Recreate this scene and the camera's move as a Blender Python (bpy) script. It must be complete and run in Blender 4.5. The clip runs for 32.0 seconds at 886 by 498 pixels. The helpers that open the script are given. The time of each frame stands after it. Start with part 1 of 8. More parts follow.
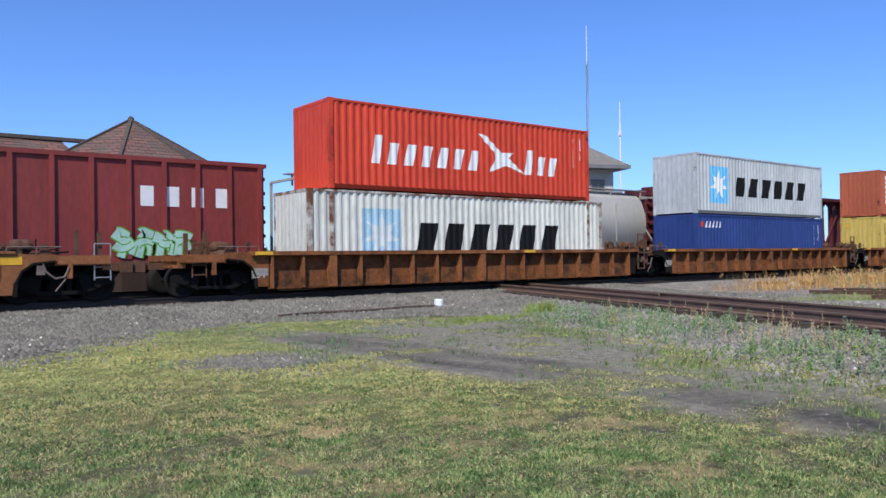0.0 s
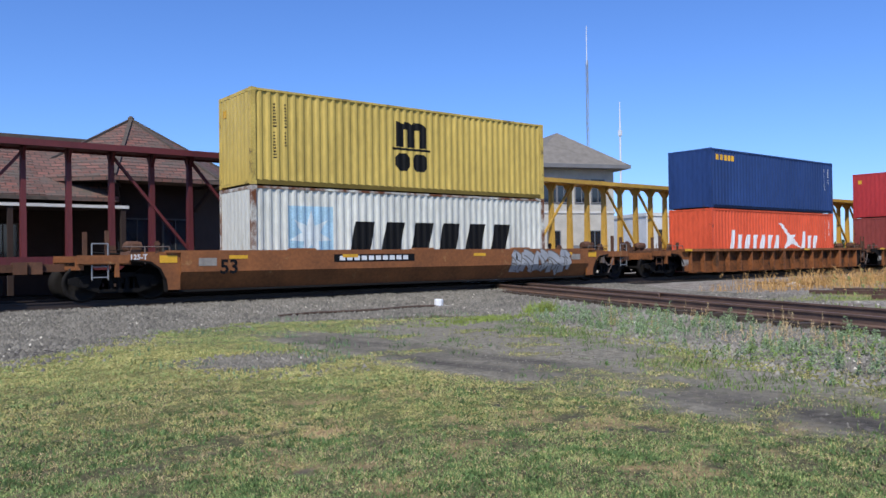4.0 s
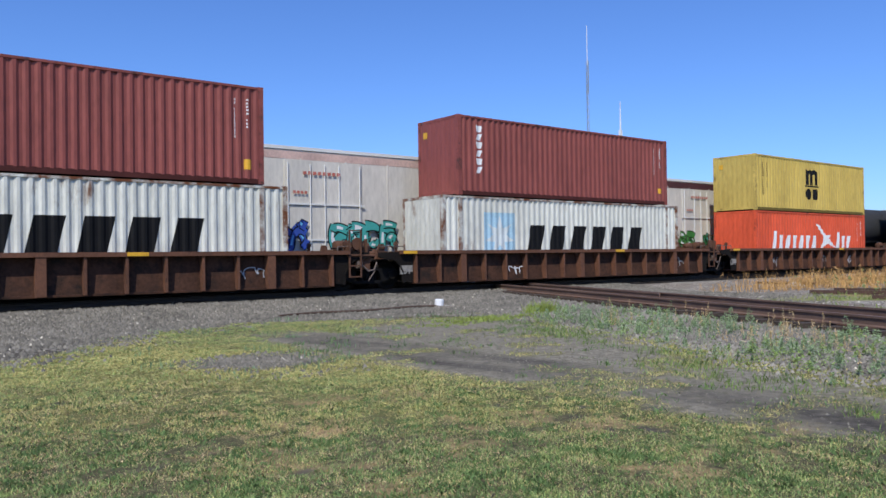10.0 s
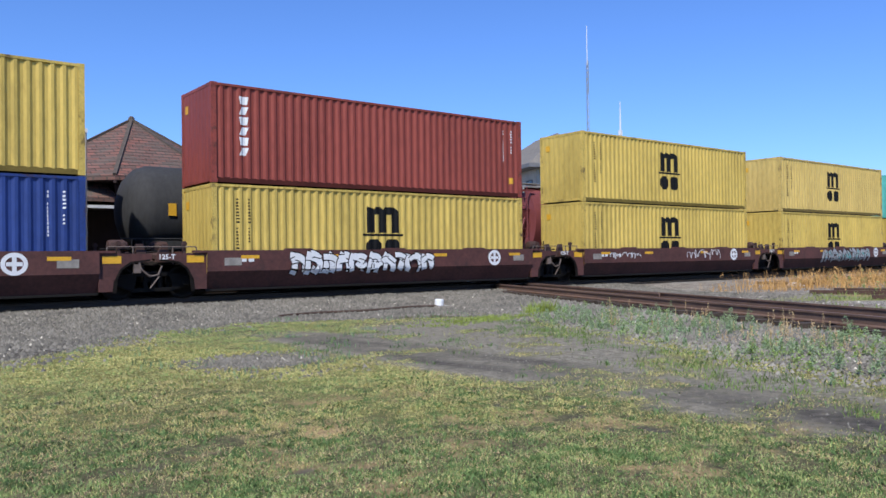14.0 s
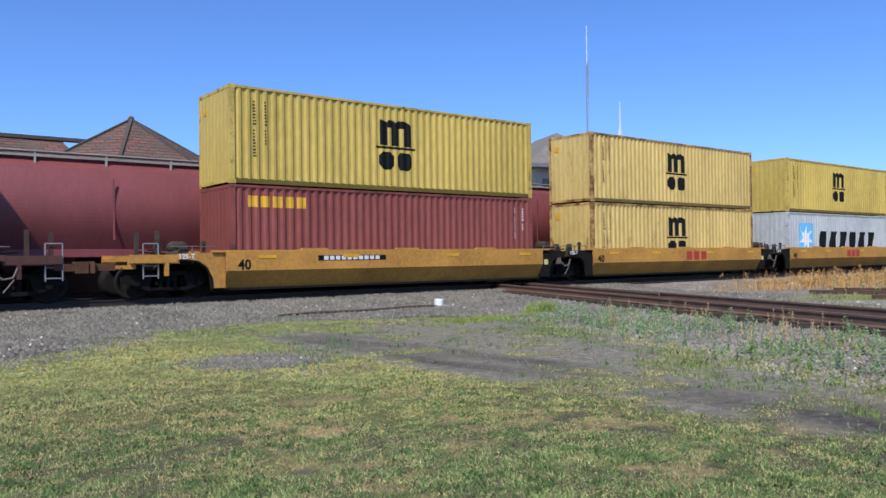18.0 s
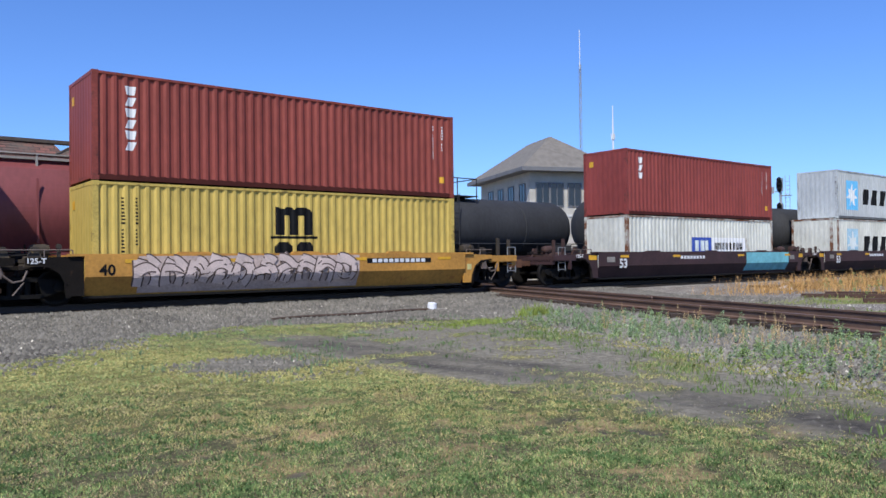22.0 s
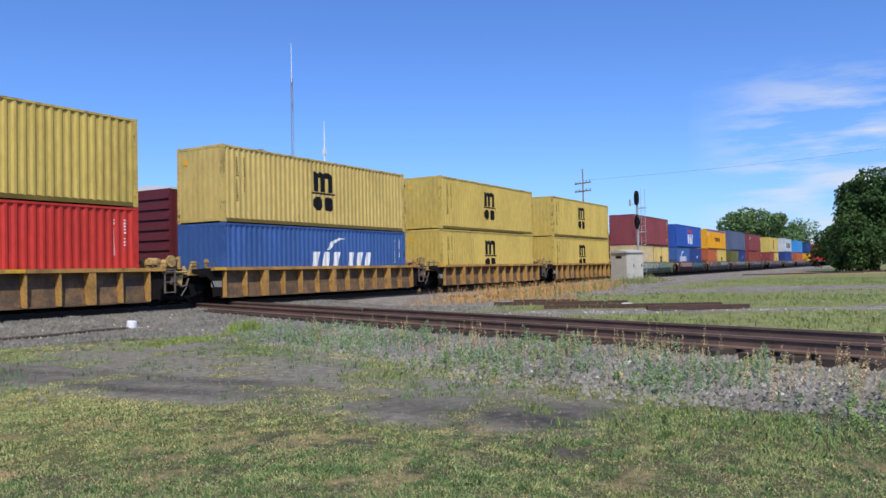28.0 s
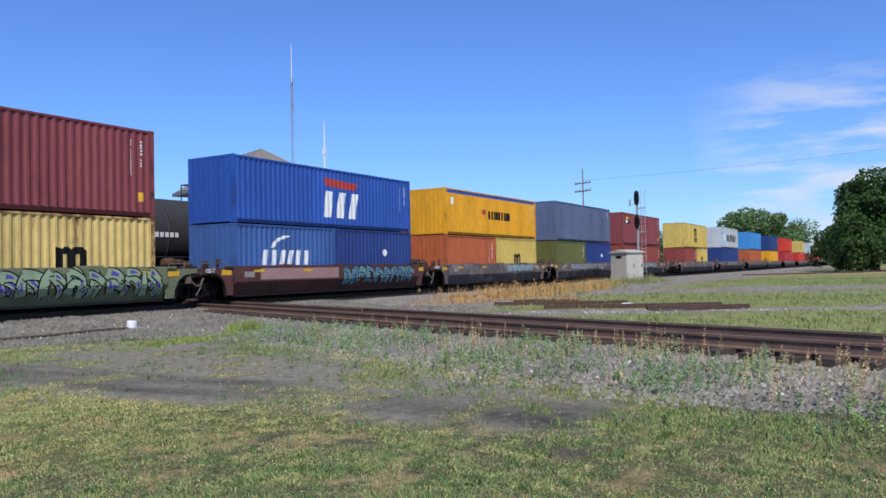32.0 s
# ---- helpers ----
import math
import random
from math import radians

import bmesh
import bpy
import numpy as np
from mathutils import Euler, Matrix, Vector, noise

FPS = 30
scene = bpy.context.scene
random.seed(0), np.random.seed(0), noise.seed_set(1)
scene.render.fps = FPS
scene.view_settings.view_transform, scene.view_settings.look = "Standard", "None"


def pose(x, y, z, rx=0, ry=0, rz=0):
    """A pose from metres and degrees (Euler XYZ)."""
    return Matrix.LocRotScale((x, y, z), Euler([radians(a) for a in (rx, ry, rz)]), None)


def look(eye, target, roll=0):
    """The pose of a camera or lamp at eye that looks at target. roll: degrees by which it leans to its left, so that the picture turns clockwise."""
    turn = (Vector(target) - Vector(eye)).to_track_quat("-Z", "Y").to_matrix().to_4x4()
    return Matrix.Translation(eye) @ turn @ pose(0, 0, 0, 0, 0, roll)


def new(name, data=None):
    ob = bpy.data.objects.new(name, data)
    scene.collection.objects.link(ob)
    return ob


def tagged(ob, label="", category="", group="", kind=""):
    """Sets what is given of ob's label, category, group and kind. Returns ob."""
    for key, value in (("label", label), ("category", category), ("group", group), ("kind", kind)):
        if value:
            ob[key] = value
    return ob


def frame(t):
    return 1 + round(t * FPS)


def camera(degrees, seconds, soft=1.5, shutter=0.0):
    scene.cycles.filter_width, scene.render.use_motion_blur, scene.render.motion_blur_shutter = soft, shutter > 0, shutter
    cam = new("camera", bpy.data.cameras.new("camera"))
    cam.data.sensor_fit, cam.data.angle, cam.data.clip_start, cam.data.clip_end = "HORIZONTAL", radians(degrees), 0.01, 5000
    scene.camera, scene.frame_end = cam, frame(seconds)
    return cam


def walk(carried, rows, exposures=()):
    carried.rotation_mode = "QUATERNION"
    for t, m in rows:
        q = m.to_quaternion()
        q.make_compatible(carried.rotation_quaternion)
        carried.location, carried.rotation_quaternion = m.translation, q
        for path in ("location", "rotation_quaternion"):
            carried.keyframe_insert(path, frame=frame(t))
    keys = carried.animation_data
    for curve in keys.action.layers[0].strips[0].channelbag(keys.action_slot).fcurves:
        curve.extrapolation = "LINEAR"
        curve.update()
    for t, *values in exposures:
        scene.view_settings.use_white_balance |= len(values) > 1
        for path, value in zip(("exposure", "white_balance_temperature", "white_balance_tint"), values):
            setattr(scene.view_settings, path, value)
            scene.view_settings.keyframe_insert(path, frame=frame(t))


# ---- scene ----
from mathutils.geometry import tessellate_polygon

# ---- camera: one stand, one pan to the right near the end ----
EYE = 1.45                      # lens above the lawn
RAIL = 0.42                     # top of rail above the lawn
Y_NEAR, Y_FAR = 22.76, 26.85    # centre lines of the two main tracks (both run along x)
cam = camera(59.4, 32.0, soft=1.55)


def aim(yaw, pitch, roll):
    return pose(0, 0, EYE, 90 + pitch, roll, yaw)


walk(cam, [
    (0.0, aim(-37.905, 0.618, 0.743)), (4.5, aim(-37.90, 0.618, 0.743)), (10.0, aim(-37.87, 0.62, 0.75)),
    (15.5, aim(-37.88, 0.62, 0.743)), (21.0, aim(-37.905, 0.60, 0.743)), (21.5, aim(-37.93, 0.61, 0.74)),
    (22.0, aim(-38.396, 0.859, 0.712)), (22.5, aim(-39.06, 0.96, 0.66)), (22.8, aim(-41.0, 1.35, 0.62)),
    (23.0, aim(-44.538, 1.741, 0.594)), (23.2, aim(-50.3, 1.85, 0.70)), (23.5, aim(-57.75, 1.86, 1.03)),
    (23.8, aim(-59.85, 1.80, 1.22)), (24.0, aim(-59.911, 1.771, 1.263)), (24.5, aim(-59.43, 1.53, 1.21)),
    (26.5, aim(-59.404, 1.50, 1.196)), (32.0, aim(-59.404, 1.50, 1.196))],
    [(0, 0.03), (2, -0.03), (3, 0.00), (4, -0.05), (5.5, 0.15), (7, 0.31), (8, 0.01), (9, -0.09), (12, -0.18), (13, -0.05), (14, 0.07), (15, 0.05), (18, 0.01), (21, -0.05), (22, 0.01), (23, 0.07), (24, -0.13), (27, -0.11), (32, -0.09)])

# ---- sky and sun ----
SUN_EL, SUN_AZ = radians(49), radians(231)   # azimuth clockwise from +y
world = bpy.data.worlds.new("sky")
scene.world = world
world.use_nodes = True
wn, wl = world.node_tree.nodes, world.node_tree.links
wn.clear()
sky = wn.new("ShaderNodeTexSky")
sky.sky_type, sky.sun_disc = "NISHITA", False
sky.sun_elevation, sky.sun_rotation = SUN_EL, SUN_AZ
sky.air_density, sky.dust_density, sky.ozone_density = 1.0, 0.35, 2.4
wco = wn.new("ShaderNodeTexCoord")
wmap = wn.new("ShaderNodeMapping")
wmap.inputs["Scale"].default_value = (1.8, 1.8, 11.0)
wnoi = wn.new("ShaderNodeTexNoise")
wnoi.inputs["Scale"].default_value, wnoi.inputs["Detail"].default_value, wnoi.inputs["Roughness"].default_value = 1.7, 9.0, 0.62
wramp = wn.new("ShaderNodeMapRange")
wramp.inputs["From Min"].default_value, wramp.inputs["From Max"].default_value = 0.46, 0.60
wramp.inputs["To Max"].default_value = 0.8
wsep = wn.new("ShaderNodeSeparateXYZ")
wlow = wn.new("ShaderNodeMapRange")
wlow.inputs["From Min"].default_value, wlow.inputs["From Max"].default_value = 0.22, 0.12
wmul = wn.new("ShaderNodeMath")
wmul.operation = "MULTIPLY"
wmix = wn.new("ShaderNodeMix")
wmix.data_type = "RGBA"
wmix.inputs["B"].default_value = (7.2, 7.6, 8.4, 1)
wbg = wn.new("ShaderNodeBackground")
wbg.inputs["Strength"].default_value = 0.108
wout = wn.new("ShaderNodeOutputWorld")
wl.new(wco.outputs["Generated"], wmap.inputs["Vector"])
wl.new(wmap.outputs["Vector"], wnoi.inputs["Vector"])
wl.new(wnoi.outputs["Fac"], wramp.inputs["Value"])
wl.new(wco.outputs["Generated"], wsep.inputs["Vector"])
wl.new(wsep.outputs["Y"], wlow.inputs["Value"])
wl.new(wramp.outputs["Result"], wmul.inputs[0])
wl.new(wlow.outputs["Result"], wmul.inputs[1])
whigh = wn.new("ShaderNodeMapRange")
whigh.inputs["From Min"].default_value, whigh.inputs["From Max"].default_value = 0.24, 0.16
wl.new(wsep.outputs["Z"], whigh.inputs["Value"])
wmul2 = wn.new("ShaderNodeMath")
wmul2.operation = "MULTIPLY"
wl.new(wmul.outputs["Value"], wmul2.inputs[0])
wl.new(whigh.outputs["Result"], wmul2.inputs[1])
wl.new(wmul2.outputs["Value"], wmix.inputs["Factor"])
wtint = wn.new("ShaderNodeMix")
wtint.data_type, wtint.blend_type = "RGBA", "MULTIPLY"
wtint.inputs["Factor"].default_value, wtint.inputs["B"].default_value = 1.0, (0.68, 1.0, 1.64, 1)   # clear deep-blue air
wl.new(sky.outputs["Color"], wtint.inputs["A"])
wl.new(wtint.outputs["Result"], wmix.inputs["A"])
wl.new(wmix.outputs["Result"], wbg.inputs["Color"])
wl.new(wbg.outputs["Background"], wout.inputs["Surface"])
sun_data = bpy.data.lights.new("sun", "SUN")
sun_data.energy, sun_data.angle, sun_data.color = 4.75, radians(0.53), (1.0, 0.95, 0.87)
sun = new("sun", sun_data)
sun.matrix_world = look((0, 0, 60), (-math.sin(SUN_AZ) * math.cos(SUN_EL), -math.cos(SUN_AZ) * math.cos(SUN_EL), 60 - math.sin(SUN_EL)))


# ---- materials ----
def rgb(h):
    c = [int(h[i:i + 2], 16) / 255 for i in (0, 2, 4)]
    return tuple(v / 12.92 if v <= 0.04045 else ((v + 0.055) / 1.055) ** 2.4 for v in c) + (1,)


MATS = {}


def mat(name, col, rough=0.6, metal=0.0, vary=0.25, scale=2.0, bump=0.0, bscale=40.0, rust=0.0, rustcol="5a3420", streak=False, island=False, gloss=0.5):
    """Painted or raw surface: base colour with two scales of variation, optional rust patches and streaks."""
    if name in MATS:
        return MATS[name]
    m = bpy.data.materials.new(name)
    m.use_nodes = True
    n, l = m.node_tree.nodes, m.node_tree.links
    b = n["Principled BSDF"]
    b.inputs["Roughness"].default_value, b.inputs["Metallic"].default_value = rough, metal
    b.inputs["Specular IOR Level"].default_value = gloss
    tc = n.new("ShaderNodeTexCoord")
    info = n.new("ShaderNodeObjectInfo")
    off = n.new("ShaderNodeVectorMath")
    off.operation = "MULTIPLY_ADD"
    off.inputs[1].default_value = (1, 1, 0.28) if streak else (1, 1, 1)
    sc = n.new("ShaderNodeVectorMath")
    sc.operation = "SCALE"
    sc.inputs[0].default_value = (37, 19, 53)
    l.new(info.outputs["Random"], sc.inputs["Scale"])
    l.new(tc.outputs["Object"], off.inputs[0])
    l.new(sc.outputs["Vector"], off.inputs[2])
    n1 = n.new("ShaderNodeTexNoise")
    n1.inputs["Scale"].default_value, n1.inputs["Detail"].default_value = scale, 5
    n2 = n.new("ShaderNodeTexNoise")
    n2.inputs["Scale"].default_value, n2.inputs["Detail"].default_value, n2.inputs["Roughness"].default_value = scale * 11, 4, 0.65
    l.new(off.outputs["Vector"], n1.inputs["Vector"])
    l.new(off.outputs["Vector"], n2.inputs["Vector"])
    add = n.new("ShaderNodeMath")
    add.operation = "ADD"
    l.new(n1.outputs["Fac"], add.inputs[0])
    l.new(n2.outputs["Fac"], add.inputs[1])
    mr = n.new("ShaderNodeMapRange")
    mr.inputs["From Min"].default_value, mr.inputs["From Max"].default_value = 0.7, 1.3
    mr.inputs["To Min"].default_value, mr.inputs["To Max"].default_value = 1 - vary, 1 + vary * 0.6
    l.new(add.outputs["Value"], mr.inputs["Value"])
    hsv = n.new("ShaderNodeHueSaturation")
    hsv.inputs["Color"].default_value = rgb(col) if isinstance(col, str) else (*col, 1)
    if island:
        geo = n.new("ShaderNodeNewGeometry")
        mr2 = n.new("ShaderNodeMapRange")
        mr2.inputs["To Min"].default_value, mr2.inputs["To Max"].default_value = 0.62, 1.4
        mm = n.new("ShaderNodeMath")
        mm.operation = "MULTIPLY"
        l.new(geo.outputs["Random Per Island"], mr2.inputs["Value"])
        l.new(mr.outputs["Result"], mm.inputs[0])
        l.new(mr2.outputs["Result"], mm.inputs[1])
        l.new(mm.outputs["Value"], hsv.inputs["Value"])
    else:
        l.new(mr.outputs["Result"], hsv.inputs["Value"])
    colour = hsv.outputs["Color"]
    if rust > 0:
        n3 = n.new("ShaderNodeTexNoise")
        n3.inputs["Scale"].default_value, n3.inputs["Detail"].default_value, n3.inputs["Roughness"].default_value = scale * 1.7, 8, 0.7
        l.new(off.outputs["Vector"], n3.inputs["Vector"])
        r = n.new("ShaderNodeMapRange")
        r.inputs["From Min"].default_value, r.inputs["From Max"].default_value = 0.72 - rust * 0.34, 0.80 - rust * 0.22
        l.new(n3.outputs["Fac"], r.inputs["Value"])
        mx = n.new("ShaderNodeMix")
        mx.data_type = "RGBA"
        mx.inputs["B"].default_value = rgb(rustcol)
        l.new(r.outputs["Result"], mx.inputs["Factor"])
        l.new(colour, mx.inputs["A"])
        colour = mx.outputs["Result"]
    l.new(colour, b.inputs["Base Color"])
    if bump:
        bp = n.new("ShaderNodeBump")
        bp.inputs["Strength"].default_value = bump
        bp.inputs["Distance"].default_value = 0.02
        n4 = n.new("ShaderNodeTexNoise")
        n4.inputs["Scale"].default_value, n4.inputs["Detail"].default_value = bscale, 4
        l.new(tc.outputs["Object"], n4.inputs["Vector"])
        l.new(n4.outputs["Fac"], bp.inputs["Height"])
        l.new(bp.outputs["Normal"], b.inputs["Normal"])
    MATS[name] = m
    return m


# ---- mesh building ----
class Mesh:
    """Collects vertices and faces for one part."""

    def __init__(self):
        self.v, self.f = [], []

    def add(self, vs, fs):
        o = len(self.v)
        self.v += [tuple(p) for p in vs]
        self.f += [tuple(i + o for i in q) for q in fs]
        return self

    def box(self, x0, x1, y0, y1, z0, z1):
        return self.add([(x0, y0, z0), (x1, y0, z0), (x1, y1, z0), (x0, y1, z0), (x0, y0, z1), (x1, y0, z1), (x1, y1, z1), (x0, y1, z1)],
                        [(3, 2, 1, 0), (4, 5, 6, 7), (0, 1, 5, 4), (1, 2, 6, 5), (2, 3, 7, 6), (3, 0, 4, 7)])

    def tapered(self, lower, upper):
        """A block between two quads of four points."""
        return self.add(list(lower) + list(upper), [(3, 2, 1, 0), (4, 5, 6, 7), (0, 1, 5, 4), (1, 2, 6, 5), (2, 3, 7, 6), (3, 0, 4, 7)])

    def bar(self, a, b, w, d=None):
        """A square bar from a to b."""
        a, b = Vector(a), Vector(b)
        d = d or w
        ax = (b - a).normalized()
        up = Vector((0, 0, 1)) if abs(ax.z) < 0.95 else Vector((0, 1, 0))
        s = ax.cross(up).normalized() * w / 2
        u = s.cross(ax).normalized() * d / 2
        q = [(-s - u), (s - u), (s + u), (-s + u)]
        return self.add([a + k for k in q] + [b + k for k in q], [(0, 1, 2, 3), (7, 6, 5, 4), (1, 0, 4, 5), (2, 1, 5, 6), (3, 2, 6, 7), (0, 3, 7, 4)])

    def tube(self, a, b, r, n=10, r2=None, caps=True):
        a, b = Vector(a), Vector(b)
        r2 = r if r2 is None else r2
        ax = (b - a).normalized()
        up = Vector((0, 0, 1)) if abs(ax.z) < 0.95 else Vector((1, 0, 0))
        s = ax.cross(up).normalized()
        u = s.cross(ax).normalized()
        ring = [(math.cos(2 * math.pi * i / n), math.sin(2 * math.pi * i / n)) for i in range(n)]
        vs = [a + (s * c + u * k) * r for c, k in ring] + [b + (s * c + u * k) * r2 for c, k in ring]
        fs = [(i, (i + 1) % n, n + (i + 1) % n, n + i) for i in range(n)]
        if caps:
            fs += [tuple(range(n - 1, -1, -1)), tuple(range(n, 2 * n))]
        return self.add(vs, fs)

    def extrude(self, profile, x0, x1, closed=True):
        """A (y, z) outline run along x."""
        n = len(profile)
        vs = [(x0, y, z) for y, z in profile] + [(x1, y, z) for y, z in profile]
        fs = [(i, (i + 1) % n, n + (i + 1) % n, n + i) for i in range(n if closed else n - 1)]
        if closed:
            fs += [tuple(range(n - 1, -1, -1)), tuple(range(n, 2 * n))]
        return self.add(vs, fs)

    def lathe(self, prof, axis_pt, n=16, axis="y"):
        """Rings (offset along the axis, radius) turned round y or x."""
        ox, oy, oz = axis_pt
        vs = []
        for o, r in prof:
            for i in range(n):
                c, s = math.cos(2 * math.pi * i / n) * r, math.sin(2 * math.pi * i / n) * r
                vs.append((ox + c, oy + o, oz + s) if axis == "y" else (ox + o, oy + c, oz + s) if axis == "x" else (ox + c, oy + s, oz + o))
        fs = []
        for k in range(len(prof) - 1):
            fs += [(k * n + i, k * n + (i + 1) % n, (k + 1) * n + (i + 1) % n, (k + 1) * n + i) for i in range(n)]
        fs += [tuple(range(n - 1, -1, -1)), tuple(range((len(prof) - 1) * n, len(prof) * n))]
        return self.add(vs, fs)

    def data(self, name, material, smooth=False):
        me = bpy.data.meshes.new(name)
        me.from_pydata(self.v, [], self.f)
        me.materials.append(material)
        bm = bmesh.new()
        bm.from_mesh(me)
        bmesh.ops.recalc_face_normals(bm, faces=bm.faces)
        bm.to_mesh(me)
        bm.free()
        if smooth:
            me.polygons.foreach_set("use_smooth", [True] * len(me.polygons))
        return me


CACHE = {}


def cached(key, make, name, material, smooth=False):
    k = (key, name, material.name)
    if k not in CACHE:
        CACHE[k] = make().data(name, material, smooth)
    return CACHE[k]


def part(name, mesh, material, parent, label="", at=None, smooth=False):
    """One mesh object under a thing (or a part); mesh is a Mesh or finished mesh data."""
    me = mesh if isinstance(mesh, bpy.types.Mesh) else mesh.data(name, material, smooth)
    ob = new(name, me)
    ob.parent = parent
    if at is not None:
        ob.matrix_local = at
    if label:
        tagged(ob, label)
    return ob


def thing(name, label, category, group="", m=None, kind=""):
    ob = tagged(new(name), label, category, group, kind)
    ob.empty_display_size = 0.3
    if m is not None:
        ob.matrix_world = m
    return ob


def solid(name, mesh, material, label, category="", group="", kind="", m=None, smooth=False):
    ob = tagged(new(name, mesh.data(name, material, smooth)), label, category, group, kind)
    if m is not None:
        ob.matrix_world = m
    return ob


STEEL = mat("dark_steel", "171412", 0.8, 0.0, 0.4, 3.0, gloss=0.3)
GREASE = mat("greasy_black_steel", "0d0b0a", 0.8, 0.0, 0.4, 4.0, gloss=0.25)
RUST = mat("rusty_steel", "5b3d2c", 0.85, 0.1, 0.45, 3.0, 0.3)
WHITE = mat("white_paint", "d8dadb", 0.55, 0, 0.12, 3.0)
BLACK = mat("black_paint", "151516", 0.6, 0, 0.3, 3.0, gloss=0.15)
YELLOW = mat("safety_yellow", "d6a32a", 0.6, 0, 0.25, 3.0)
ORANGE = mat("orange_paint", "cf5a22", 0.6, 0, 0.25, 3.0)
PALEBLUE = mat("pale_blue_paint", "63b2dd", 0.55, 0, 0.1, 3.0)
TEAL = mat("teal_spray_paint", "3f9d97", 0.6, 0, 0.2, 3.0)
SILVER = mat("silver_spray_paint", "a5a8ab", 0.5, 0.2, 0.25, 3.0)
REDPAINT = mat("red_paint", "a8322a", 0.6, 0, 0.2, 3.0)
PURPLE = mat("purple_spray_paint", "55459c", 0.6, 0, 0.2, 3.0)
GREEN = mat("green_spray_paint", "5c9a34", 0.6, 0, 0.25, 3.0)
BLUEP = mat("blue_paint", "2c4ba0", 0.6, 0, 0.2, 3.0)
GALV = mat("galvanised_steel", "9a9c9c", 0.45, 0.6, 0.2, 4.0)

# ---- shipping containers ----
PITCH, DEPTH = 0.278, 0.043      # side wall corrugation


def wave(u):
    """How far the corrugated wall lies inside its outer face at u metres along it."""
    k = (u % PITCH) / PITCH
    return 0 if k < 0.26 else (k - 0.26) / 0.24 * DEPTH if k < 0.5 else DEPTH if k < 0.76 else (1 - k) / 0.24 * DEPTH


def breaks(a, b):
    pts = {a, b}
    for i in range(int(a / PITCH) - 1, int(b / PITCH) + 2):
        for k in (0, 0.26, 0.5, 0.76):
            q = (i + k) * PITCH
            if a < q < b:
                pts.add(q)
    return sorted(pts)


def wall_mesh(length, z0, z1, shallow=1.0):
    m = Mesh()
    us = breaks(0.0, length)
    vs = [(u, wave(u) * shallow, z0) for u in us] + [(u, wave(u) * shallow, z1) for u in us]
    n = len(us)
    return m.add(vs, [(i, i + 1, n + i + 1, n + i) for i in range(n - 1)])


def clip_side(pts, c, sign):
    """The part of a convex outline on one side of the upright line u = c."""
    out = []
    for a, b in zip(pts, pts[1:] + pts[:1]):
        da, db = (a[0] - c) * sign, (b[0] - c) * sign
        if da >= 0:
            out.append(a)
        if da * db < 0:
            t = da / (da - db)
            out.append((c, a[1] + (b[1] - a[1]) * t))
    return out


class Draped:
    """Paint patches laid on the corrugated wall, each one polygon (u along the wall, v up) bent over the waves."""

    def __init__(self, shapes, lift=0.004):
        self.shapes, self.lift = shapes, lift

    def data(self, name, material, smooth=False):
        bm = bmesh.new()
        for sh in self.shapes:
            if not isinstance(sh[0], tuple):
                u0, u1, v0, v1 = sh
                sh = [(u0, v0), (u1, v0), (u1, v1), (u0, v1)]
            for tri in tessellate_polygon([[Vector((u, v, 0)) for u, v in sh]]):
                pts = [sh[i] for i in tri]
                us = breaks(min(q[0] for q in pts), max(q[0] for q in pts))
                for lo, hi in zip(us, us[1:]):
                    piece = clip_side(clip_side(pts, lo, 1), hi, -1)
                    if len(piece) > 2 and abs(sum(a[0] * b[1] - b[0] * a[1] for a, b in zip(piece, piece[1:] + piece[:1]))) > 1e-7:
                        bm.faces.new([bm.verts.new((u, (wave(lo + 1e-6) * (hi - u) + wave(hi - 1e-6) * (u - lo)) / (hi - lo), v)) for u, v in piece])
        bmesh.ops.remove_doubles(bm, verts=bm.verts, dist=0.0005)
        for v in bm.verts:
            v.co.y -= self.lift
        bmesh.ops.recalc_face_normals(bm, faces=bm.faces)
        me = bpy.data.meshes.new(name)
        bm.to_mesh(me)
        bm.free()
        me.materials.append(material)
        return me


def blocks(u0, u1, v0, v1, count, gap=0.16, cut=True):
    """A word drawn as a row of plain upright bars."""
    w = (u1 - u0) / count
    g = max(gap, 0.22) if cut else gap
    return [(u0 + i * w, u0 + (i + 1) * w - w * g, v0, v1) for i in range(count)]


def notched(u0, u1, v0, v1, count, gap=0.16):
    """A word drawn as a row of plain slanted blocks, one polygon each."""
    out, h = [], v1 - v0
    for i, (a, b, _, _) in enumerate(blocks(u0, u1, v0, v1, count, max(gap, 0.2), False)):
        s = min((b - a) * 0.3, h * 0.22)
        out.append([[(a, v0), (b - s, v0), (b, v1), (a + s, v1)]])
    return out


def bars_down(u0, u1, v1, count, step, fill=0.7):
    """A line of writing that runs down the wall, as short bars."""
    out = []
    for i in range(count):
        k = (i * 7 + int(u0 * 40) + count) % 11
        if k == 4:
            continue
        w, top_ = (u1 - u0) * (0.55 + 0.45 * ((k * 5) % 7) / 6), v1 - i * step
        out.append((u0, u0 + w, top_ - step * fill * (0.7 + 0.03 * k), top_))
    return out


def fan(cu, cv, r, teeth, inner=0.42, rows=26):
    """A many-pointed star cut into level strips."""
    pts = []
    for i in range(teeth * 2):
        a = math.pi / 2 + math.pi * i / teeth
        k = r if i % 2 == 0 else r * inner
        pts.append((cu + math.cos(a) * k, cv + math.sin(a) * k))
    return [pts]


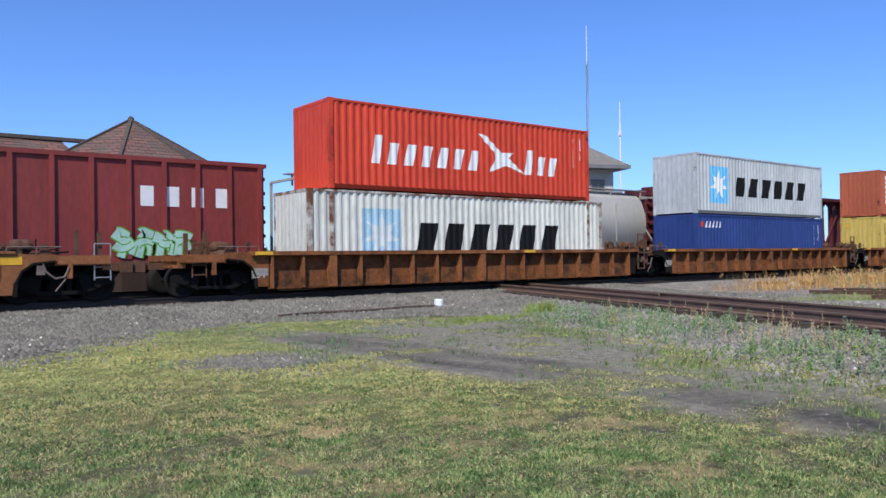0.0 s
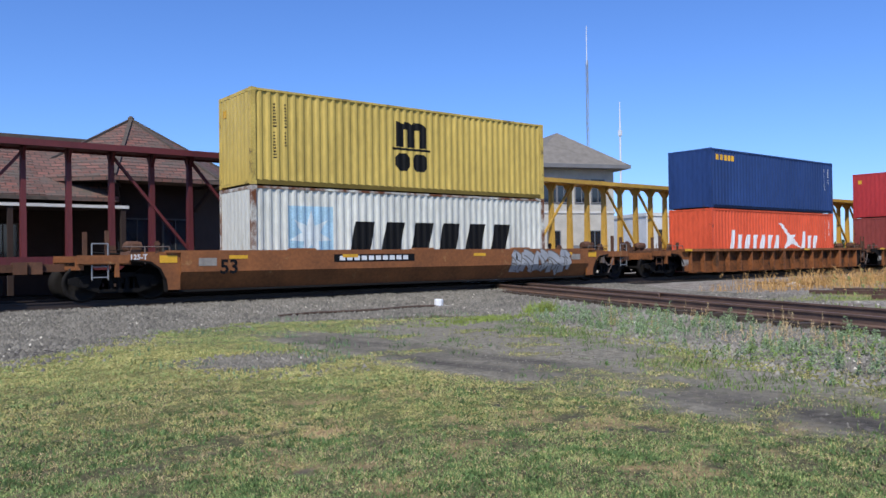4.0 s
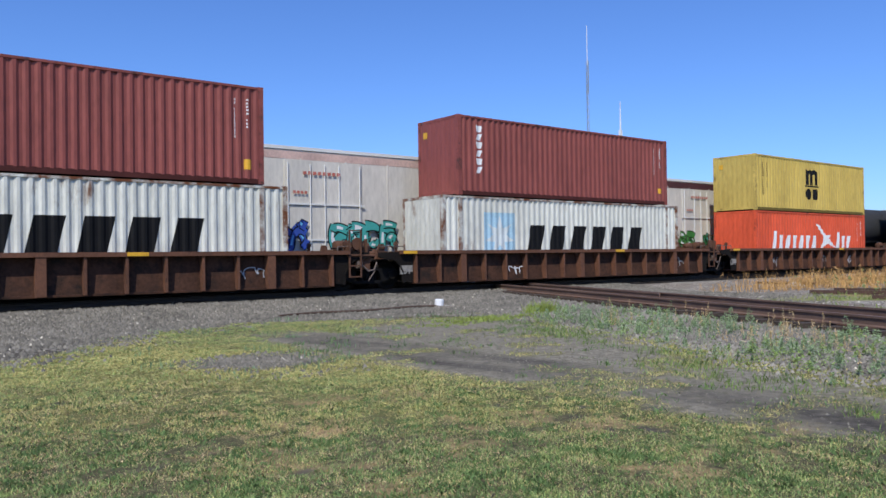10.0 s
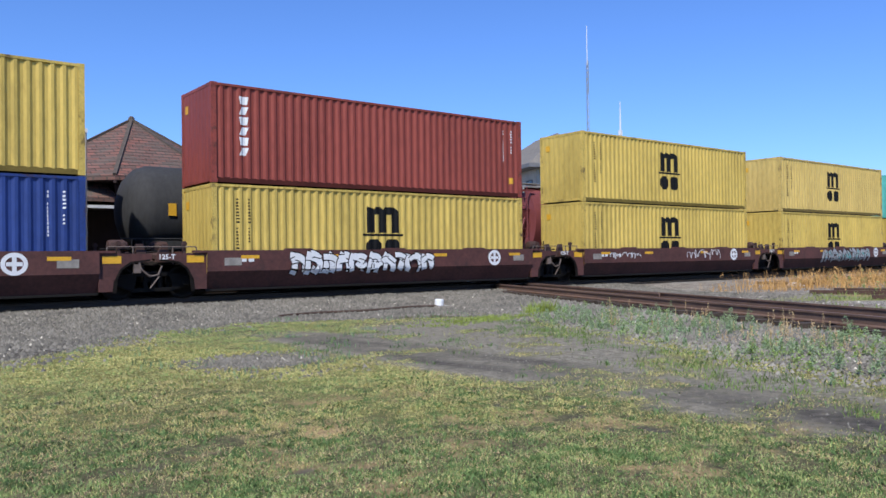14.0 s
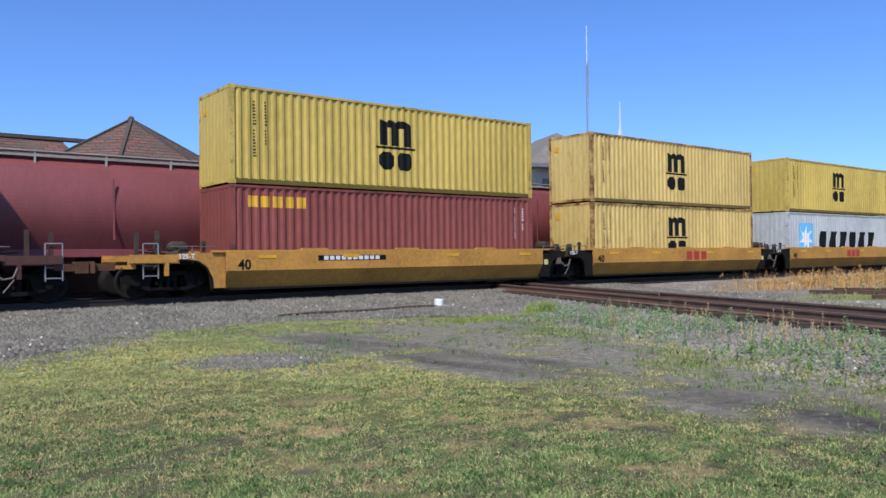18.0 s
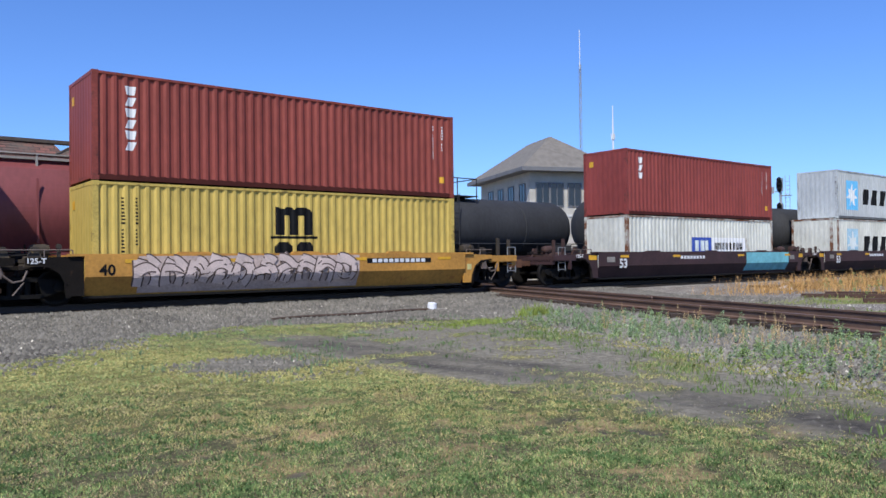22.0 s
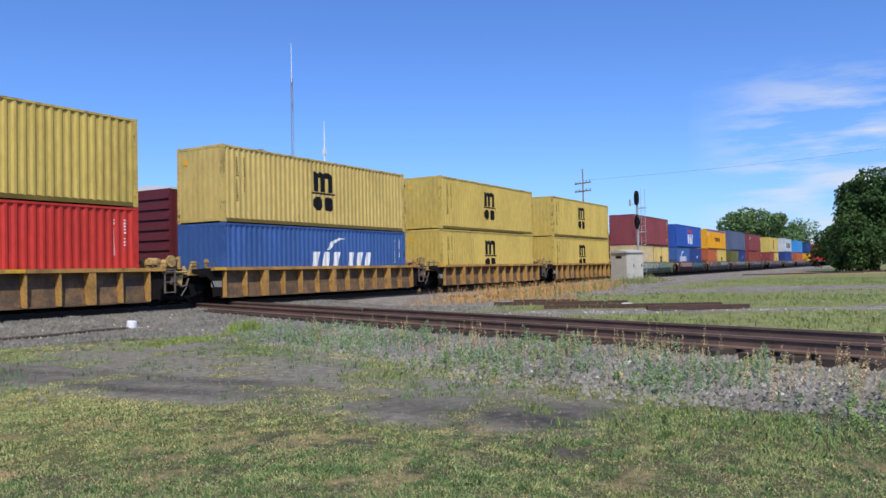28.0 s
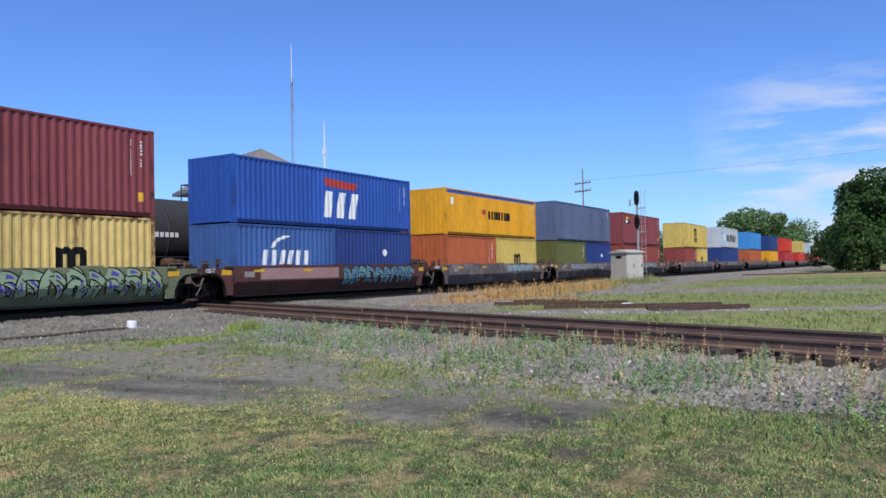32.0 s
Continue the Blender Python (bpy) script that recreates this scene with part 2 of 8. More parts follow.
def disc(cu, cv, w, h, n=18):
    return [(cu + math.cos(2 * math.pi * i / n) * w / 2, cv + math.sin(2 * math.pi * i / n) * h / 2) for i in range(n)]


def comb(c, top, w=1.25, h=0.86):
    """Three thick upright bars hanging from a rounded head bar, as one outline."""
    t, l, r = w * 0.24, c - w / 2, c + w / 2
    s = (w - 3 * t) / 2
    lo, mid = top - h, top - h * 0.30
    return [[(l, lo), (l + t, lo), (l + t, mid), (l + t + s, mid), (l + t + s, lo), (r - t - s, lo), (r - t - s, mid), (r - t, mid), (r - t, lo), (r, lo), (r, top - h * 0.16),
             (r - t * 0.6, top), (c + s * 0.5, top), (c, top - h * 0.10), (c - s * 0.5, top), (l + t * 1.1, top), (l + t, top - h * 0.08), (l, top)]]


def mark_double_arch(L, H):
    """Dark comb of three bars over a line and two dark lozenges."""
    c = L * 0.48
    top = H - 0.52
    loz = [(-0.30, -0.12), (-0.30, 0.14), (-0.16, 0.29), (0.16, 0.29), (0.30, 0.16), (0.30, -0.16), (0.16, -0.31), (-0.16, -0.31)]
    return [("dark", comb(c, top)), ("dark", [(c - 0.80, c + 0.80, top - 0.97, top - 0.89)]),
            ("dark", [[(c - 0.36 + a, top - 1.36 + b) for a, b in loz]]), ("dark", [[(c + 0.36 + a, top - 1.36 + b) for a, b in loz]]),
            ("dark", bars_down(0.74, 0.84, H - 0.42, 18, 0.095, 0.6)), ("dark", bars_down(1.10, 1.18, H - 0.42, 14, 0.095, 0.6))]


def mark_star_word(L, H):
    o = (L - 12.192) / 2
    return [("pale", [(1.18 + o, 2.76 + o, H - 2.36, H - 0.58)]),
            ("white2", fan(1.97 + o, H - 1.47, 0.76, 7))] + [("dark", q) for q in notched(3.38 + o, 10.6 + o, H - 1.98, H - 1.02, 6, 0.16)]


def mark_bird(L, H):
    bird = [(6.25, H - 0.62), (6.6, H - 0.66), (7.35, H - 1.25), (8.0, H - 1.22), (7.72, H - 1.42), (8.5, H - 1.95), (8.72, H - 2.05),
            (7.6, H - 1.72), (6.75, H - 2.02), (7.05, H - 1.5), (7.0, H - 1.25), (6.5, H - 0.85)]
    words = notched(1.60, 2.15, H - 2.0, H - 1.05, 1, 0.1) + notched(2.2, 6.45, H - 2.0, H - 1.27, 6, 0.25) + notched(8.55, 9.15, H - 2.0, H - 1.05, 1, 0.1) + notched(9.2, 10.45, H - 2.0, H - 1.27, 2, 0.2)
    return [("white", w) for w in words] + [("white", [bird]), ("white", ids(L, H))]


def ids(L, H):
    return bars_down(L - 0.54, L - 0.46, H - 0.4, 9, 0.10, 0.6) + bars_down(L - 0.90, L - 0.86, H - 0.4, 12, 0.10, 0.8)


def mark_ids(L, H):
    return [("white", ids(L, H))]


def tall_row(H, n, u0=0.84, u1=1.14, step=0.30):
    """White lozenges and blocks one under another."""
    out = []
    for i in range(n):
        v1 = H - 0.34 - i * step
        v0, m = v1 - step * 0.78, u1 - u0
        out.append([[(u0, v0), (u1 - m * 0.3, v0), (u1, v1), (u0 + m * 0.3, v1)] if i % 2 else [(u0 + m * 0.15, v0), (u1 - m * 0.15, v0), (u1, v1), (u0, v1)]])
    return out


def mark_tall_word(L, H):
    return [("white", q) for q in tall_row(H, 6)] + [("white", ids(L, H)), ("yellow", [(L - 0.62, L - 0.42, 0.5, 0.72)])]


def mark_tall_patch(L, H):
    return mark_tall_word(L, H) + [("stain", [(4.5, 7.0, 0.35, 0.75)])]


def mark_tall_short(L, H):
    return [("white", q) for q in tall_row(H, 3, 0.86, 1.16, 0.34)] + [("white", ids(L, H)), ("yellow", [(L - 0.62, L - 0.42, 0.5, 0.72)])]


def mark_small_word(L, H):
    return [("white", w) for w in notched(0.55, 1.75, H - 0.95, H - 0.45, 3, 0.18)] + [("white", ids(L, H)), ("yellow", [(L - 0.62, L - 0.40, 0.42, 0.72)])]


def mark_small_dot(L, H):
    return [("redp", blocks(0.40, 0.72, H - 0.62, H - 0.36, 1, 0.1, False)), ("white", ids(L, H))] + [("white", w) for w in notched(0.78, 2.2, H - 0.64, H - 0.34, 5, 0.12)]


def mark_yellow_word(L, H):
    return [("yellow", blocks(0.55, 2.55, H - 0.66, H - 0.32, 5, 0.2)), ("white", ids(L, H))]


def mark_faded(L, H):
    c = L * 0.55
    return [("dark", comb(c, H - 0.64)), ("dark", [(c - 0.8, c + 0.8, H - 1.62, H - 1.54)]),
            ("white", [(0.75, 1.2, H - 0.85, H - 0.30)] + ids(L, H)), ("dark2", [(0.83, 1.1, H - 0.75, H - 0.45)])]


def mark_swoosh(L, H):
    sw = [(6.05, H - 0.95), (6.35, H - 0.6), (6.9, H - 0.42), (7.35, H - 0.45), (6.95, H - 0.52), (6.55, H - 0.68), (6.25, H - 0.98)]
    return [("white", w) for w in notched(5.0, 7.1, H - 1.75, H - 1.05, 3, 0.2) + notched(7.5, 9.4, H - 1.75, H - 1.05, 3, 0.2)] + [("white", [sw]), ("white", ids(L, H))]


def mark_swoosh_small(L, H):
    sw = [(1.95, H - 0.9), (2.3, H - 0.55), (2.8, H - 0.4), (3.2, H - 0.42), (2.5, H - 0.62), (2.15, H - 0.92)]
    return [("white", w) for w in notched(1.5, 4.4, H - 1.6, H - 1.0, 6, 0.2)] + [("white", [sw])]


def mark_flag(L, H):
    fl = [(5.3, H - 0.42), (7.9, H - 0.55), (7.55, H - 0.85), (5.55, H - 0.78)]
    return [("redp", [fl]), ("white", ids(L, H))] + [("white", w) for w in notched(5.3, 8.0, H - 2.15, H - 1.0, 3, 0.1)]


def mark_split_sign(L, H):
    return [("bluep", [(4.9, 6.5, H - 1.75, H - 0.95)]), ("white2", blocks(5.15, 6.35, H - 1.6, H - 1.1, 3, 0.2)),
            ("pale2", [(6.5, 9.5, H - 1.75, H - 0.95)]), ("dark", blocks(6.8, 9.3, H - 1.55, H - 1.2, 8, 0.25))]


def mark_mid_word(L, H):
    return [("bluep", [(0.16, L - 0.16, H - 0.26, H - 0.09)]), ("dark", blocks(5.2, 8.3, H - 1.55, H - 1.05, 9, 0.2)), ("redp", [(4.4, 4.8, H - 1.3, H - 1.0)]), ("white", [(0.6, 0.9, H - 0.9, H - 0.5)] + ids(L, H))]


def mark_orange_word(L, H):
    return [("yellow", blocks(0.5, 2.1, H - 0.55, H - 0.28, 5, 0.2)), ("white", ids(L, H))]


def mark_badge(L, H):
    return [("white", ids(L, H)), ("dark", [(0.75, 2.05, H - 1.0, H - 0.28)]), ("white2", [(0.85, 1.6, H - 0.92, H - 0.66)]), ("yellow", [(L - 0.62, L - 0.42, 0.5, 0.8)]), ("yellow2", [(0.95, 1.9, H - 0.58, H - 0.36)])]


def mark_arch_mid(L, H):
    c = L * 0.5
    return [("dark", comb(c, H - 1.0, 1.05, 0.75)), ("dark", [(c - 0.65, c + 0.65, H - 1.85, H - 1.78)])]


def mark_dot(L, H):
    return [("white", [disc(L * 0.62, H - 1.05, 0.35, 0.35)])]


INK = {"stain": mat("dark_overpaint", "66352a", 0.7, 0, 0.3, 3.0), "dark": BLACK, "dark2": BLACK, "white": WHITE, "white2": WHITE, "pale": PALEBLUE, "pale2": WHITE, "yellow": YELLOW, "yellow2": YELLOW, "redp": REDPAINT, "bluep": BLUEP}
FADED = {"pale": mat("faded_blue_paint", "9cbfd0", 0.65, 0, 0.3, 1.5), "white2": mat("faded_white_paint", "c6cfcf", 0.65, 0, 0.2, 2.0)}
LIFT = {"white2": 0.007, "yellow2": 0.007, "dark2": 0.007}

# colour: (base, rust, words)
PAINT = {
    "ochre": ("c2a959", 0.10, "ochre-yellow"), "mustard": ("c4ab65", 0.14, "mustard-yellow"), "rusted_ochre": ("cbb06d", 0.42, "rust-streaked ochre-yellow"), "scarlet": ("c8442f", 0.06, "scarlet"),
    "grey": ("b2b7b8", 0.08, "light grey"), "stained_grey": ("cbccc2", 0.30, "rust-stained pale grey"), "navy": ("2a3f78", 0.08, "navy blue"), "dark_navy": ("263e6e", 0.05, "dark navy"),
    "terracotta": ("a95a3e", 0.08, "terracotta"), "salmon": ("d4583a", 0.06, "orange-red"), "red": ("a93638", 0.10, "red"), "oxide": ("86403b", 0.12, "oxide red"),
    "brown": ("874a44", 0.14, "brown-red"), "maroon": ("7f4144", 0.14, "maroon"), "brick": ("88433a", 0.12, "brick red"), "turquoise": ("5db5aa", 0.08, "turquoise"),
    "blue": ("2f55a4", 0.06, "bright blue"), "mid_blue": ("3d5d94", 0.08, "mid-blue"), "amber": ("d79a24", 0.05, "amber yellow"), "cream": ("c4ad82", 0.10, "cream"),
    "rust_orange": ("a85a38", 0.10, "rust orange"), "slate": ("56617c", 0.06, "slate blue"), "olive": ("5f6236", 0.10, "olive green"), "sky": ("3f87c4", 0.05, "sky blue"),
    "bright_red": ("c0392f", 0.05, "bright red"),
}
MARKS = {"arch": (mark_double_arch, "dark comb mark"), "star": (mark_star_word, "white star and dark bars"), "bird": (mark_bird, "white bird and white bars"),
         "ids": (mark_ids, "small white markings"), "tall": (mark_tall_word, "white upright bars"), "tallpatch": (mark_tall_patch, "white upright bars"), "tallshort": (mark_tall_short, "short white bars"), "word": (mark_small_word, "small white corner mark"),
         "dotword": (mark_small_dot, "small red and white mark"), "yword": (mark_yellow_word, "yellow corner mark"), "faded": (mark_faded, "faded comb mark"), "swoosh": (mark_swoosh, "white swoosh and bars"),
         "swoosh2": (mark_swoosh_small, "white swoosh mark"), "flag": (mark_flag, "red flag over white bars"), "split": (mark_split_sign, "blue and white sign panel"), "mid": (mark_mid_word, "dark bars"),
         "oword": (mark_orange_word, "small orange corner mark"), "badge": (mark_badge, "yellow and white corner badge"), "arch20": (mark_arch_mid, "dark comb mark"), "dot": (mark_dot, "small white dot mark")}


def container(paint, mark, length, height, m):
    base, rust, words = PAINT[paint]
    skin = mat("container_" + paint, base, 0.55, 0, 0.26, 0.7, 0.0, rust=rust, rustcol="6b4630", streak=True, gloss=0.25)
    frame_skin = mat("container_frame_" + paint, base, 0.55, 0, 0.35, 1.2, rust=min(1, rust + (0.75 if rust > 0.25 else 0.42)), rustcol="6b4128" if rust > 0.25 else "3f3029", gloss=0.25)
    root = thing("shipping_container", f"{words} steel shipping container with {MARKS[mark][1]}", "container", "containers on the stack train", m)
    L, H = length, height
    key = (L, H)
    near = Matrix.Translation((-L / 2, -1.205, 0))
    away = Matrix.Translation((L / 2, 1.205, 0)) @ Matrix.Rotation(math.pi, 4, "Z")
    wall = cached(key, lambda: wall_mesh(L, 0.14, H - 0.07), "side_wall", skin)
    side = part("side_wall", wall, skin, root, at=near)
    part("side_wall", wall, skin, root, at=away)
    roof = cached(key, lambda: Mesh().box(-L / 2 + 0.02, L / 2 - 0.02, -1.19, 1.19, H - 0.05, H - 0.03), "roof", skin)
    part("roof", roof, skin, root)
    floor_ = cached(key, lambda: Mesh().box(-L / 2 + 0.02, L / 2 - 0.02, -1.19, 1.19, 0.06, 0.13), "underframe", STEEL)
    part("underframe", floor_, STEEL, root)
    end = cached(key, lambda: wall_mesh(2.36, 0.14, H - 0.07, 0.2), "front_wall", skin)
    part("front_wall", end, skin, root, at=Matrix.Translation((-L / 2 + 0.01, 1.18, 0)) @ Matrix.Rotation(-math.pi / 2, 4, "Z"))

    def door_mesh():
        d = Mesh().box(0, 0.05, -0.56, 0.56, 0.16, H - 0.1)
        for q in (-0.3, 0.25):
            d.tube((0.07, q, 0.2), (0.07, q, H - 0.14), 0.018, 6)
        return d
    door = cached(key, door_mesh, "door", skin)
    for y in (-0.585, 0.585):
        part("door", door, skin, root, at=Matrix.Translation((L / 2 - 0.06, y, 0)))
    post = cached(key, lambda: Mesh().box(-0.075, 0.075, -0.07, 0.07, 0.1, H - 0.1), "corner_post", frame_skin)
    casting = cached(key, lambda: Mesh().box(-0.089, 0.089, -0.081, 0.081, 0, 0.118).box(-0.04, 0.04, -0.083, 0.083, 0.035, 0.085), "corner_casting", frame_skin)
    rail_top = cached(key, lambda: Mesh().box(-L / 2 + 0.17, L / 2 - 0.17, -0.035, 0.035, -0.035, 0.035), "top_rail", frame_skin)
    # paint darkened so the bottom rails carry the shade of the stacking gap
    shaded_rail_skin = mat("container_shaded_base_" + paint, tuple(v * 0.28 for v in rgb(base)[:3]), 0.8, 0, 0.3, 1.5, gloss=0.2)
    rail_bot = cached(key, lambda: Mesh().box(-L / 2 + 0.17, L / 2 - 0.17, -0.025, 0.025, -0.07, 0.075), "bottom_rail", shaded_rail_skin)
    for sx in (-1, 1):
        for sy in (-1, 1):
            part("corner_post", post, frame_skin, root, at=Matrix.Translation((sx * (L / 2 - 0.078), sy * 1.148, 0)))
            for z in (0, H - 0.118):
                part("corner_casting", casting, frame_skin, root, at=Matrix.Translation((sx * (L / 2 - 0.089), sy * 1.138, z)))
    for sy in (-1, 1):
        part("top_rail", rail_top, frame_skin, root, at=Matrix.Translation((0, sy * 1.18, H - 0.05)))
        part("bottom_rail", rail_bot, shaded_rail_skin, root, at=Matrix.Translation((0, sy * 1.175, 0.085)))
    ends = cached(key, lambda: Mesh().box(-0.03, 0.03, -1.06, 1.06, -0.05, 0.05), "end_rail", frame_skin)
    for sx in (-1, 1):
        part("end_rail", ends, frame_skin, root, at=Matrix.Translation((sx * (L / 2 - 0.035), 0, H - 0.055)))
        part("end_rail", ends, frame_skin, root, at=Matrix.Translation((sx * (L / 2 - 0.035), 0, 0.09)))
    if L > 13:          # inner posts at the forty-foot lifting points
        for sx in (-1, 1):
            part("corner_post", post, frame_skin, root, at=Matrix.Translation((sx * 6.02, -1.150, 0)))
    names = {"stain": "overpainted_patch", "dark": "dark_mark", "dark2": "dark_panel", "white": "white_mark", "white2": "white_star" if mark == "star" else "white_panel", "pale": "blue_square", "pale2": "white_panel", "yellow": "yellow_mark", "yellow2": "yellow_panel", "redp": "red_mark", "bluep": "blue_panel"}
    shapes = []
    for ink, rects in MARKS[mark][0](L, H):
        tiny = [q for q in rects if not isinstance(q[0], tuple) and q[1] - q[0] < 0.16 and q[3] - q[2] < 0.1]
        shapes += [(ink, [q]) for q in rects if q not in tiny] + ([(ink, tiny)] if tiny else [])
    for serial, (ink, rects) in enumerate(shapes):
        coat = FADED.get(ink, INK[ink]) if paint == "stained_grey" else INK[ink]
        me = cached((key, mark, ink, serial), lambda: Draped(rects, LIFT.get(ink, 0.004)), names[ink], coat)
        ob = part(names[ink], me, coat, root, at=near)
        if len(rects) > 1:
            tagged(ob, kind="stuff")
    if L > 10 and mark in ("arch", "tall", "tallshort", "word"):
        plate = cached("plate", lambda: Mesh().box(-0.004, 0.0, -0.12, 0.12, -0.12, 0.12), "end_label", YELLOW)
        part("end_label", plate, YELLOW, root, at=Matrix.Translation((-L / 2 + 0.004, 0.75, H - 0.55)))
    return root

# ---- writing with the built-in font ----
def text_data(word, size, material, depth=0.003):
    k = ("text", word, size, material.name)
    if k not in CACHE:
        cu = bpy.data.curves.new("lettering", "FONT")
        cu.body, cu.size, cu.extrude = word, size, depth
        cu.resolution_u, cu.offset = 2, size * 0.025
        tmp = bpy.data.objects.new("lettering", cu)
        scene.collection.objects.link(tmp)
        dg = bpy.context.evaluated_depsgraph_get()
        me = bpy.data.meshes.new_from_object(tmp.evaluated_get(dg))
        me.materials.clear()
        me.materials.append(material)
        bpy.data.objects.remove(tmp)
        CACHE[k] = me
    return CACHE[k]


UPRIGHT = Matrix.Rotation(math.pi / 2, 4, "X")


def letter(word, size, material, parent, x, y, z, name="lettering"):
    return part(name, text_data(word, size, material), material, parent, at=Matrix.Translation((x, y, z)) @ UPRIGHT)


def rect_paint(rects, y):
    m = Mesh()
    for a, b, v0, v1 in rects:
        m.add([(a, y, v0), (b, y, v0), (b, y, v1), (a, y, v1)], [(0, 1, 2, 3)])
    return m


def ring_paint(cx, cz, w, h, t, y, n=24):
    m = Mesh()
    pts = [(math.cos(2 * math.pi * i / n), math.sin(2 * math.pi * i / n)) for i in range(n)]
    return m.add([(cx + c * w / 2, y, cz + s * h / 2) for c, s in pts] + [(cx + c * (w / 2 - t), y, cz + s * (h / 2 - t)) for c, s in pts], [(i, (i + 1) % n, n + (i + 1) % n, n + i) for i in range(n)])


def ribbon(mesh, pts, w0, w1, face, lift):
    """A brush stroke of changing width along pts (x, z), laid on the surface y = face(z)."""
    n, left, right = len(pts), [], []
    for i, (x, z) in enumerate(pts):
        a, b = pts[max(0, i - 1)], pts[min(n - 1, i + 1)]
        dx, dz = b[0] - a[0], b[1] - a[1]
        k = math.hypot(dx, dz) or 1
        t = i / max(1, n - 1)
        w = (w0 + (w1 - w0) * t) / 2
        left.append((x - dz / k * w, z + dx / k * w))
        right.append((x + dz / k * w, z - dx / k * w))
    mesh.add([(x, face(z) - lift, z) for x, z in left + right], [(i, i + 1, n + i + 1, n + i) for i in range(n - 1)])


def bend(p0, p1, p2, n=7):
    return [((1 - t) ** 2 * p0[0] + 2 * t * (1 - t) * p1[0] + t * t * p2[0], (1 - t) ** 2 * p0[1] + 2 * t * (1 - t) * p1[1] + t * t * p2[1]) for t in (i / (n - 1) for i in range(n))]


def flat_face(y):
    return lambda z: y


def well_face(z):
    """Outer face of a smooth well side: upright above, leaning inwards below."""
    return -1.515 if z > 0.72 else -1.515 + (0.72 - z) / 0.54 * 0.31


def scrawl(parent, x0, x1, z0, z1, fill, line, seed, y=-1.515, accent=None, face=None):
    """Spray-painted piece: overlapping swollen brush strokes with an outline; no letters."""
    rng = random.Random(seed)
    face = face or flat_face(y)
    under, over, gleam = Mesh(), Mesh(), Mesh()
    h = z1 - z0
    n = max(2, round((x1 - x0) / (h * 0.72)))
    w = (x1 - x0) / n
    k = 0
    for i in range(n):
        cx = x0 + (i + 0.5) * w
        for s_ in range(rng.choice((4, 4, 5))):
            lo, hi = z0 + h * rng.uniform(0.06, 0.22), z1 - h * rng.uniform(0.06, 0.22)
            xa, xb = cx + w * rng.uniform(-0.52, -0.05), cx + w * rng.uniform(0.0, 0.5)
            if s_ == 0:
                pts = bend((xa, lo), (xa + w * rng.uniform(-0.25, 0.2), (lo + hi) / 2), (xa + w * rng.uniform(-0.05, 0.3), hi))
            elif s_ == 1:
                pts = bend((xa, hi), (xb + w * 0.25, (lo + hi) / 2 + h * rng.uniform(-0.15, 0.3)), (xb, lo))
            elif s_ == 2:
                zz = z0 + h * rng.uniform(0.3, 0.7)
                pts = bend((xa, zz), ((xa + xb) / 2, zz + h * rng.uniform(-0.35, 0.35)), (xb + w * 0.15, zz + h * rng.uniform(-0.15, 0.15)))
            elif s_ == 3:
                pts = bend((cx + w * rng.uniform(-0.5, 0.1), hi), (cx + w * rng.uniform(-0.1, 0.3), hi + h * 0.05), (cx + w * rng.uniform(0.3, 0.6), hi - h * rng.uniform(0.05, 0.3)))
            else:
                pts = bend((xb, lo), (xb + w * 0.2, lo + h * 0.1), (xb + w * rng.uniform(0.1, 0.4), lo + h * rng.uniform(0.2, 0.45)))
            k += 1
            a, b = h * rng.uniform(0.18, 0.36), h * rng.uniform(0.10, 0.30)
            ribbon(under, pts, a + h * 0.09, b + h * 0.09, face, 0.0012 * k)
            ribbon(over, pts, a, b, face, 0.0008 + 0.0012 * k)
            if accent and rng.random() < 0.6:
                ribbon(gleam, pts[1:5], a * 0.5, b * 0.3, face, 0.0011 + 0.0012 * k)
    tagged(part("graffiti_outline", under, line, parent), kind="stuff")
    tagged(part("graffiti_fill", over, fill, parent), kind="stuff")
    if gleam.v:
        tagged(part("graffiti_accent", gleam, accent, parent), kind="stuff")


def tag(parent, x0, x1, z0, z1, ink, seed, y=-1.515, thick=0.035, face=None):
    """A thin hand-sprayed scribble that runs in loops; no letters."""
    rng = random.Random(seed)
    face = face or flat_face(y)
    m = Mesh()
    h = z1 - z0
    n = max(3, round((x1 - x0) / (h * 0.55)))
    prev = (x0, z0 + h * 0.3)
    cuts = sorted(rng.uniform(0, 1) for _ in range(n - 1)) + [1]
    for i in range(n):
        x = x0 + (x1 - x0) * (0.55 * (i + 1) / n + 0.45 * cuts[i])
        top = (x - (x1 - x0) / n * rng.uniform(-0.2, 0.9), z1 - h * rng.uniform(0, 0.55))
        end = (x, z0 + h * rng.uniform(0, 0.55))
        ribbon(m, bend(prev, (prev[0] - h * rng.uniform(-0.2, 0.35), z1), top), thick, thick * 0.8, face, 0.0006 * i)
        ribbon(m, bend(top, (x + h * rng.uniform(-0.3, 0.3), z0 + h * 0.6), end), thick * 0.8, thick, face, 0.0006 * i + 0.0003)
        prev = end
    tagged(part("sprayed_tag", m, ink, parent), kind="stuff")


# ---- railway trucks ----
WHEEL_R = 0.46


def wheel_mesh():
    return Mesh().lathe([(-0.07, 0.30), (-0.07, 0.46), (0.0, 0.455), (0.05, 0.49), (0.065, 0.49), (0.065, 0.40), (0.0, 0.36), (0.0, 0.14), (0.03, 0.12)], (0, 0, 0), 20)


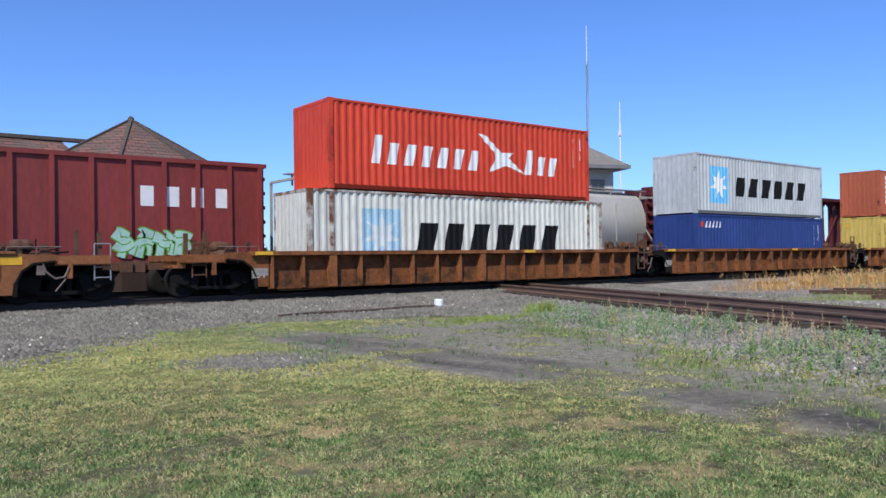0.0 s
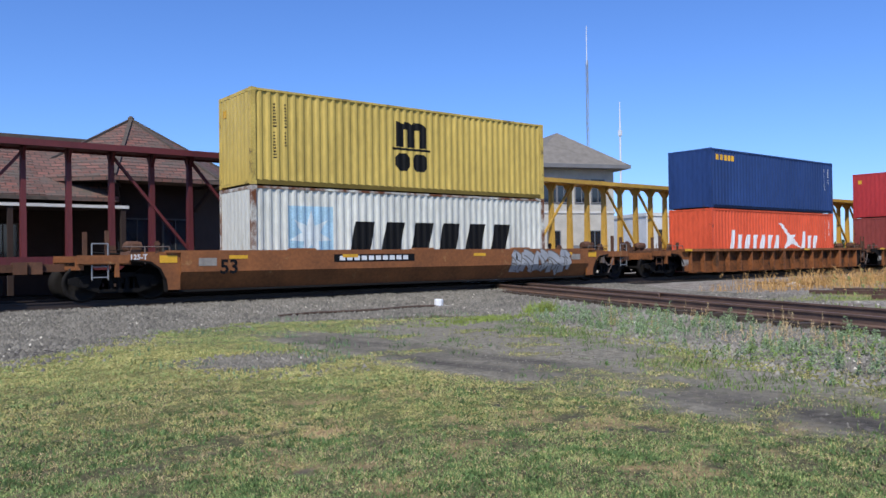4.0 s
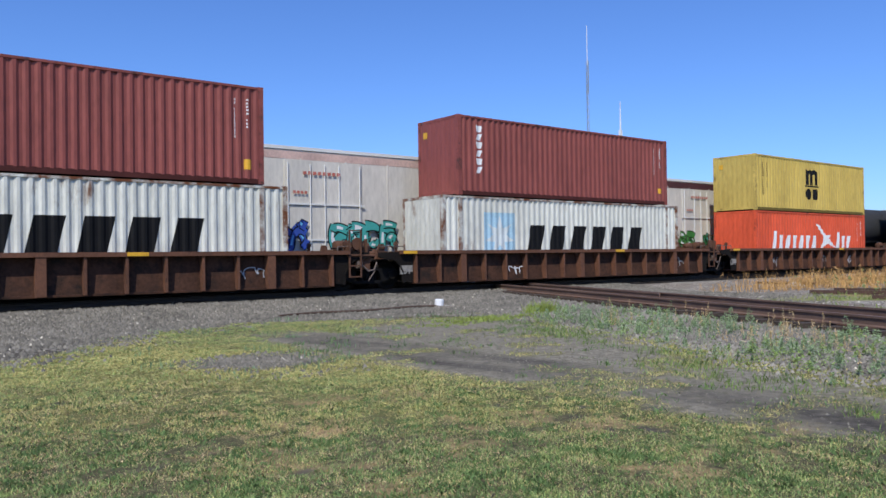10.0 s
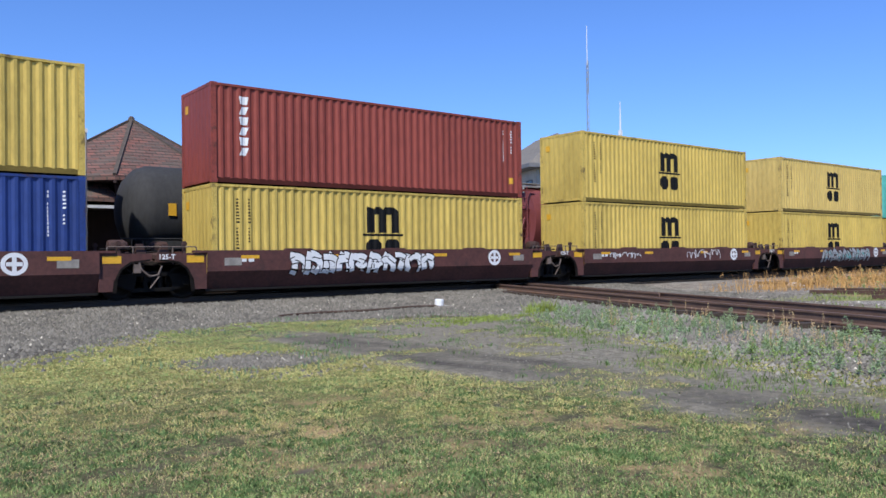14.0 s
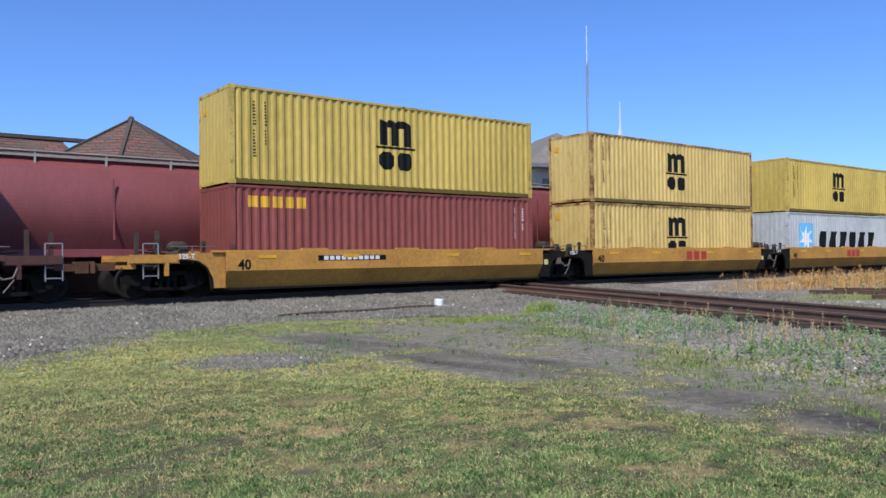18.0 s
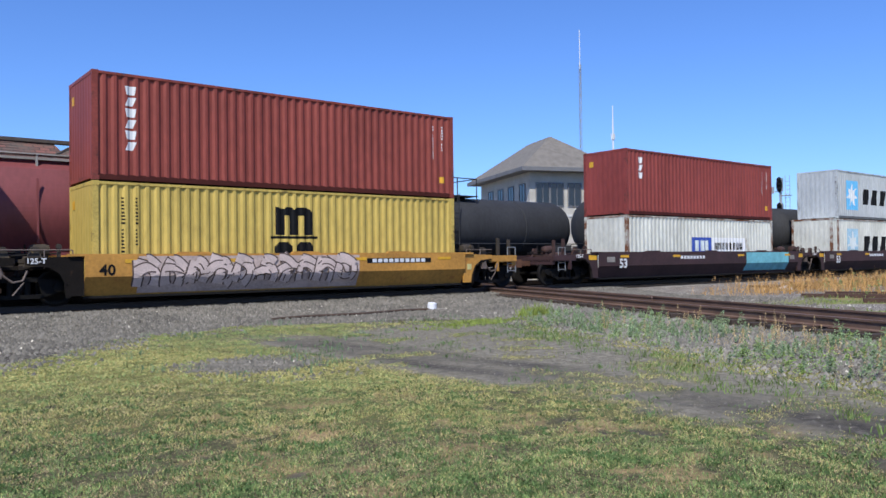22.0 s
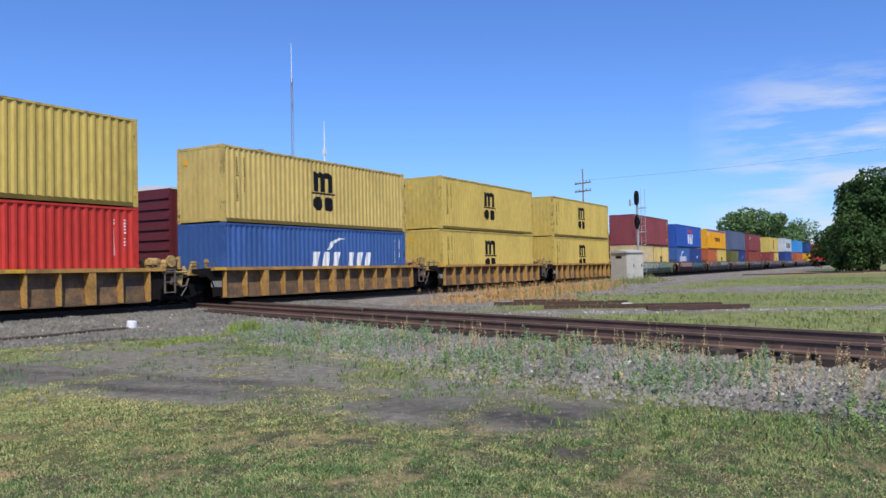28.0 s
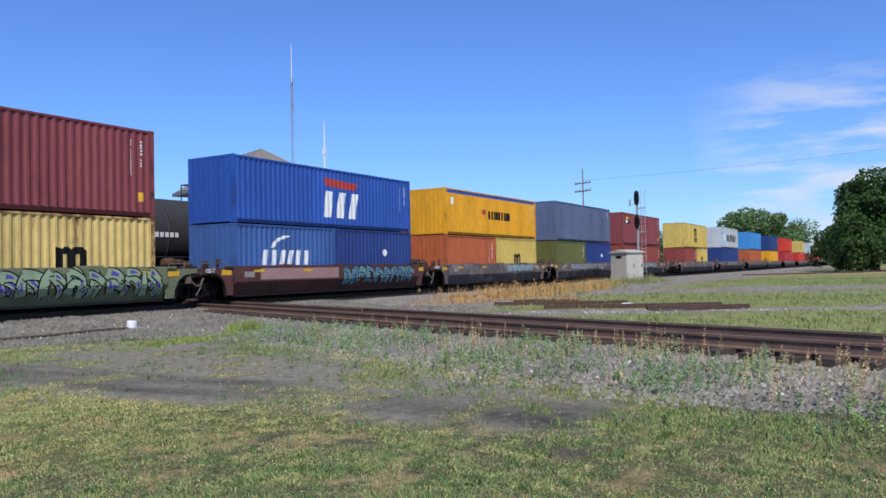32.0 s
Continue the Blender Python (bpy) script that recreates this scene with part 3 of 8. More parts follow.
def frame_mesh():
    m = Mesh()
    m.tapered([(-1.25, -0.07, 0.46), (-1.25, 0.07, 0.46), (-0.55, 0.07, 0.22), (-0.55, -0.07, 0.22)], [(-1.25, -0.07, 0.60), (-1.25, 0.07, 0.60), (-0.40, 0.07, 0.72), (-0.40, -0.07, 0.72)])
    m.tapered([(0.55, -0.07, 0.22), (0.55, 0.07, 0.22), (1.25, 0.07, 0.46), (1.25, -0.07, 0.46)], [(0.40, -0.07, 0.72), (0.40, 0.07, 0.72), (1.25, 0.07, 0.60), (1.25, -0.07, 0.60)])
    m.box(-0.55, 0.55, -0.08, 0.08, 0.20, 0.30).box(-0.42, 0.42, -0.07, 0.07, 0.62, 0.74)
    for q in (-0.2, 0, 0.2):
        m.tube((q, 0, 0.30), (q, 0, 0.60), 0.07, 8)
    for q in (-0.89, 0.89):
        m.tube((q, -0.13, 0.47), (q, 0.05, 0.47), 0.12, 10)
    return m


def truck(parent, x):
    wheel = cached("wheel", wheel_mesh, "wheel", STEEL, True)
    fr = cached("truck", frame_mesh, "truck_frame", GREASE)
    ax = cached("axle", lambda: Mesh().tube((0, -0.7, 0), (0, 0.7, 0), 0.085, 10), "axle", GREASE, True)
    bol = cached("bolster", lambda: Mesh().box(-0.22, 0.22, -1.0, 1.0, 0.45, 0.72), "bolster", GREASE)
    for s in (-1, 1):
        part("truck_frame", fr, GREASE, parent, at=Matrix.Translation((x, s * 0.99, 0)) @ Matrix.Rotation(0 if s < 0 else math.pi, 4, "Z"))
        for dx in (-0.89, 0.89):
            part("wheel", wheel, STEEL, parent, at=Matrix.Translation((x + dx, s * 0.75, WHEEL_R)) @ Matrix.Rotation(math.pi if s < 0 else 0, 4, "Z"))
    for dx in (-0.89, 0.89):
        part("axle", ax, GREASE, parent, at=Matrix.Translation((x + dx, 0, WHEEL_R)))
    part("bolster", bol, GREASE, parent, at=Matrix.Translation((x, 0, 0)))


def coupler(parent, x, sgn):
    m = Mesh().box(-0.05, 0.75, -0.11, 0.11, 0.78, 0.98).tapered([(0.7, -0.2, 0.72), (0.7, 0.2, 0.72), (1.02, 0.12, 0.72), (1.02, -0.22, 0.72)], [(0.7, -0.2, 1.04), (0.7, 0.2, 1.04), (1.02, 0.12, 1.04), (1.02, -0.22, 1.04)])
    me = cached("coupler", lambda: m, "coupler", RUST)
    part("coupler", me, RUST, parent, at=Matrix.Translation((x, 0, 0)) @ Matrix.Rotation(0 if sgn > 0 else math.pi, 4, "Z"))


def arch_flange(half):
    """Curved lip over the wheels at a well's end."""
    m = Mesh()
    pts = [(half - 1.12, 0.2), (half - 1.08, 0.55), (half - 0.95, 0.82), (half - 0.7, 1.0), (half - 0.2, 1.06)]
    for (a, b), (c, d) in zip(pts, pts[1:]):
        m.bar((a, 0, b), (c, 0, d), 0.1, 0.05)
    return m


HOSE = mat("worn_hose_steel", "6d6058", 0.7, 0.1, 0.5, 6.0)
# web coats: rust patches; both browns also hold the recess's shade in their colour
WORN_SHADED = {"well_rust_brown": mat("well_rust_brown_web", "704527", 0.82, 0, 0.5, 1.0, 0.2, rust=0.72, rustcol="31251c", gloss=0.2),
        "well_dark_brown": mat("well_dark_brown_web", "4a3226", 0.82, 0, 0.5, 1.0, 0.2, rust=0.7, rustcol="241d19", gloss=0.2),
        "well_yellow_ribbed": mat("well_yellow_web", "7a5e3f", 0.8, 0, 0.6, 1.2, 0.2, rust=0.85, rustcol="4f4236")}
GEAR = {"well_rust_brown": mat("brown_gear", "5c3c27", 0.85, 0, 0.4, 4.0, rust=0.55, rustcol="241b15"), "well_yellow_ribbed": mat("pale_yellow_gear", "b39357", 0.75, 0, 0.4, 3.0, rust=0.62, rustcol="463527"),
        "well_yellow": mat("grimy_gear", "3a332b", 0.85, 0, 0.4, 4.0, rust=0.4, rustcol="7a6440"), "well_oxide": mat("oxide_gear", "442f2a", 0.85, 0, 0.4, 4.0, rust=0.5, rustcol="211a18"), "well_dark_oxide": mat("oxide_gear", "6a4a42")}


def step_ladder(tall):
    m = Mesh()
    for x in (0, 0.42):
        m.box(x - 0.025, x + 0.025, -0.02, 0.02, 0.42, tall)
    for z in (0.45, 0.8, 1.15, tall - 0.03):
        m.box(0, 0.42, -0.025, 0.025, z - 0.02, z + 0.02)
    return m


def joint_gear(half):
    """Castings, valve box, brake wheel and links heaped on the platform over a shared truck."""
    m = Mesh().box(half - 0.95, half - 0.62, -1.32, -1.02, 1.08, 1.42).box(half - 0.3, half - 0.02, -1.2, -0.82, 1.0, 1.36)
    m.tapered([(half - 0.6, -1.36, 0.72), (half - 0.12, -1.36, 0.66), (half - 0.12, -1.2, 0.66), (half - 0.6, -1.2, 0.72)], [(half - 0.55, -1.36, 1.1), (half - 0.05, -1.36, 1.16), (half - 0.05, -1.2, 1.16), (half - 0.55, -1.2, 1.1)])
    m.bar((half - 0.9, -1.36, 1.3), (half - 0.25, -1.36, 1.62), 0.06).bar((half - 0.25, -1.36, 1.0), (half - 0.25, -1.36, 1.66), 0.08)
    m.lathe([(-0.03, 0.06), (-0.03, 0.2), (0.03, 0.2), (0.03, 0.06)], (half - 0.62, -1.42, 1.5), 14)
    return m.tube((half - 1.0, -1.4, 1.12), (half + 0.05, -1.4, 1.12), 0.045, 6)


# ---- well cars ----
def well_car(paint, style, half, left_end, right_end, label, m, marks=()):
    """One unit: half is the distance from its middle to the truck centres; *_end tells where it has a coupler instead of a joint."""
    skin = paint
    root = thing("well_car", label, "well car", "well cars of the stack train", m)
    wl = half - 1.5
    key = (style, half)
    top = 1.28
    if style == "ribbed":
        hi = top - 0.1
        worn = WORN_SHADED.get(skin.name, skin)
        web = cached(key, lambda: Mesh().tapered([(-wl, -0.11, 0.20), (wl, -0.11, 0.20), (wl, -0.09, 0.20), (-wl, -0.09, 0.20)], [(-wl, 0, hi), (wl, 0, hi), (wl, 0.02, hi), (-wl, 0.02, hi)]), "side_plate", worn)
        sill = cached(key, lambda: Mesh().box(-wl - 0.55, wl + 0.55, -0.155, 0.155, -0.06, 0.06), "top_sill", skin)
        low = cached(key, lambda: Mesh().box(-wl, wl, -0.06, 0.06, -0.03, 0.03), "bottom_sill", worn)
        rib = cached("rib", lambda: Mesh().tapered([(-0.035, -0.29, 0.18), (0.035, -0.29, 0.18), (0.035, -0.05, 0.18), (-0.035, -0.05, 0.18)], [(-0.035, -0.27, hi), (0.035, -0.27, hi), (0.035, 0, hi), (-0.035, 0, hi)]), "rib", skin)
        wide = cached("wide", lambda: Mesh().tapered([(-0.12, -0.30, 0.17), (0.12, -0.30, 0.17), (0.12, -0.05, 0.17), (-0.12, -0.05, 0.17)], [(-0.12, -0.29, hi + 0.03), (0.12, -0.29, hi + 0.03), (0.12, 0, hi + 0.03), (-0.12, 0, hi + 0.03)]), "post", skin)
        n = 17 if half > 9 else 13
        for s in (-1, 1):
            turn = Matrix.Rotation(0 if s < 0 else math.pi, 4, "Z")
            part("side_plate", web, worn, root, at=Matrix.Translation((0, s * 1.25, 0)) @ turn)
            part("top_sill", sill, skin, root, at=Matrix.Translation((0, s * 1.405, top - 0.06)))
            part("bottom_sill", low, worn, root, at=Matrix.Translation((0, s * 1.35, 0.18)))
            for i in range(n):
                x = -wl + 0.08 + (2 * wl - 0.16) * i / (n - 1)
                big = i in (2, n - 3, n // 2)
                part("post" if big else "rib", wide if big else rib, skin, root, at=Matrix.Translation((x, s * 1.252, 0)) @ turn)
    else:
        side = cached(key, lambda: Mesh().extrude([(-1.50, 0.72), (-1.50, top), (-1.36, top), (-1.36, top - 0.08), (-1.46, top - 0.1), (-1.45, 0.70), (-1.15, 0.24), (-1.19, 0.18)], -wl, wl), "side_plate", skin)
        edge = cached(key, lambda: Mesh().box(-wl - 0.4, wl + 0.4, -0.07, 0.07, -0.03, 0.03), "top_sill", skin)
        pad = cached("pad", lambda: Mesh().tapered([(-0.5, -0.06, 0), (0.5, -0.06, 0), (0.5, 0.06, 0), (-0.5, 0.06, 0)], [(-0.42, -0.06, 0.055), (0.42, -0.06, 0.055), (0.42, 0.03, 0.055), (-0.42, 0.03, 0.055)]), "guide_pad", skin)
        for s in (-1, 1):
            turn = Matrix.Rotation(0 if s < 0 else math.pi, 4, "Z")
            part("side_plate", side, skin, root, at=turn)
            part("top_sill", edge, skin, root, at=Matrix.Translation((0, s * 1.42, top + 0.005)))
            for x in (-wl * 0.55, 0, wl * 0.55):
                part("guide_pad", pad, skin, root, at=Matrix.Translation((x, s * 1.42, top + 0.03)) @ turn)
    floor_ = cached(key, lambda: Mesh().box(-wl, wl, -1.3, 1.3, 0.16, 0.22), "well_floor", STEEL)
    part("well_floor", floor_, STEEL, root)
    dark = mat("end_frame_grime", "191512", 0.9, 0, 0.4, 2.0, rust=0.3, rustcol="3a2a20", gloss=0.2)
    gear = GEAR.get(skin.name, RUST)
    for s in (-1, 1):
        is_end = right_end if s > 0 else left_end
        reach = half + (1.15 if is_end else -0.12)
        turn = Matrix.Rotation(0 if s > 0 else math.pi, 4, "Z")

        def end_plate():
            pts = [(wl, 0.24), (wl + 0.38, 0.24), (wl + 0.42, 0.55), (wl + 0.55, 0.82), (wl + 0.8, 1.0), (half - 0.15, 1.06), (half - 0.15, top - 0.06), (wl, top - 0.02)]
            k = len(pts)
            return Mesh().add([(x, -0.04, z) for x, z in pts] + [(x, 0.04, z) for x, z in pts], [tuple(range(k)), tuple(range(2 * k - 1, k - 1, -1))] + [(i, (i + 1) % k, k + (i + 1) % k, k + i) for i in range(k)])
        plate_skin = skin if is_end or (style == "smooth" and skin.name != "well_yellow") else dark
        for y in (-1.38, 1.38):
            part("end_side_plate", cached((key, "esp"), end_plate, "end_side_plate", plate_skin), plate_skin, root, at=turn @ Matrix.Translation((0, y, 0)))
        if is_end:
            rail_ = cached((key, "side_rail"), lambda: Mesh().box(half - 0.15, half + 1.12, -0.05, 0.05, 0.98, 1.2).tapered([(half + 0.1, -0.06, 0.62), (half + 0.2, -0.06, 0.62), (half + 0.2, 0.06, 0.62), (half + 0.1, 0.06, 0.62)], [(half + 0.1, -0.06, 1.0), (half + 0.2, -0.06, 1.0), (half + 0.2, 0.06, 1.0), (half + 0.1, 0.06, 1.0)]), "end_side_rail", skin)
            for y in (-1.36, 1.36):
                part("end_side_rail", rail_, skin, root, at=turn @ Matrix.Translation((0, y, 0)))
            for dx, tall in ((0.35, 1.85), (0.9, 1.8)):
                part("end_post", cached((key, "ep", dx), lambda: Mesh().box(half + dx - 0.05, half + dx + 0.05, -0.05, 0.05, 1.0, tall), "end_post", gear), gear, root, at=turn @ Matrix.Translation((0, s * -1.2, 0)))
        flange = cached((key, "arch"), lambda: arch_flange(half), "wheel_arch", dark)
        for y in (-1.40, 1.40):
            part("wheel_arch", flange, dark, root, at=turn @ Matrix.Translation((0, y, 0)))
        part("end_bulkhead", cached((key, "eb"), lambda: Mesh().tapered([(wl, -1.3, 0.24), (wl + 0.1, -1.3, 0.24), (wl + 0.1, 1.3, 0.24), (wl, 1.3, 0.24)], [(wl + 0.1, -1.3, top - 0.05), (wl + 0.2, -1.3, top - 0.05), (wl + 0.2, 1.3, top - 0.05), (wl + 0.1, 1.3, top - 0.05)]), "end_bulkhead", dark), dark, root, at=turn)
        part("end_deck", cached((key, "ed", is_end), lambda: Mesh().tapered([(wl + 0.1, -1.3, 0.92), (reach, -0.75 if not is_end else -1.25, 0.92), (reach, 0.75 if not is_end else 1.25, 0.92), (wl + 0.1, 1.3, 0.92)], [(wl + 0.1, -1.3, 1.08), (reach, -0.6 if not is_end else -1.25, 1.02), (reach, 0.6 if not is_end else 1.25, 1.02), (wl + 0.1, 1.3, 1.08)]), "end_deck", dark), dark, root, at=turn)
        hump = cached((key, "hump"), lambda: Mesh().tapered([(half - 0.75, -0.5, 1.02), (half - 0.3, -0.42, 1.02), (half - 0.3, 0.42, 1.02), (half - 0.75, 0.5, 1.02)], [(half - 0.7, -0.36, 1.34), (half - 0.4, -0.28, 1.28), (half - 0.4, 0.28, 1.28), (half - 0.7, 0.36, 1.34)]), "joint_casting", gear)
        part("joint_casting", hump, gear, root, at=turn)
        if m.translation.x < 610:
            part("brake_cylinder", cached((key, "cyl"), lambda: Mesh().lathe([(0, 0.05), (0.02, 0.16), (0.12, 0.18), (0.42, 0.18), (0.5, 0.13), (0.55, 0.05)], (half - 1.15, -0.85, 1.44), 12, "x").box(half - 1.1, half - 0.7, -0.95, -0.75, 1.05, 1.3), "brake_cylinder", gear), gear, root, at=turn)
            part("bracket", cached((key, "brk"), lambda: Mesh().tapered([(half - 0.55, -1.22, 1.0), (half - 0.15, -1.22, 1.0), (half - 0.15, -1.10, 1.0), (half - 0.55, -1.10, 1.0)], [(half - 0.48, -1.22, 1.5), (half - 0.32, -1.22, 1.5), (half - 0.32, -1.10, 1.5), (half - 0.48, -1.10, 1.5)]).tapered([(half - 0.55, 1.10, 1.0), (half - 0.15, 1.10, 1.0), (half - 0.15, 1.22, 1.0), (half - 0.55, 1.22, 1.0)], [(half - 0.48, 1.10, 1.5), (half - 0.32, 1.10, 1.5), (half - 0.32, 1.22, 1.5), (half - 0.48, 1.22, 1.5)]).box(half - 0.5, half - 0.3, -1.2, 1.2, 1.1, 1.2), "bracket", gear), gear, root, at=turn)
            part("air_pipe", cached((key, "pipe"), lambda: Mesh().tube((wl + 0.1, -1.12, 1.36), (half - 0.1, -1.12, 1.36), 0.025, 6).tube((wl + 0.5, -1.12, 1.36), (wl + 0.5, -1.25, 0.95), 0.025, 6).tube((half - 0.9, -1.05, 1.22), (half + 0.2, -1.0, 1.3), 0.03, 6).tube((half - 0.6, -1.15, 1.36), (half - 0.6, -1.2, 1.62), 0.02, 6), "air_pipe", STEEL), STEEL, root, at=turn)
            hose = [(half - 0.5, 1.05), (half - 0.42, 0.8), (half - 0.2, 0.62), (half + 0.02, 0.66), (half + 0.12, 0.9)]
            hm = Mesh()
            for (xa, za), (xb, zb) in zip(hose, hose[1:]):
                hm.tube((xa, -1.42, za), (xb, -1.42, zb), 0.028, 6)
            hm.box(half - 0.62, half - 0.44, -1.44, -1.3, 0.72, 0.95).tube((half - 0.2, -1.41, 0.3), (half + 0.05, -1.41, 0.62), 0.02, 6)
            part("brake_hose", cached((key, "hose"), lambda: hm, "brake_hose", HOSE), HOSE, root, at=turn)
        stake = cached((key, "stake"), lambda: Mesh().box(-0.04, 0.04, -0.04, 0.04, 0.95, 1.58).box(-0.06, 0.06, -0.06, 0.06, 1.46, 1.54), "guide_post", gear)
        for y in (-1.2, 1.2):
            part("guide_post", stake, gear, root, at=Matrix.Translation((s * (half - 0.95), y, 0)))
        if m.translation.x < 610 and style == "ribbed":
            if s > 0:
                rung_m = gear if half > 9 else HOSE
                part("step_ladder", cached((key, "sl"), lambda: step_ladder(1.95 if half > 9 else 1.25), "step_ladder", rung_m), rung_m, root, at=Matrix.Translation((half - 0.95, -1.5, 0)))
            part("joint_gear", cached((key, "jg"), lambda: joint_gear(half), "joint_gear", gear), gear, root, at=turn)
        plate_m = mat("stencil_grey", "8d8880", 0.7, 0, 0.4, 6.0)
        part("handrail", cached((key, "hr"), lambda: Mesh().tube((half - 1.25, -1.28, 1.42), (half - 0.02, -1.28, 1.42), 0.018, 6).tube((half - 1.25, -1.28, 1.42), (half - 1.3, -1.28, 1.1), 0.018, 6).tube((half - 0.6, -1.28, 1.42), (half - 0.6, -1.28, 0.95), 0.018, 6), "handrail", HOSE), HOSE, root, at=turn @ (Matrix.Identity(4) if s > 0 else Matrix.Translation((0, 2.56, 0))))
        gold = skin.name == "well_yellow"
        if style == "smooth" and s < 0:
            letter("125-T", 0.19, WHITE, root, -half + 0.16, -1.425, 1.08, "stencilled_number")
        if (s < 0 or style == "smooth") and not gold:
            part("stencil_panel", cached((style, "sp"), lambda: rect_paint([(-0.26, 0.26, -0.1, 0.12)], 0), "stencil_panel", plate_m), plate_m, root, at=Matrix.Translation((s * (wl - 0.75) if style == "smooth" else s * (wl + 0.28), -1.509 if style == "smooth" else -1.424, 0.98 if style == "smooth" else 0.66)))
        if gold and s > 0:
            part("pale_plate", cached("pp", lambda: Mesh().box(-0.1, 0.1, -0.006, 0, -0.1, 0.1), "pale_plate", mat("pale_plate_paint", "c9c183")), MATS["pale_plate_paint"], root, at=Matrix.Translation((wl + 0.25, -1.425, 0.8)))
        elif style == "smooth" and not gold:
            part("yellow_plate", cached("yp", lambda: Mesh().box(-0.24, 0.24, -0.006, 0, -0.1, 0.1), "yellow_plate", YELLOW), YELLOW, root, at=Matrix.Translation((s * (wl + 0.32), -1.425, 1.08)))
        grab = cached((key, "grab"), lambda: Mesh().tube((0, 0, 0.55), (0, 0, 1.5), 0.02, 6).tube((0.4, 0, 0.55), (0.4, 0, 1.5), 0.02, 6).tube((0, 0, 1.5), (0.4, 0, 1.5), 0.02, 6).tube((0, 0, 0.62), (0.4, 0, 0.62), 0.02, 6).tube((0, 0, 0.9), (0.4, 0, 0.9), 0.02, 6), "grab_iron", gear if style == "ribbed" else GALV)
        if is_end:
            part("grab_iron", grab, gear if style == "ribbed" else GALV, root, at=Matrix.Translation((s * (half + 0.75), -1.30, 0)))
            part("end_sill", cached((key, "es"), lambda: Mesh().box(half + 0.95, half + 1.15, -1.32, 1.32, 0.82, 1.12).box(half - 0.2, half + 1.0, -1.38, -1.30, 0.95, 1.12).box(half - 0.2, half + 1.0, 1.30, 1.38, 0.95, 1.12), "end_sill", skin), skin, root, at=turn)
            coupler(root, s * (half + 1.0), s)
            truck(root, s * half)
        elif s > 0:
            truck(root, s * half)
    refl = cached("refl", lambda: Mesh().box(-0.28, 0.28, -0.006, 0, -0.05, 0.05), "reflector_strip", YELLOW)
    yo = -1.505 if style == "smooth" else -1.562
    for x in ((-wl * 0.8, -wl * 0.35, wl * 0.3, wl * 0.85) if style == "smooth" else (-wl - 0.2, wl * 0.28)):
        part("reflector_strip", refl, YELLOW, root, at=Matrix.Translation((x, yo, 1.12 if style == "smooth" else top - 0.06)))
    for kind, *a in marks:
        if kind == "text":
            letter(a[0], a[1], a[4], root, a[2], -1.506 if style == "smooth" else -1.43, a[3], "stencilled_number")
        elif kind == "bars":
            tagged(part("stencilled_mark", rect_paint(blocks(a[0], a[1], a[2], a[3], a[4], 0.25), -1.507), a[5], root), kind="stuff")
        elif kind == "panel":
            part("painted_panel", rect_paint([(a[0], a[1], a[2], a[3])], -1.505), a[4], root)
        elif kind == "patch":
            u0, u1, v0, v1, coat = a
            pm, row = Mesh(), [(u0, v1), (u1, v1)]
            for zz in (0.72, v0):
                row += [(u0, zz), (u1, zz)]
            pm.add([(u, well_face(zz) + 0.008, zz) for u, zz in row], [(0, 1, 3, 2), (2, 3, 5, 4)])
            part("painted_patch", pm, coat, root)
        elif kind == "disc":
            em = part("round_emblem", ring_paint(a[0], a[1], 0.60, 0.56, 0.10, -1.507), WHITE, root)
            part("emblem_cross", Mesh().add([(a[0] + u, -1.507, a[1] + v) for u, v in ((-0.05, -0.18), (0.05, -0.18), (0.05, -0.05), (0.18, -0.05), (0.18, 0.05), (0.05, 0.05), (0.05, 0.18), (-0.05, 0.18), (-0.05, 0.05), (-0.18, 0.05), (-0.18, -0.05), (-0.05, -0.05))], [tuple(range(12))]), WHITE, em)
        elif kind == "scrawl":
            scrawl(root, *a, face=well_face)
        elif kind == "chalk":
            tag(root, *a, face=lambda z: -1.272 - 0.11 * (1 - (z - 0.2) / 0.98))
        elif kind == "tag":
            tag(root, *a, face=well_face)
    return root


# ---- cars on the far track: x runs from the car's left end ----
def underbody(root, L, deck=1.05, skin=None):
    skin = skin or GREASE
    part("centre_sill", Mesh().box(0.1, L - 0.1, -0.35, 0.35, deck - 0.35, deck), skin, root)
    for x in (1.9, L - 1.9):
        truck(root, x)
    coupler(root, 0.2, -1)
    coupler(root, L - 0.2, 1)


def ladder(root, x, y, z0, z1, material, n=6):
    m = Mesh().tube((x, y, z0), (x, y, z1), 0.02, 6).tube((x + 0.42, y, z0), (x + 0.42, y, z1), 0.02, 6)
    for i in range(n):
        z = z0 + (i + 0.5) * (z1 - z0) / n
        m.tube((x, y, z), (x + 0.42, y, z), 0.016, 6)
    part("ladder", m, material, root)


FARGROUP = "cars of the far freight train"


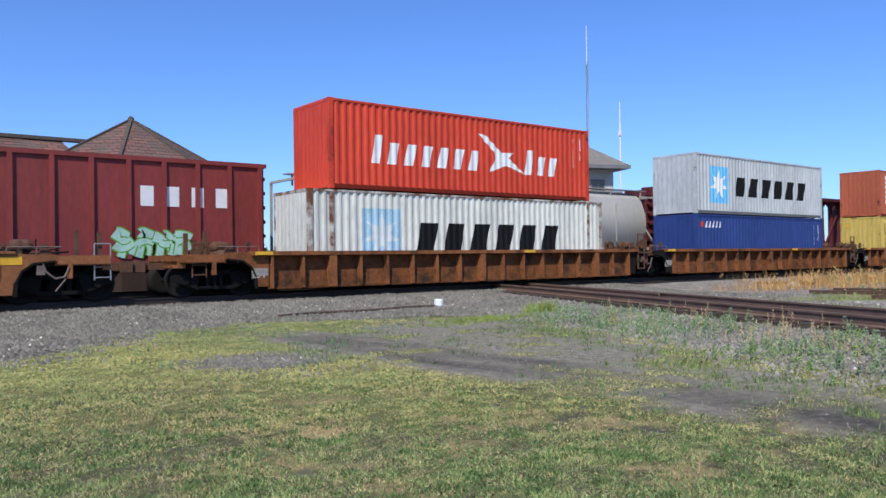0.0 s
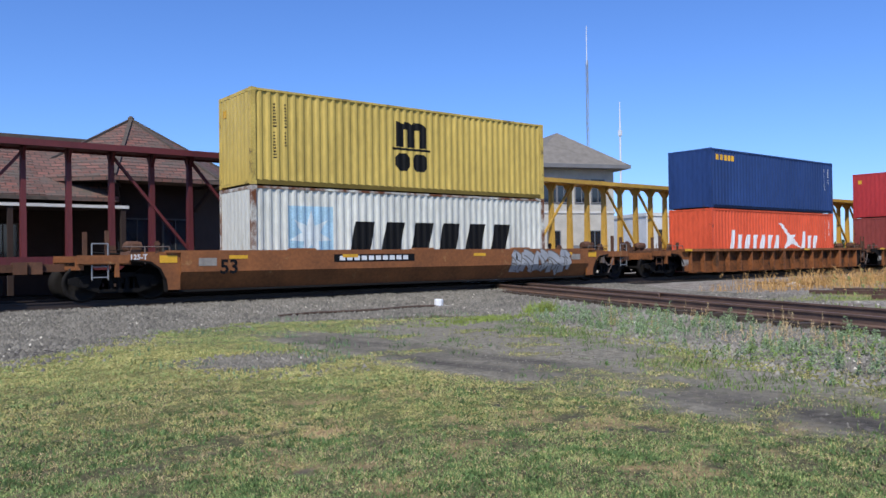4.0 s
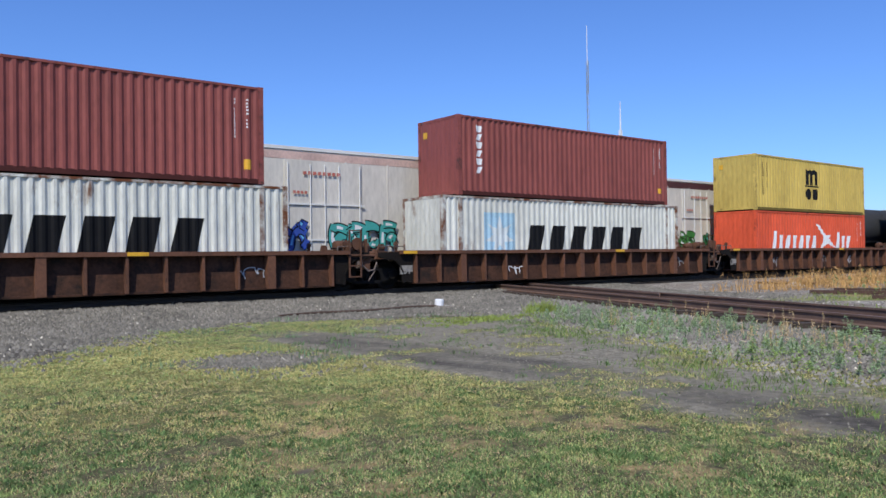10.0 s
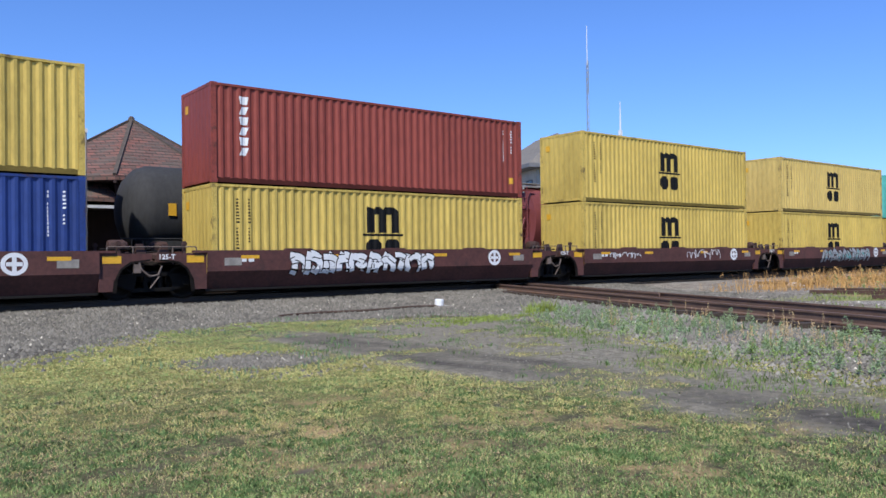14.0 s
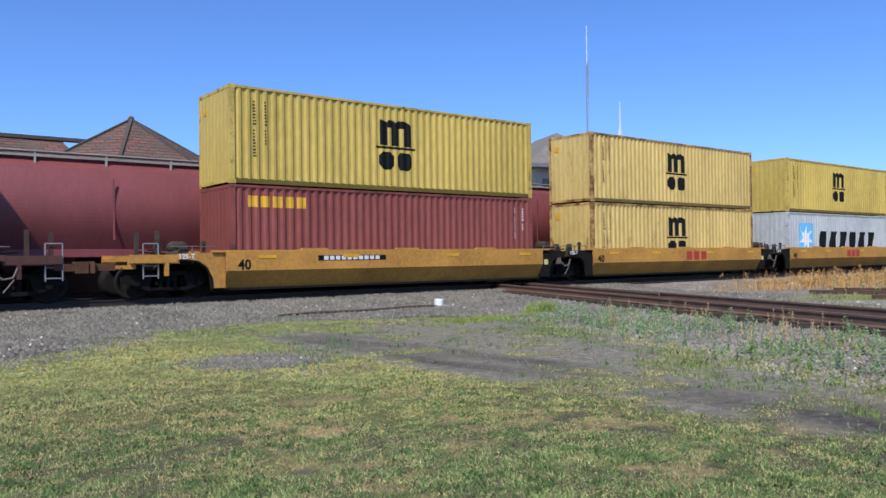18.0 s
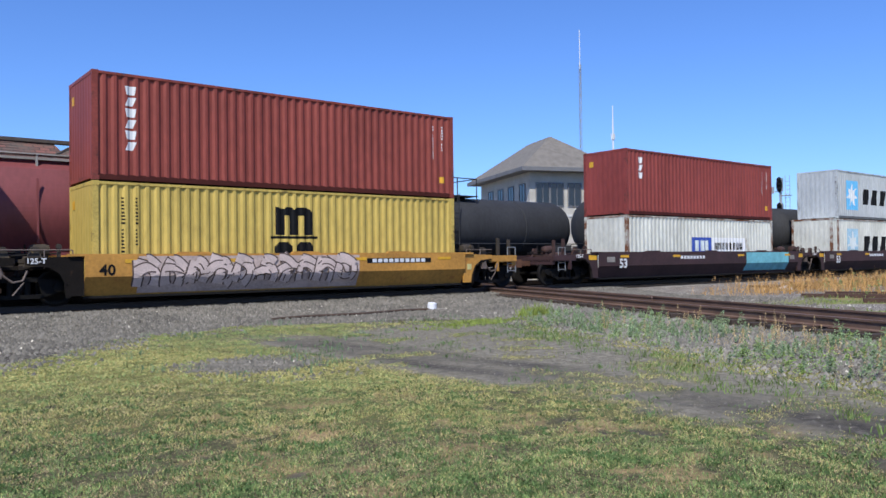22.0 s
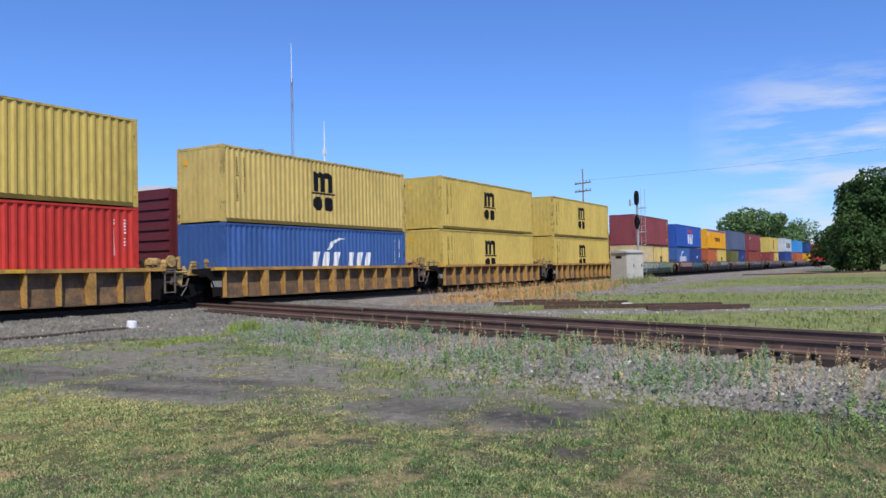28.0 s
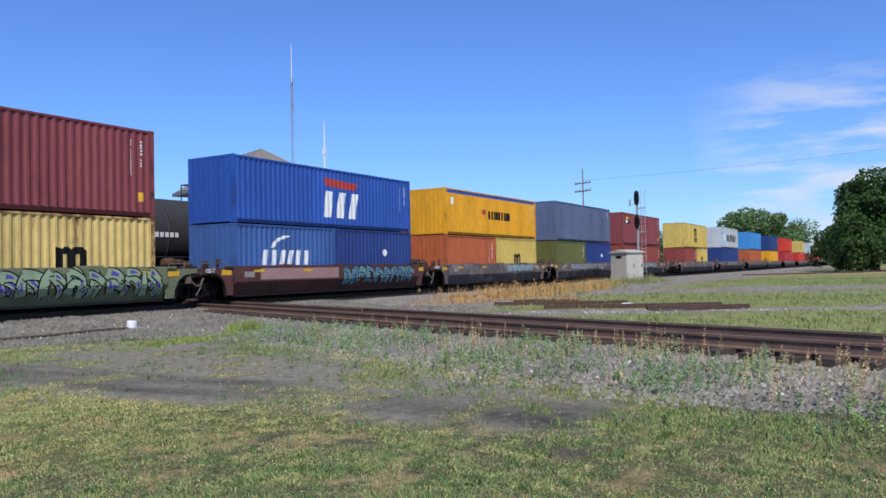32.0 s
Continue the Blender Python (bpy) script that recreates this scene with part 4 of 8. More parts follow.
def gondola(L, col, m, words, letters, top=4.38):
    skin = mat("car_" + col, col, 0.65, 0, 0.3, 0.8, rust=0.15, rustcol="4a2a22", streak=True)
    root = thing("gondola_car", f"tall {words} steel gondola car with outside ribs", "freight car", FARGROUP, m)
    y = 1.42
    for s in (-1, 1):
        part("side_wall", Mesh().box(0.3, L - 0.3, s * y - 0.02, s * y + 0.02, 1.0, top - 0.08), skin, root)
        part("top_chord", Mesh().box(0.2, L - 0.2, s * y - 0.1, s * y + 0.1, top - 0.14, top), skin, root)
        part("side_sill", Mesh().box(0.2, L - 0.2, s * y - 0.1, s * y + 0.1, 0.9, 1.1), skin, root)
        rib = cached((col, "rib", top), lambda: Mesh().tapered([(-0.07, -0.12, 1.1), (0.07, -0.12, 1.1), (0.07, 0, 1.1), (-0.07, 0, 1.1)], [(-0.07, -0.10, top - 0.14), (0.07, -0.10, top - 0.14), (0.07, 0, top - 0.14), (-0.07, 0, top - 0.14)]), "rib", skin)
        n = int((L - 0.8) / 1.08)
        for i in range(n + 1):
            part("rib", rib, skin, root, at=Matrix.Translation((0.45 + (L - 0.9) * i / n, s * (y + 0.02), 0)) @ Matrix.Rotation(0 if s < 0 else math.pi, 4, "Z"))
    for x in (0.3, L - 0.3):
        e = part("end_wall", Mesh().box(x - 0.03, x + 0.03, -y, y, 1.0, top - 0.05), skin, root)
        for k in range(int((top - 1.3) / 0.5)):
            z = 1.3 + k * 0.5
            part("end_rib", Mesh().box(x - 0.1, x + 0.1, -y + 0.02, y - 0.02, z, z + 0.12), skin, e)
    part("floor", Mesh().box(0.3, L - 0.3, -y, y, 1.0, 1.06), skin, root)
    ladder(root, 0.45, -y - 0.16, 1.0, 3.2, skin)
    part("brake_step", Mesh().box(0.2, 2.1, -y - 0.2, -y - 0.12, 3.02, 3.1).box(0.2, 2.1, -y - 0.2, -y - 0.12, 1.9, 1.98), skin, root)
    part("stencil_line", rect_paint(blocks(0.9, 2.2, 2.25, 2.4, 6, 0.25) + blocks(1.1, 2.0, 2.05, 2.15, 5, 0.25), -y - 0.03), WHITE, root)
    if L > 20:
        scrawl(root, 15.4, 17.9, 1.05, 2.0, mat("mint_spray", "9fc4b4"), GREEN, 41, -y - 0.15)
    for a, b, z0, z1, c in letters:
        part("lettering_blocks", rect_paint(blocks(a, b, z0, z1, c, 0.5), -y - 0.03), WHITE, root)
    underbody(root, L, 1.0)
    return root


def hopper(L, col, words, m, emblem):
    skin = mat("car_" + col, col, 0.55, 0, 0.18, 0.8, rust=0.06, rustcol="3c2a24", streak=True)
    root = thing("covered_hopper", f"{words} curved-side covered hopper car", "freight car", FARGROUP, m)
    n = 22
    arc = [(-math.sin(radians(-8 + 52 * i / n)) * 0.0 - (1.22 + 0.36 * math.sin(radians(180 * i / n))), 1.35 + (3.92 - 1.35) * i / n) for i in range(n + 1)]
    prof = arc + [(-0.75, 4.25), (0.75, 4.25)] + [(-y, z) for y, z in arc[::-1]]
    part("hopper_body", Mesh().extrude(prof, 1.15, L - 1.15), skin, root)
    part("side_sill", Mesh().box(0.2, L - 0.2, -1.50, -1.36, 1.18, 1.42).box(0.2, L - 0.2, 1.36, 1.50, 1.18, 1.42), skin, root)
    roofm = mat("hopper_roof", "9d9c98" if col != "7e4345" else "6b3d3e", 0.6, 0.1, 0.25, 1.5)
    part("running_board", Mesh().box(0.5, L - 0.5, -1.10, -0.62, 4.36, 4.40).box(0.5, L - 0.5, 0.62, 1.10, 4.36, 4.40), roofm, root)
    part("roof_hatch", Mesh().box(1.6, L - 1.6, -0.45, 0.45, 4.2, 4.36), roofm, root)
    sup = Mesh()
    for i in range(9):
        x = 0.9 + (L - 1.8) * i / 8
        sup.bar((x, -1.05, 3.95), (x, -1.05, 4.37), 0.06).bar((x, 1.05, 3.95), (x, 1.05, 4.37), 0.06)
    part("roof_bracket", sup, roofm, root)
    for x0, x1 in ((0.15, 1.3), (L - 0.15, L - 1.3)):
        f = Mesh().bar((x0, -1.38, 1.3), (x0, -1.38, 4.05), 0.09).bar((x0, 1.38, 1.3), (x0, 1.38, 4.05), 0.09).bar((x0, -1.38, 4.0), (x1, -1.3, 4.05), 0.08).bar((x0, -1.4, 4.05), (x0, 1.4, 4.05), 0.09).bar((x0, -1.38, 1.5), (x1, -0.9, 3.4), 0.09)
        part("end_frame", f, skin, root)
        part("end_slope", Mesh().tapered([(x1, -0.6, 1.25), (x1 + (0.5 if x0 < 2 else -0.5), -0.6, 1.25), (x1 + (0.5 if x0 < 2 else -0.5), 0.6, 1.25), (x1, 0.6, 1.25)], [(x0 * 0.6 + x1 * 0.4, -1.2, 3.2), (x1, -1.2, 3.2), (x1, 1.2, 3.2), (x0 * 0.6 + x1 * 0.4, 1.2, 3.2)]), skin, root)
    for k in range(3):
        x = L * (0.26 + 0.24 * k)
        part("outlet_chute", Mesh().tapered([(x - 0.5, -0.5, 0.4), (x + 0.5, -0.5, 0.4), (x + 0.5, 0.5, 0.4), (x - 0.5, 0.5, 0.4)], [(x - 1.7, -1.2, 1.36), (x + 1.7, -1.2, 1.36), (x + 1.7, 1.2, 1.36), (x - 1.7, 1.2, 1.36)]), skin, root)
    for i in range(4):
        x = 1.2 + (L - 2.4) * (i + 0.5) / 4
        part("body_seam", Mesh().box(x - 0.03, x + 0.03, -1.60, -1.56, 1.7, 3.6), skin, root)
    ladder(root, 0.3, -1.46, 1.4, 4.2, skin, 8)
    if emblem == "round":
        em = part("round_emblem", ring_paint(14.3, 2.9, 1.35, 1.35, 0.2, -1.61), WHITE, root)
        part("emblem_cross", rect_paint([(14.22, 14.38, 2.5, 3.3)], -1.61), WHITE, em)
        part("lettering_blocks", rect_paint(blocks(2.6, 4.2, 3.0, 3.35, 4, 0.25), -1.60), WHITE, root)
    if emblem == "scrawl":
        scrawl(root, 7.8, 12.6, 1.5, 2.45, BLACK, WHITE, 5, -1.60)
    if emblem == "tag":
        tag(root, 2.0, 4.2, 1.9, 2.6, WHITE, 8, -1.60, 0.06)
    underbody(root, L, 1.2)
    return root


def centerbeam(L, col, m, words):
    skin = mat("car_" + col, col, 0.6, 0, 0.3, 1.0, rust=0.22, rustcol="55331f", streak=True)
    root = thing("centerbeam_flatcar", f"empty {words} centerbeam lumber flatcar with end bulkheads", "freight car", FARGROUP, m)
    part("deck", Mesh().box(0.3, L - 0.3, -1.4, 1.4, 1.0, 1.16), skin, root)
    part("side_sill", Mesh().box(0.3, L - 0.3, -1.45, -1.33, 0.78, 1.2).box(0.3, L - 0.3, 1.33, 1.45, 0.78, 1.2), skin, root)
    part("top_chord", Mesh().box(0.6, L - 0.6, -0.62, 0.62, 4.66, 4.80).box(0.6, L - 0.6, -0.66, -0.58, 4.60, 4.79).box(0.6, L - 0.6, 0.58, 0.66, 4.60, 4.79), skin, root)
    n = 17
    x0, x1 = 1.7, L - 1.7
    for i in range(n):
        x = x0 + (x1 - x0) * i / (n - 1)
        part("post", Mesh().tapered([(x - 0.08, -0.16, 1.16), (x + 0.08, -0.16, 1.16), (x + 0.08, 0.16, 1.16), (x - 0.08, 0.16, 1.16)], [(x - 0.07, -0.10, 4.64), (x + 0.07, -0.10, 4.64), (x + 0.07, 0.10, 4.64), (x - 0.07, 0.10, 4.64)]), skin, root)
        part("chord_bracket", Mesh().tapered([(x - 0.04, -0.12, 4.2), (x + 0.04, -0.12, 4.2), (x + 0.04, 0.12, 4.2), (x - 0.04, 0.12, 4.2)], [(x - 0.04, -0.42, 4.6), (x + 0.04, -0.42, 4.6), (x + 0.04, 0.42, 4.6), (x - 0.04, 0.42, 4.6)]), skin, root)
    for i in range(0, n - 1, 2):
        a = x0 + (x1 - x0) * i / (n - 1)
        b = x0 + (x1 - x0) * (i + 2) / (n - 1)
        lo, hi = (a, b) if i < n // 2 else (b, a)
        if i in (0, n - 3):
            lo, hi = hi, lo
        if i != n // 2:
            part("brace", Mesh().bar((lo, -0.12, 1.3), (hi, -0.12, 4.5), 0.11, 0.09), skin, root)
    for x, q in ((0.45, 1), (L - 0.45, -1)):
        head = part("bulkhead", Mesh().box(x - 0.06, x + 0.06, -1.4, 1.4, 1.1, 4.66), skin, root)
        for k in range(7):
            z = 1.3 + k * 0.5
            part("bulkhead_rib", Mesh().box(x - q * 0.28 - 0.08, x - q * 0.28 + 0.08, -1.4, 1.4, z, z + 0.1), skin, head)
        for y in (-1.36, 0, 1.36):
            part("bulkhead_post", Mesh().box(min(x, x - q * 0.38), max(x, x - q * 0.38), y - 0.05, y + 0.05, 1.1, 4.66), skin, head)
        part("gusset", Mesh().tapered([(x, -0.1, 3.6), (x + q * 0.1, -0.1, 3.6), (x + q * 0.1, 0.1, 3.6), (x, 0.1, 3.6)], [(x, -0.25, 4.66), (x + q * 1.2, -0.25, 4.66), (x + q * 1.2, 0.25, 4.66), (x, 0.25, 4.66)]), skin, root)
    marks_ = [(L - 0.72, L - 0.50, 1.7 + k * 0.2, 1.76 + k * 0.2) for k in range(12)]
    tagged(part("load_mark", rect_paint(marks_, -1.455), STEEL if col != "5d2427" else WHITE, root), kind="stuff")
    underbody(root, L, 1.0)
    return root


def reefer(L, m, tint, seed, slogan):
    skin = mat("reefer_white", "c9c5bb", 0.6, 0, 0.22, 0.7, rust=0.16, rustcol="9b7a5f", streak=True)
    warm = mat("reefer_end_cream", "d6c4ad", 0.65, 0, 0.25, 0.8, rust=0.2, rustcol="a4764c", streak=True)
    roofm = mat("reefer_roof", "d6d7d4", 0.5, 0, 0.1, 1.0)
    root = thing("refrigerator_car", "weathered white refrigerator boxcar with an orange stripe and spray-painted lower side", "freight car", FARGROUP, m)
    top = 5.0
    for s in (-1, 1):
        part("side_wall", Mesh().box(0.35, L - 0.35, s * 1.5 - 0.03, s * 1.5 + 0.03, 1.1, top), skin, root)
        part("side_sill", Mesh().box(0.3, L - 0.3, s * 1.5 - 0.06, s * 1.5 + 0.06, 0.85, 1.16), STEEL, root)
    part("roof", Mesh().extrude([(-1.56, top - 0.02), (-1.56, top + 0.1), (-0.7, top + 0.24), (0.7, top + 0.24), (1.56, top + 0.1), (1.56, top - 0.02)], 0.3, L - 0.3), roofm, root)
    for x in (0.35, L - 0.35):
        e = part("end_wall", Mesh().box(x - 0.04, x + 0.04, -1.5, 1.5, 1.0, top), warm, root)
        for z in (1.9, 2.6, 3.3):
            part("end_seam", Mesh().box(x - 0.055, x + 0.055, -1.48, 1.48, z, z + 0.05), warm, e)
    part("floor", Mesh().box(0.3, L - 0.3, -1.5, 1.5, 1.0, 1.1), STEEL, root)
    part("stripe", rect_paint([(0.4, L - 0.4, top - 0.36, top - 0.08)], -1.537), mat("stripe_" + tint, tint, 0.6, 0, 0.3, 1.0), root)
    if slogan:
        part("repainted_stripe", rect_paint([(L * 0.28, L * 0.66, top - 0.40, top - 0.06)], -1.541), mat("maroon_overpaint", "4d2b2e", 0.6, 0, 0.3, 1.0), root)
    if slogan:
        part("end_band", rect_paint([(-1.45, 1.45, top - 0.62, top - 0.1)], 0), mat("amber_band", "d9a63c", 0.6, 0, 0.25, 1.5), root, at=Matrix.Translation((0.304, 0, 0)) @ Matrix.Rotation(-math.pi / 2, 4, "Z"))
    for i in range(12):
        x = 0.6 + (L - 1.2) * i / 11
        part("side_post", cached("reeferpost", lambda: Mesh().box(-0.03, 0.03, -0.02, 0.0, 1.15, top - 0.33), "side_post", skin), skin, root, at=Matrix.Translation((x, -1.53, 0)))
    d = Mesh().box(L / 2 - 1.6, L / 2 + 1.6, -1.58, -1.53, 1.15, top - 0.4)
    part("plug_door", d, skin, root)
    for q in (-1.5, -0.6, 0.0, 0.6, 1.5):
        part("door_rod", Mesh().tube((L / 2 + q, -1.62, 1.2), (L / 2 + q, -1.62, top - 0.5), 0.025, 6), roofm, root)
    for z in (1.7, 3.0):
        part("door_bar", Mesh().box(L / 2 - 1.7, L / 2 + 1.7, -1.63, -1.59, z, z + 0.06), roofm, root)
    part("door_track", Mesh().box(L / 2 - 1.7, L / 2 + 5.5, -1.62, -1.53, 1.08, 1.18), STEEL, root)
    part("orange_emblem", ring_paint(3.6, 3.85, 1.35, 1.0, 0.34, -1.54), ORANGE, root)
    part("orange_blocks", rect_paint(blocks(2.4, 5.4, 2.95, 3.18, 9, 0.25), -1.54), ORANGE, root)
    part("stencil_blocks", rect_paint(blocks(L / 2 - 0.9, L / 2 + 0.7, 4.1, 4.22, 8, 0.3) + blocks(L / 2 - 1.3, L / 2 - 0.7, 3.4, 3.5, 4, 0.3), -1.64), mat("faded_red", "b5675a", 0.7), root)
    for k, w in enumerate(("Protecting Today's", "Perishables", "For Tomorrow")):
        for ink in (mat("faded_slogan", "6c7d6a", 0.7) if slogan else mat("faded_red_slogan", "b5584a", 0.7),):
            letter(w, 0.42, ink, root, L - 6.2 + 0.6 * k, -1.545, 3.9 - 0.5 * k, "slogan")
    part("brake_cabinet", Mesh().box(1.0, 1.9, -1.62, -1.53, 1.3, 2.1), STEEL, root)
    ladder(root, 0.45, -1.6, 1.1, 4.6, roofm, 8)
    ladder(root, L - 0.9, -1.6, 1.1, 4.6, roofm, 8)
    palettes = [(BLUEP, BLACK, PALEBLUE), (mat("lime_spray", "a9bd62"), BLACK, TEAL), (TEAL, BLACK, WHITE)]
    if slogan:
        palettes = [(mat("bottle_spray", "2f6a3c", 0.6, 0, 0.3, 2.0), BLACK, GREEN), (mat("leaf_spray", "3f7d3a", 0.6, 0, 0.3, 2.0), BLACK, WHITE), (mat("bottle_spray", "2f6a3c"), BLACK, TEAL)]
    rng = random.Random(seed)
    for a, b in ((1.4, 5.6), (6.6, L / 2 - 0.7), (L / 2 + 0.2, L / 2 + 3.2), (L / 2 + 3.6, L - 1.2)):
        p = palettes[rng.randrange(3)]
        scrawl(root, a, b, 1.3, 1.3 + rng.uniform(0.9, 1.35), p[0], p[1], seed + int(a * 7), -1.642, p[2])
    underbody(root, L, 1.0)
    return root


def tank_car(L, m, r=1.52, zc=2.72):
    skin = mat("tank_black", "37383a", 0.78, 0, 0.3, 0.8, rust=0.05, rustcol="3a3433", streak=True, gloss=0.25)
    root = thing("tank_car", "black steel tank car with a railed top platform", "freight car", FARGROUP, m)
    pr = [(0.75, 0.1 * r), (0.82, 0.4 * r), (1.0, 0.69 * r), (1.3, 0.91 * r), (1.65, r), (L - 1.65, r), (L - 1.3, 0.91 * r), (L - 1.0, 0.69 * r), (L - 0.82, 0.4 * r), (L - 0.75, 0.1 * r)]
    part("tank_shell", Mesh().lathe(pr, (0, 0, zc), 36, "x"), skin, root, smooth=True)
    for k in range(3):
        x = L * (0.25 + 0.25 * k)
        part("shell_band", Mesh().lathe([(-0.05, r + 0.004), (-0.05, r + 0.012), (0.05, r + 0.012), (0.05, r + 0.004)], (x, 0, zc), 36, "x"), skin, root, smooth=True)
    part("dome", Mesh().lathe([(-0.05, 0.55), (0.35, 0.55), (0.42, 0.45)], (L / 2, 0, zc + r), 20, "z"), skin, root)
    rail_ = Mesh()
    h = zc + r + 0.05
    for x in (L / 2 - 1.7, L / 2 - 0.6, L / 2 + 0.6, L / 2 + 1.7):
        for y in (-0.85, 0.85):
            rail_.tube((x, y, h - 0.3), (x, y, h + 0.75), 0.025, 6)
    for y in (-0.85, 0.85):
        rail_.tube((L / 2 - 1.7, y, h + 0.75), (L / 2 + 1.7, y, h + 0.75), 0.025, 6)
    rail_.tube((L / 2 - 1.7, -0.85, h + 0.75), (L / 2 - 1.7, 0.85, h + 0.75), 0.025, 6).tube((L / 2 + 1.7, -0.85, h + 0.75), (L / 2 + 1.7, 0.85, h + 0.75), 0.025, 6)
    part("platform_railing", rail_, skin, root)
    part("platform", Mesh().box(L / 2 - 1.75, L / 2 + 1.75, -0.9, 0.9, h - 0.04, h), skin, root)
    ladder(root, L / 2 - 0.2, -r - 0.08, 1.0, h, skin, 9)
    part("cradle", Mesh().box(1.2, 2.6, -1.2, 1.2, 1.0, 1.7).box(L - 2.6, L - 1.2, -1.2, 1.2, 1.0, 1.7), skin, root)
    part("hazard_plate", Mesh().box(1.95, 2.2, -r - 0.02, -r + 0.02, 2.5, 2.9), YELLOW, root)
    part("walkway_rail", Mesh().tube((0.5, -1.4, 1.75), (L - 0.5, -1.4, 1.75), 0.025, 6).tube((0.5, -1.4, 1.0), (0.5, -1.4, 1.75), 0.025, 6).tube((L - 0.5, -1.4, 1.0), (L - 0.5, -1.4, 1.75), 0.025, 6), skin, root)
    part("stencil_blocks", rect_paint(blocks(2.6, 4.8, 2.55, 2.75, 9, 0.3), -r - 0.012), WHITE, root)
    underbody(root, L, 1.05)
    return root


def boxcar(L, col, m):
    skin = mat("car_" + col, col, 0.6, 0, 0.25, 0.8, rust=0.12, rustcol="41231f", streak=True)
    roofm = mat("reefer_roof", "d6d7d4")
    root = thing("boxcar", "maroon ribbed boxcar with a pale roof and spray-painted side", "freight car", FARGROUP, m)
    top = 4.55
    for s in (-1, 1):
        part("side_wall", Mesh().box(0.3, L - 0.3, s * 1.45 - 0.03, s * 1.45 + 0.03, 1.05, top), skin, root)
        for i in range(14):
            x = 0.6 + (L - 1.2) * i / 13
            part("side_post", cached((col, "boxpost"), lambda: Mesh().box(-0.05, 0.05, -0.06, 0.0, 1.1, top - 0.1), "side_post", skin), skin, root, at=Matrix.Translation((x, s * 1.48, 0)) @ Matrix.Rotation(0 if s < 0 else math.pi, 4, "Z"))
        part("side_sill", Mesh().box(0.3, L - 0.3, s * 1.45 - 0.06, s * 1.45 + 0.06, 0.9, 1.1), skin, root)
    part("roof", Mesh().extrude([(-1.5, top - 0.03), (-1.5, top + 0.05), (0, top + 0.2), (1.5, top + 0.05), (1.5, top - 0.03)], 0.3, L - 0.3), roofm, root)
    for x in (0.3, L - 0.3):
        e = part("end_wall", Mesh().box(x - 0.03, x + 0.03, -1.45, 1.45, 1.0, top), skin, root)
        for k in range(8):
            z = 1.2 + k * 0.42
            part("end_rib", Mesh().box(x - 0.09, x + 0.09, -1.42, 1.42, z, z + 0.14), skin, e)
    part("floor", Mesh().box(0.3, L - 0.3, -1.45, 1.45, 1.0, 1.06), skin, root)
    door = part("sliding_door", Mesh().box(L / 2 - 1.5, L / 2 + 2.4, -1.6, -1.55, 1.1, top - 0.15), skin, root)
    spray = mat("sprayed_white", "b9b3ac", 0.7, 0, 0.35, 2.0, rust=0.75, rustcol="2a1f1f")
    bar_ = Mesh().extrude([(-1.60, 0), (-1.66, 0.03), (-1.66, 0.09), (-1.60, 0.12)], L / 2 - 1.4, L / 2 + 2.3).data("door_rib", spray)
    bar2 = Mesh().extrude([(-1.60, 0), (-1.66, 0.03), (-1.66, 0.09), (-1.60, 0.12)], L / 2 - 1.4, L / 2 + 2.3).data("door_rib", skin)
    for k in range(17):
        part("door_rib", bar_ if k < 13 else bar2, spray, door, at=pose(0, 0, 1.2 + k * 0.185))
    scrawl(root, 1.6, 7.2, 1.3, 3.0, WHITE, BLACK, 21, -1.56, SILVER)
    scrawl(root, 12.2, 17.0, 1.3, 2.8, SILVER, BLACK, 22, -1.56, WHITE)
    underbody(root, L, 1.0)
    return root

# ---- ground ----
CROSS = Vector((5.3, 13.3, 0)).normalized()      # the branch line's direction
CROSS_AT = Vector((11.75, 0.2, 0))
CROSS_N = Vector((CROSS.y, -CROSS.x, 0))          # to its right-hand side, away from the lens


def cross_off(x, y):
    """Distance right of the branch line's centre."""
    return (x - CROSS_AT.x) * CROSS_N.x + (y - CROSS_AT.y) * CROSS_N.y


def smooth(a, b, v):
    t = np.clip((v - a) / (b - a), 0, 1)
    return t * t * (3 - 2 * t)


def ground_height(x, y):
    o = cross_off(x, y)
    main = smooth(17.5, 21.2, y) * 0.225 - smooth(30.5, 33.5, y) * 0.2
    branch = (smooth(-4.3, -1.25, o) - smooth(1.25, 4.1, o)) * 0.15 * smooth(40, 30, np.abs(y))
    undul = 0.035 * np.sin(x * 0.9 + 1.3 * np.sin(y * 0.5)) * np.cos(y * 0.7) * smooth(18, 14, y)
    box_mound = 0.22 * np.exp(-((x - 60) ** 2 + (y - 18) ** 2) / 30)
    return np.maximum(main, branch) + undul * 0.6 + box_mound


def spaced(lo, hi, fine_lo, fine_hi, step, grow):
    v, out = fine_lo, []
    while v < fine_hi:
        out.append(v)
        v += step
    s, w = step, fine_hi
    while w < hi:
        out.append(w)
        s *= grow
        w += s
    out.append(hi)
    s, w = step, fine_lo
    left = []
    while w > lo:
        s *= grow
        w -= s
        left.append(max(w, lo))
    return np.array(left[::-1] + out)


